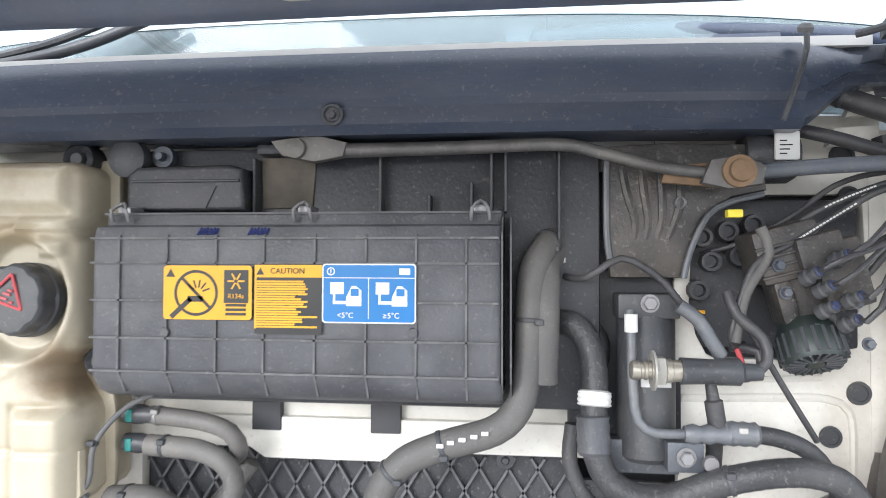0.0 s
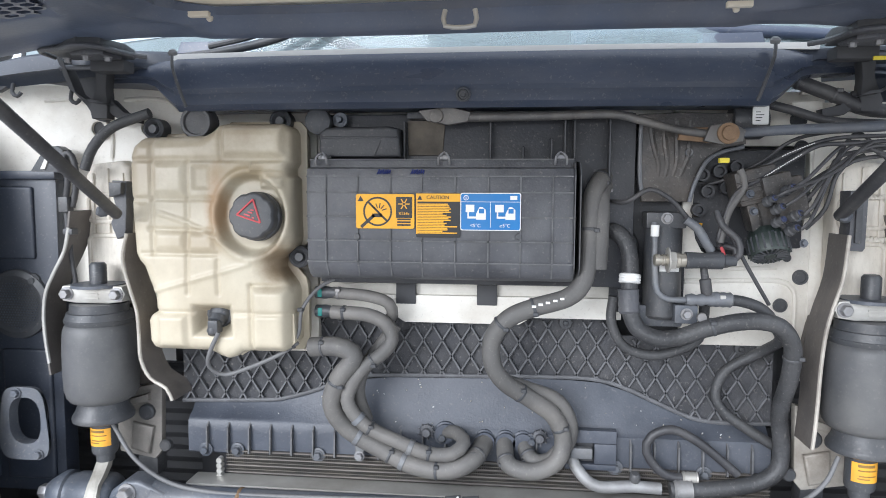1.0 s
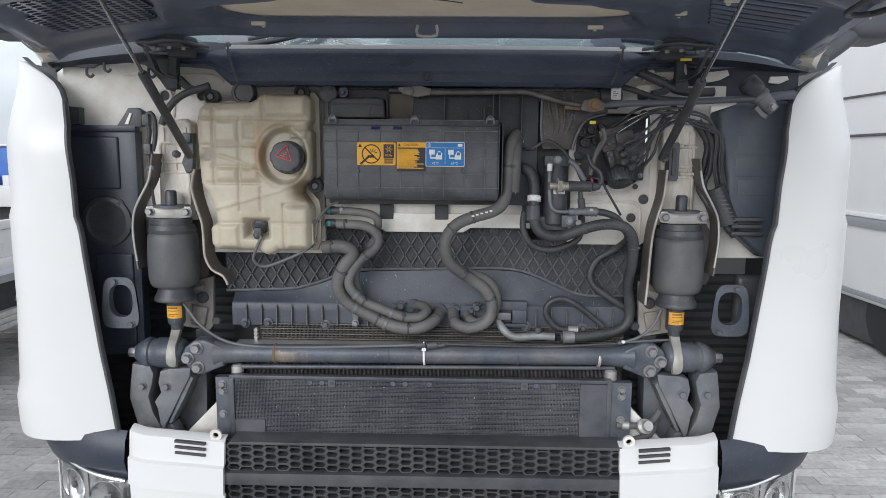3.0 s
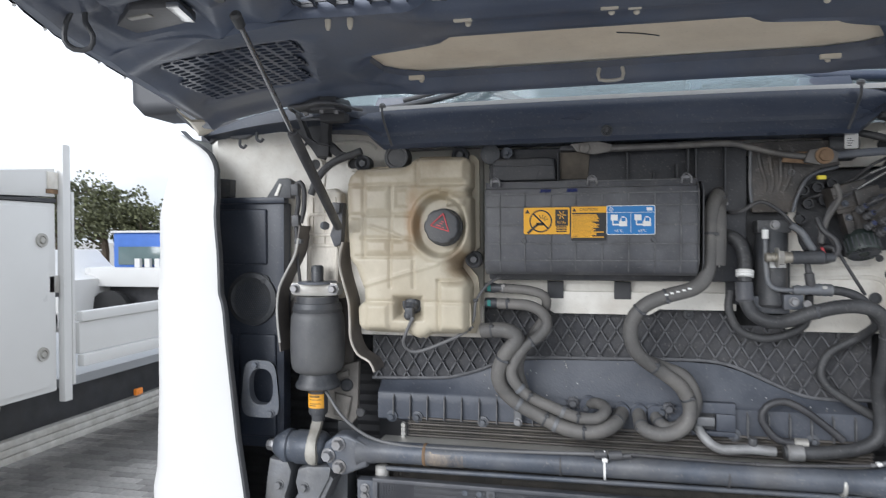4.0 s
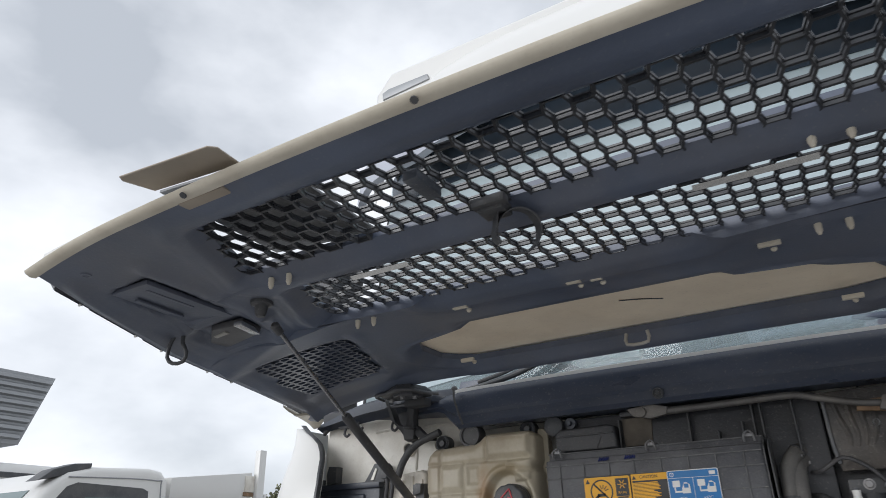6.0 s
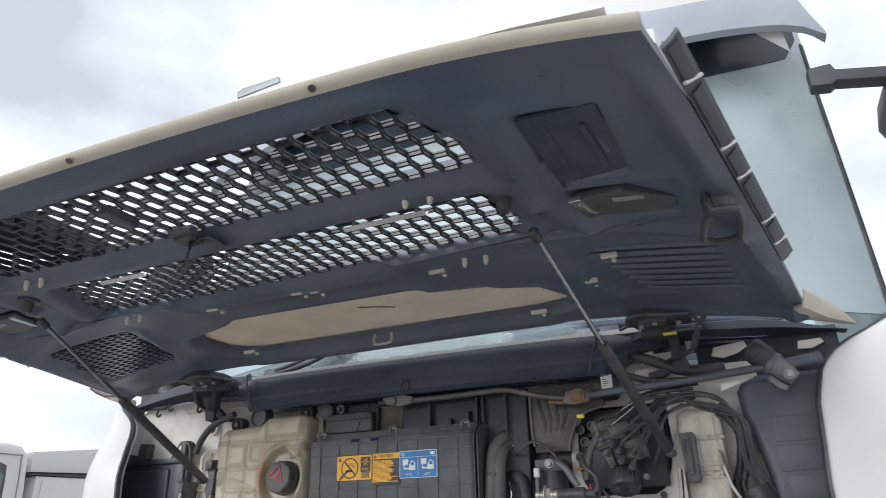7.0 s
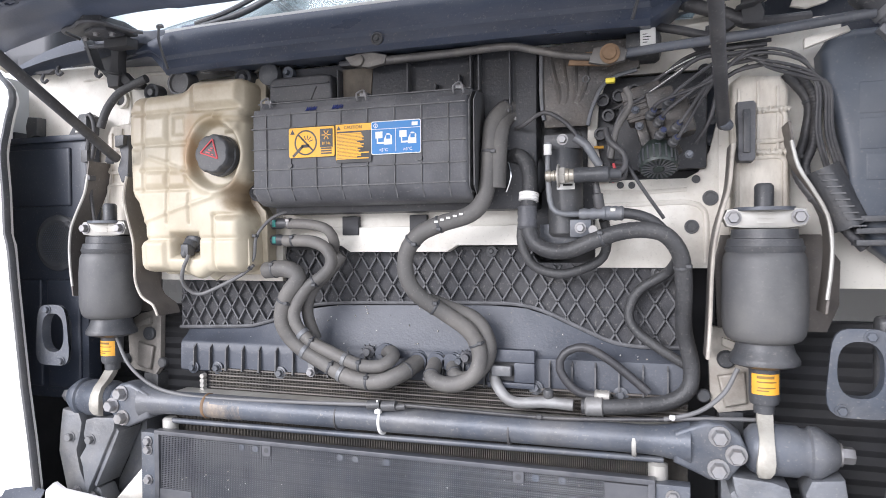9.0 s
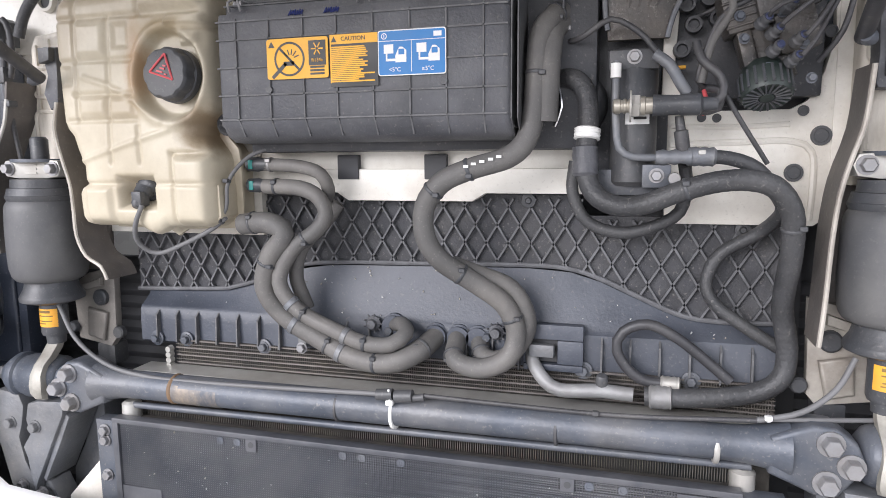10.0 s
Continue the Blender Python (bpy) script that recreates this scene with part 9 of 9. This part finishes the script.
for z in (1.76, 1.04):
    b = B()
    lathe(b, (VX - 0.006, 1.91, z), (1, 0, 0), [(0, 0.045), (0.012, 0.043), (0.012, 0.028), (0.004, 0.024), (0.016, 0.018)], 18)
    part("locker_latch", b, M_ALU, door)
b = B()
prism(b, [(1.36, 2.002), (2.04, 2.002), (2.04, 2.03), (1.36, 2.012)], VX - 1.86, VX - 0.012, "x", 0.003)
part("locker_seam", b, M_DARKVOID, lock)
b = B()
prism(b, [(1.36, 2.02), (2.05, 2.04), (2.05, 2.225), (1.36, 2.145)], VX - 1.86, VX - 0.03, "x", 0.008)
part("locker_roof", b, M_WHITE, lock)
b = B()
box(b, VX - 0.04, VX + 0.01, 2.072, 2.138, 0.70, 2.385, 0.008)
post = part("headboard_post", b, M_WHITE, van)
b = B()
box(b, VX - 0.08, VX + 0.005, 2.147, 2.172, 0.80, 2.08, 0.004)
part("hinge_rail", b, M_WHITE, post)
for z, m in ((2.09, M_CREAM), (1.42, M_ALU)):
    b = B()
    box(b, VX - 0.12, VX - 0.02, 1.985, 2.068, z, z + 0.11, 0.004)
    blk = part("buffer_block", b, m, post)
    b = B()
    box(b, VX - 0.115, VX - 0.022, 1.975, 2.066, z - 0.03, z - 0.002, 0.003)
    part("rubber_pad", b, M_RUST if z > 2 else M_BLACK, blk)
for z0, z1, off in ((1.205, 1.275, 0.006), (0.985, 1.202, -0.02), (0.90, 0.982, 0.012)):
    b = B()
    box(b, VX - 0.06 + off, VX - 0.005 + off, 2.24, 6.0, z0, z1, 0.012)
    part("side_board", b, M_WHITE, van)
b = B()
box(b, VX - 1.85, VX - 0.05, 2.1, 6.0, 0.78, 0.84)
part("bed_floor", b, M_CLAD, van)
b = B()
box(b, VX - 1.5, VX - 0.25, 1.5, 5.9, 0.42, 0.74, 0.03)
part("chassis", b, M_DARKVOID, van)
b = B()
for z in (0.425, 0.472, 0.519):
    box(b, VX - 0.07, VX - 0.01, 1.35, 4.2, z, z + 0.045, 0.006)
part("side_guard", b, M_ALU, van)
b = B()
for y in (1.6, 3.4):
    tube(b, [(VX - 0.05, y - 0.06, 0.6), (VX - 0.04, y, 0.78), (VX - 0.2, y + 0.12, 0.80)], 0.025, 10)
part("guard_stay", b, M_ALU, van)
for y in (1.50, 2.80):
    b = B()
    box(b, VX - 0.015, VX + 0.01, y - 0.04, y + 0.04, 0.58, 0.63, 0.008)
    part("marker_lamp", b, M_ORANGE, van)
for y in (-0.1, 4.75):
    wheel(van, VX - 0.16, y)
    wheel(van, VX - 1.74, y, out=-1)

# white van further away with a grey louvred unit
far = thing("box_van", (-8.2, 2.0, 0), "white box van behind with a grey louvred roof unit", "van")
b = B()
box(b, -9.2, -7.2, -2.0, 3.0, 0.5, 2.62, 0.12, 4)
fb = part("van_body", b, M_WHITE, far)
b = B()
prism(b, [(0.9, 2.1), (2.4, 2.1), (2.4, 2.42), (1.0, 2.42)], -7.21, -7.19, "x")
part("van_window", b, M_SIDEGLASS, fb)
b = B()
box(b, -7.22, -7.18, -2.0, 2.9, 2.47, 2.52)
part("gutter", b, M_BLACK, fb)
b = B()
prism(b, [(-2.0, 2.80), (2.10, 2.80), (2.34, 3.545), (-2.0, 3.545)], -9.0, -7.25, "x", 0.01)
unit = part("louvred_unit", b, M_CLAD, far, "grey louvred unit")
for k in range(8):
    b = B()
    z = 2.845 + 0.086 * k
    prism(b, [(-7.25, z), (-7.21, z + 0.015), (-7.22, z + 0.05), (-7.25, z + 0.065)], -1.95, 2.08 + 0.031 * k, "y")
    part("louvre", b, M_CLAD, unit, smooth=None)
b = B()
box(b, -8.9, -7.4, -1.8, 1.9, 2.6, 2.8)
part("unit_foot", b, M_STEEL, far)
wheel(far, -7.35, -1.2)
wheel(far, -7.35, 2.2)
FAR = 1.9
for ob in [far] + list(far.children_recursive):
    if ob.type == "MESH":
        for v in ob.data.vertices:
            v.co.x = 0.05 + (v.co.x - 0.05) * FAR
            v.co.y = -1.51 + (v.co.y + 1.51) * FAR + 0.38
            v.co.z = v.co.z if v.co.z < 1.74 else 1.74 + (v.co.z - 1.74) * FAR

# lorry with a blue tarpaulin and pale boards
lor = thing("dropside_lorry", (-7.0, 10, 0), "white flatbed lorry carrying a bright blue box body", "lorry")
b = B()
box(b, -9.3, -4.6, 9.0, 11.2, 0.90, 1.255, 0.03)
part("lorry_board", b, M_WHITE, lor)
b = B()
box(b, -8.87, -4.7, 9.25, 11.1, 1.25, 1.90, 0.03)
bluebox = part("blue_body", b, M_TARP, lor, "bright blue box body")
b = B()
box(b, -8.90, -4.68, 9.2, 11.15, 1.90, 1.94, 0.012)
part("roof_edge", b, M_WHITE, bluebox)
b = B()
box(b, -8.75, -7.84, 9.225, 9.252, 1.30, 1.64, 0.01)
part("side_recess", b, M_SIDEGLASS, bluebox)
for k in range(9):
    b = B()
    box(b, -8.32 + 0.21 * k, -8.21 + 0.21 * k, 9.12, 9.20, 1.25, 1.42, 0.01)
    part("stake", b, M_WHITE, lor)
b = B()
box(b, -9.2, -4.8, 9.3, 10.9, 0.45, 0.90)
part("lorry_frame", b, M_DARKVOID, lor)
for x in (-8.7, -5.4):
    bm = B()
    lathe(bm, (x, 9.1, 0.42), (0, -1, 0), [(0, 0.25), (0.02, 0.4), (0.2, 0.42), (0.24, 0.3)], 24)
    part("wheel", bm, M_TYRE, lor)
pick = thing("parked_pickup", (-10.2, 9.6, 0), "white pickup parked in front of the lorry", "car")
b = B()
prism(b, [(-12.0, 0.45), (-12.0, 1.05), (-10.9, 1.10), (-10.3, 1.58), (-9.75, 1.58), (-9.30, 1.15), (-9.0, 1.05), (-9.0, 0.45)], 8.2, 9.9, "y", 0.06, 3)
part("pickup_body", b, M_WHITE, pick)
b = B()
prism(b, [(-10.75, 1.13), (-10.25, 1.52), (-9.80, 1.52), (-9.42, 1.14)], 8.19, 8.215, "y", 0.004)
part("pickup_window", b, M_SIDEGLASS, pick)
for x in (-11.4, -9.6):
    bm = B()
    lathe(bm, (x, 8.35, 0.34), (0, -1, 0), [(0, 0.2), (0.02, 0.32), (0.16, 0.34), (0.2, 0.24)], 24)
    part("wheel", bm, M_TYRE, pick)

# white coach-built vehicle on the other side
coach = thing("white_motorhome", (5.1, 5.5, 0), "white coach-built vehicle with grey side mouldings", "vehicle")
CX = 4.0
b = B()
box(b, CX, CX + 2.2, 3.2, 8.2, 0.45, 2.95, 0.06, 3)
cb = part("coach_body", b, M_WHITE, coach)
for z0, z1, m in ((1.16, 1.25, M_CLAD), (0.50, 0.55, M_CLAD), (2.02, 2.045, M_BLACK), (2.40, 2.42, M_BLACK), (1.26, 1.30, M_PAPER)):
    b = B()
    box(b, CX - 0.02, CX + 0.01, 3.25, 8.15, z0, z1, 0.004)
    part("moulding", b, m, cb)
b = B()
box(b, CX + 0.1, CX + 2.1, 3.3, 8.1, 0.05, 0.46)
part("coach_underbody", b, M_DARKVOID, coach)
for y in (4.1, 7.2):
    wheel(coach, CX + 0.16, y, out=-1)

# grey profiled wall and a lamp post behind
wall = thing("profiled_wall", (8, 16, 0), "low grey profiled steel wall at the yard's edge", "wall", kind="structure")
b = B()
g = []
n = 160
for z in (0.0, 1.86):
    g.append([(2.6 + 12.0 * i / n, 16.0 + (0.0 if (i // 2) % 2 else 0.05), z) for i in range(n + 1)])
sheet(b, g, (0, 0.03, 0))
part("wall_sheet", b, M_CLAD, wall, smooth=None)
for k in range(4):
    b = B()
    box(b, 2.6, 14.6, 15.93, 16.0, 0.2 + 0.5 * k, 0.26 + 0.5 * k)
    part("wall_rail", b, M_CLAD, wall)
b = B()
lathe(b, (4.62, 15.6, 0), (0, 0, 1), [(0, 0.06), (0.3, 0.05), (3.6, 0.025)], 12)
tube(b, [(4.62, 15.6, 3.55), (4.45, 15.6, 3.62), (4.3, 15.6, 3.60)], 0.03, 8)
solo("lamp_post", b, M_CLAD, "thin grey lamp post beyond the wall", "lamp post")


# trees behind the lorries
def tree(x, y, h, w, seed):
    r = random.Random(seed)
    ob = thing("tree", (x, y, 0), "leafy green tree behind the parked vehicles", "tree", "trees behind the yard")
    bm = B()
    tube(bm, [(x, y, 0), (x + 0.1, y, h * 0.25), (x - 0.05, y, h * 0.55), (x, y, h * 0.9)], lambda t: 0.22 * (1 - t) + 0.03, 8, 0.4)
    for k in range(7):
        a, z = r.random() * 6.28, h * (0.3 + 0.08 * k)
        tube(bm, [(x, y, z), (x + math.cos(a) * w * 0.3, y + math.sin(a) * w * 0.3, z + h * 0.1), (x + math.cos(a) * w * 0.5, y + math.sin(a) * w * 0.5, z + h * 0.16)], lambda t: 0.08 * (1 - t) + 0.015, 6, 0.4)
    part("trunk", bm, M_BARK, ob)
    bm = B()
    clumps = [(r.gauss(0, w * 0.28), r.gauss(0, w * 0.28), h * (0.35 + 0.62 * r.random()), w * (0.12 + 0.14 * r.random())) for _ in range(34)]
    for cx, cy, cz, cr in clumps:
        k = 1.0 if cz < h * 0.75 else 0.6
        for _ in range(95):
            d = Vector((r.gauss(0, 1), r.gauss(0, 1), r.gauss(0, 0.8))).normalized() * cr * (0.6 + 0.5 * r.random())
            p = Vector((x + cx * k, y + cy * k, cz)) + d
            s1 = 0.06 + 0.08 * r.random()
            u1 = Vector((r.gauss(0, 1), r.gauss(0, 1), r.gauss(0, 1))).normalized() * s1
            v1 = u1.cross(Vector((r.gauss(0, 1), r.gauss(0, 1), r.gauss(0, 1)))).normalized() * s1 * 0.7
            bm.faces.new([bm.verts.new(q) for q in (p - u1, p + v1, p + u1, p - v1)])
    part("crown", bm, M_LEAF, ob, smooth=None)


for k, (x, y, h, w) in enumerate(((-28.5, 29, 5.0, 4.0), (-26.4, 30, 4.6, 3.6), (-24.4, 30.5, 3.9, 3.2), (-34, 27, 4.0, 5.0), (-21, 33, 2.9, 4.0), (-40, 26, 4.2, 5.0))):
    tree(x, y, h, w, 11 + k)

# pavers in running bond: the nearest as pieces of the ground, the rest joined
ground = bpy.data.objects["ground"]
b = B()
box(b, -0.0985, 0.0985, -0.0485, 0.0485, -0.05, 0.0, 0.004, 1)
paver_mesh = mesh_from(b, "paver", M_BRICK, None)
rnd = random.Random(3)
spots, rest = [], []
for side in (-1, 1):
    for j in range(66):
        for i in range(26):
            x = side * (1.35 + 0.2 * i) + (0.1 if j % 2 else 0)
            y = 0.4 + 0.1 * j
            near = (2.6 < abs(x) < 4.4 and 2.0 < y < 3.55) if side < 0 else (2.5 < x < 3.6 and 2.2 < y < 4.0)
            (spots if near and len(spots) < 300 else rest).append((x, y))
for x, y in spots:
    ob = new("paver", paver_mesh)
    ob.matrix_world = pose(x, y, rnd.uniform(-0.003, 0.002), rnd.uniform(-0.6, 0.6), rnd.uniform(-0.6, 0.6), rnd.uniform(-0.6, 0.6))
    ob.parent = ground
verts, faces = [], []
for x, y in rest:
    h = rnd.uniform(-0.003, 0.002)
    n = len(verts)
    verts += [(x + dx * 0.0985, y + dy * 0.0485, h) for dx, dy in ((-1, -1), (1, -1), (1, 1), (-1, 1))]
    verts += [(x + dx * 0.0985, y + dy * 0.0485, -0.05) for dx, dy in ((-1, -1), (1, -1), (1, 1), (-1, 1))]
    faces += [(n, n + 1, n + 2, n + 3)] + [(n + k, n + 4 + k, n + 4 + (k + 1) % 4, n + (k + 1) % 4) for k in range(4)]
me = bpy.data.meshes.new("paving")
me.from_pydata(verts, [], faces)
me.materials.append(M_BRICK)
paving = new("paving", me)
paving.parent = ground
tagged(paving, "weathered grey-brown block paving", kind="stuff")
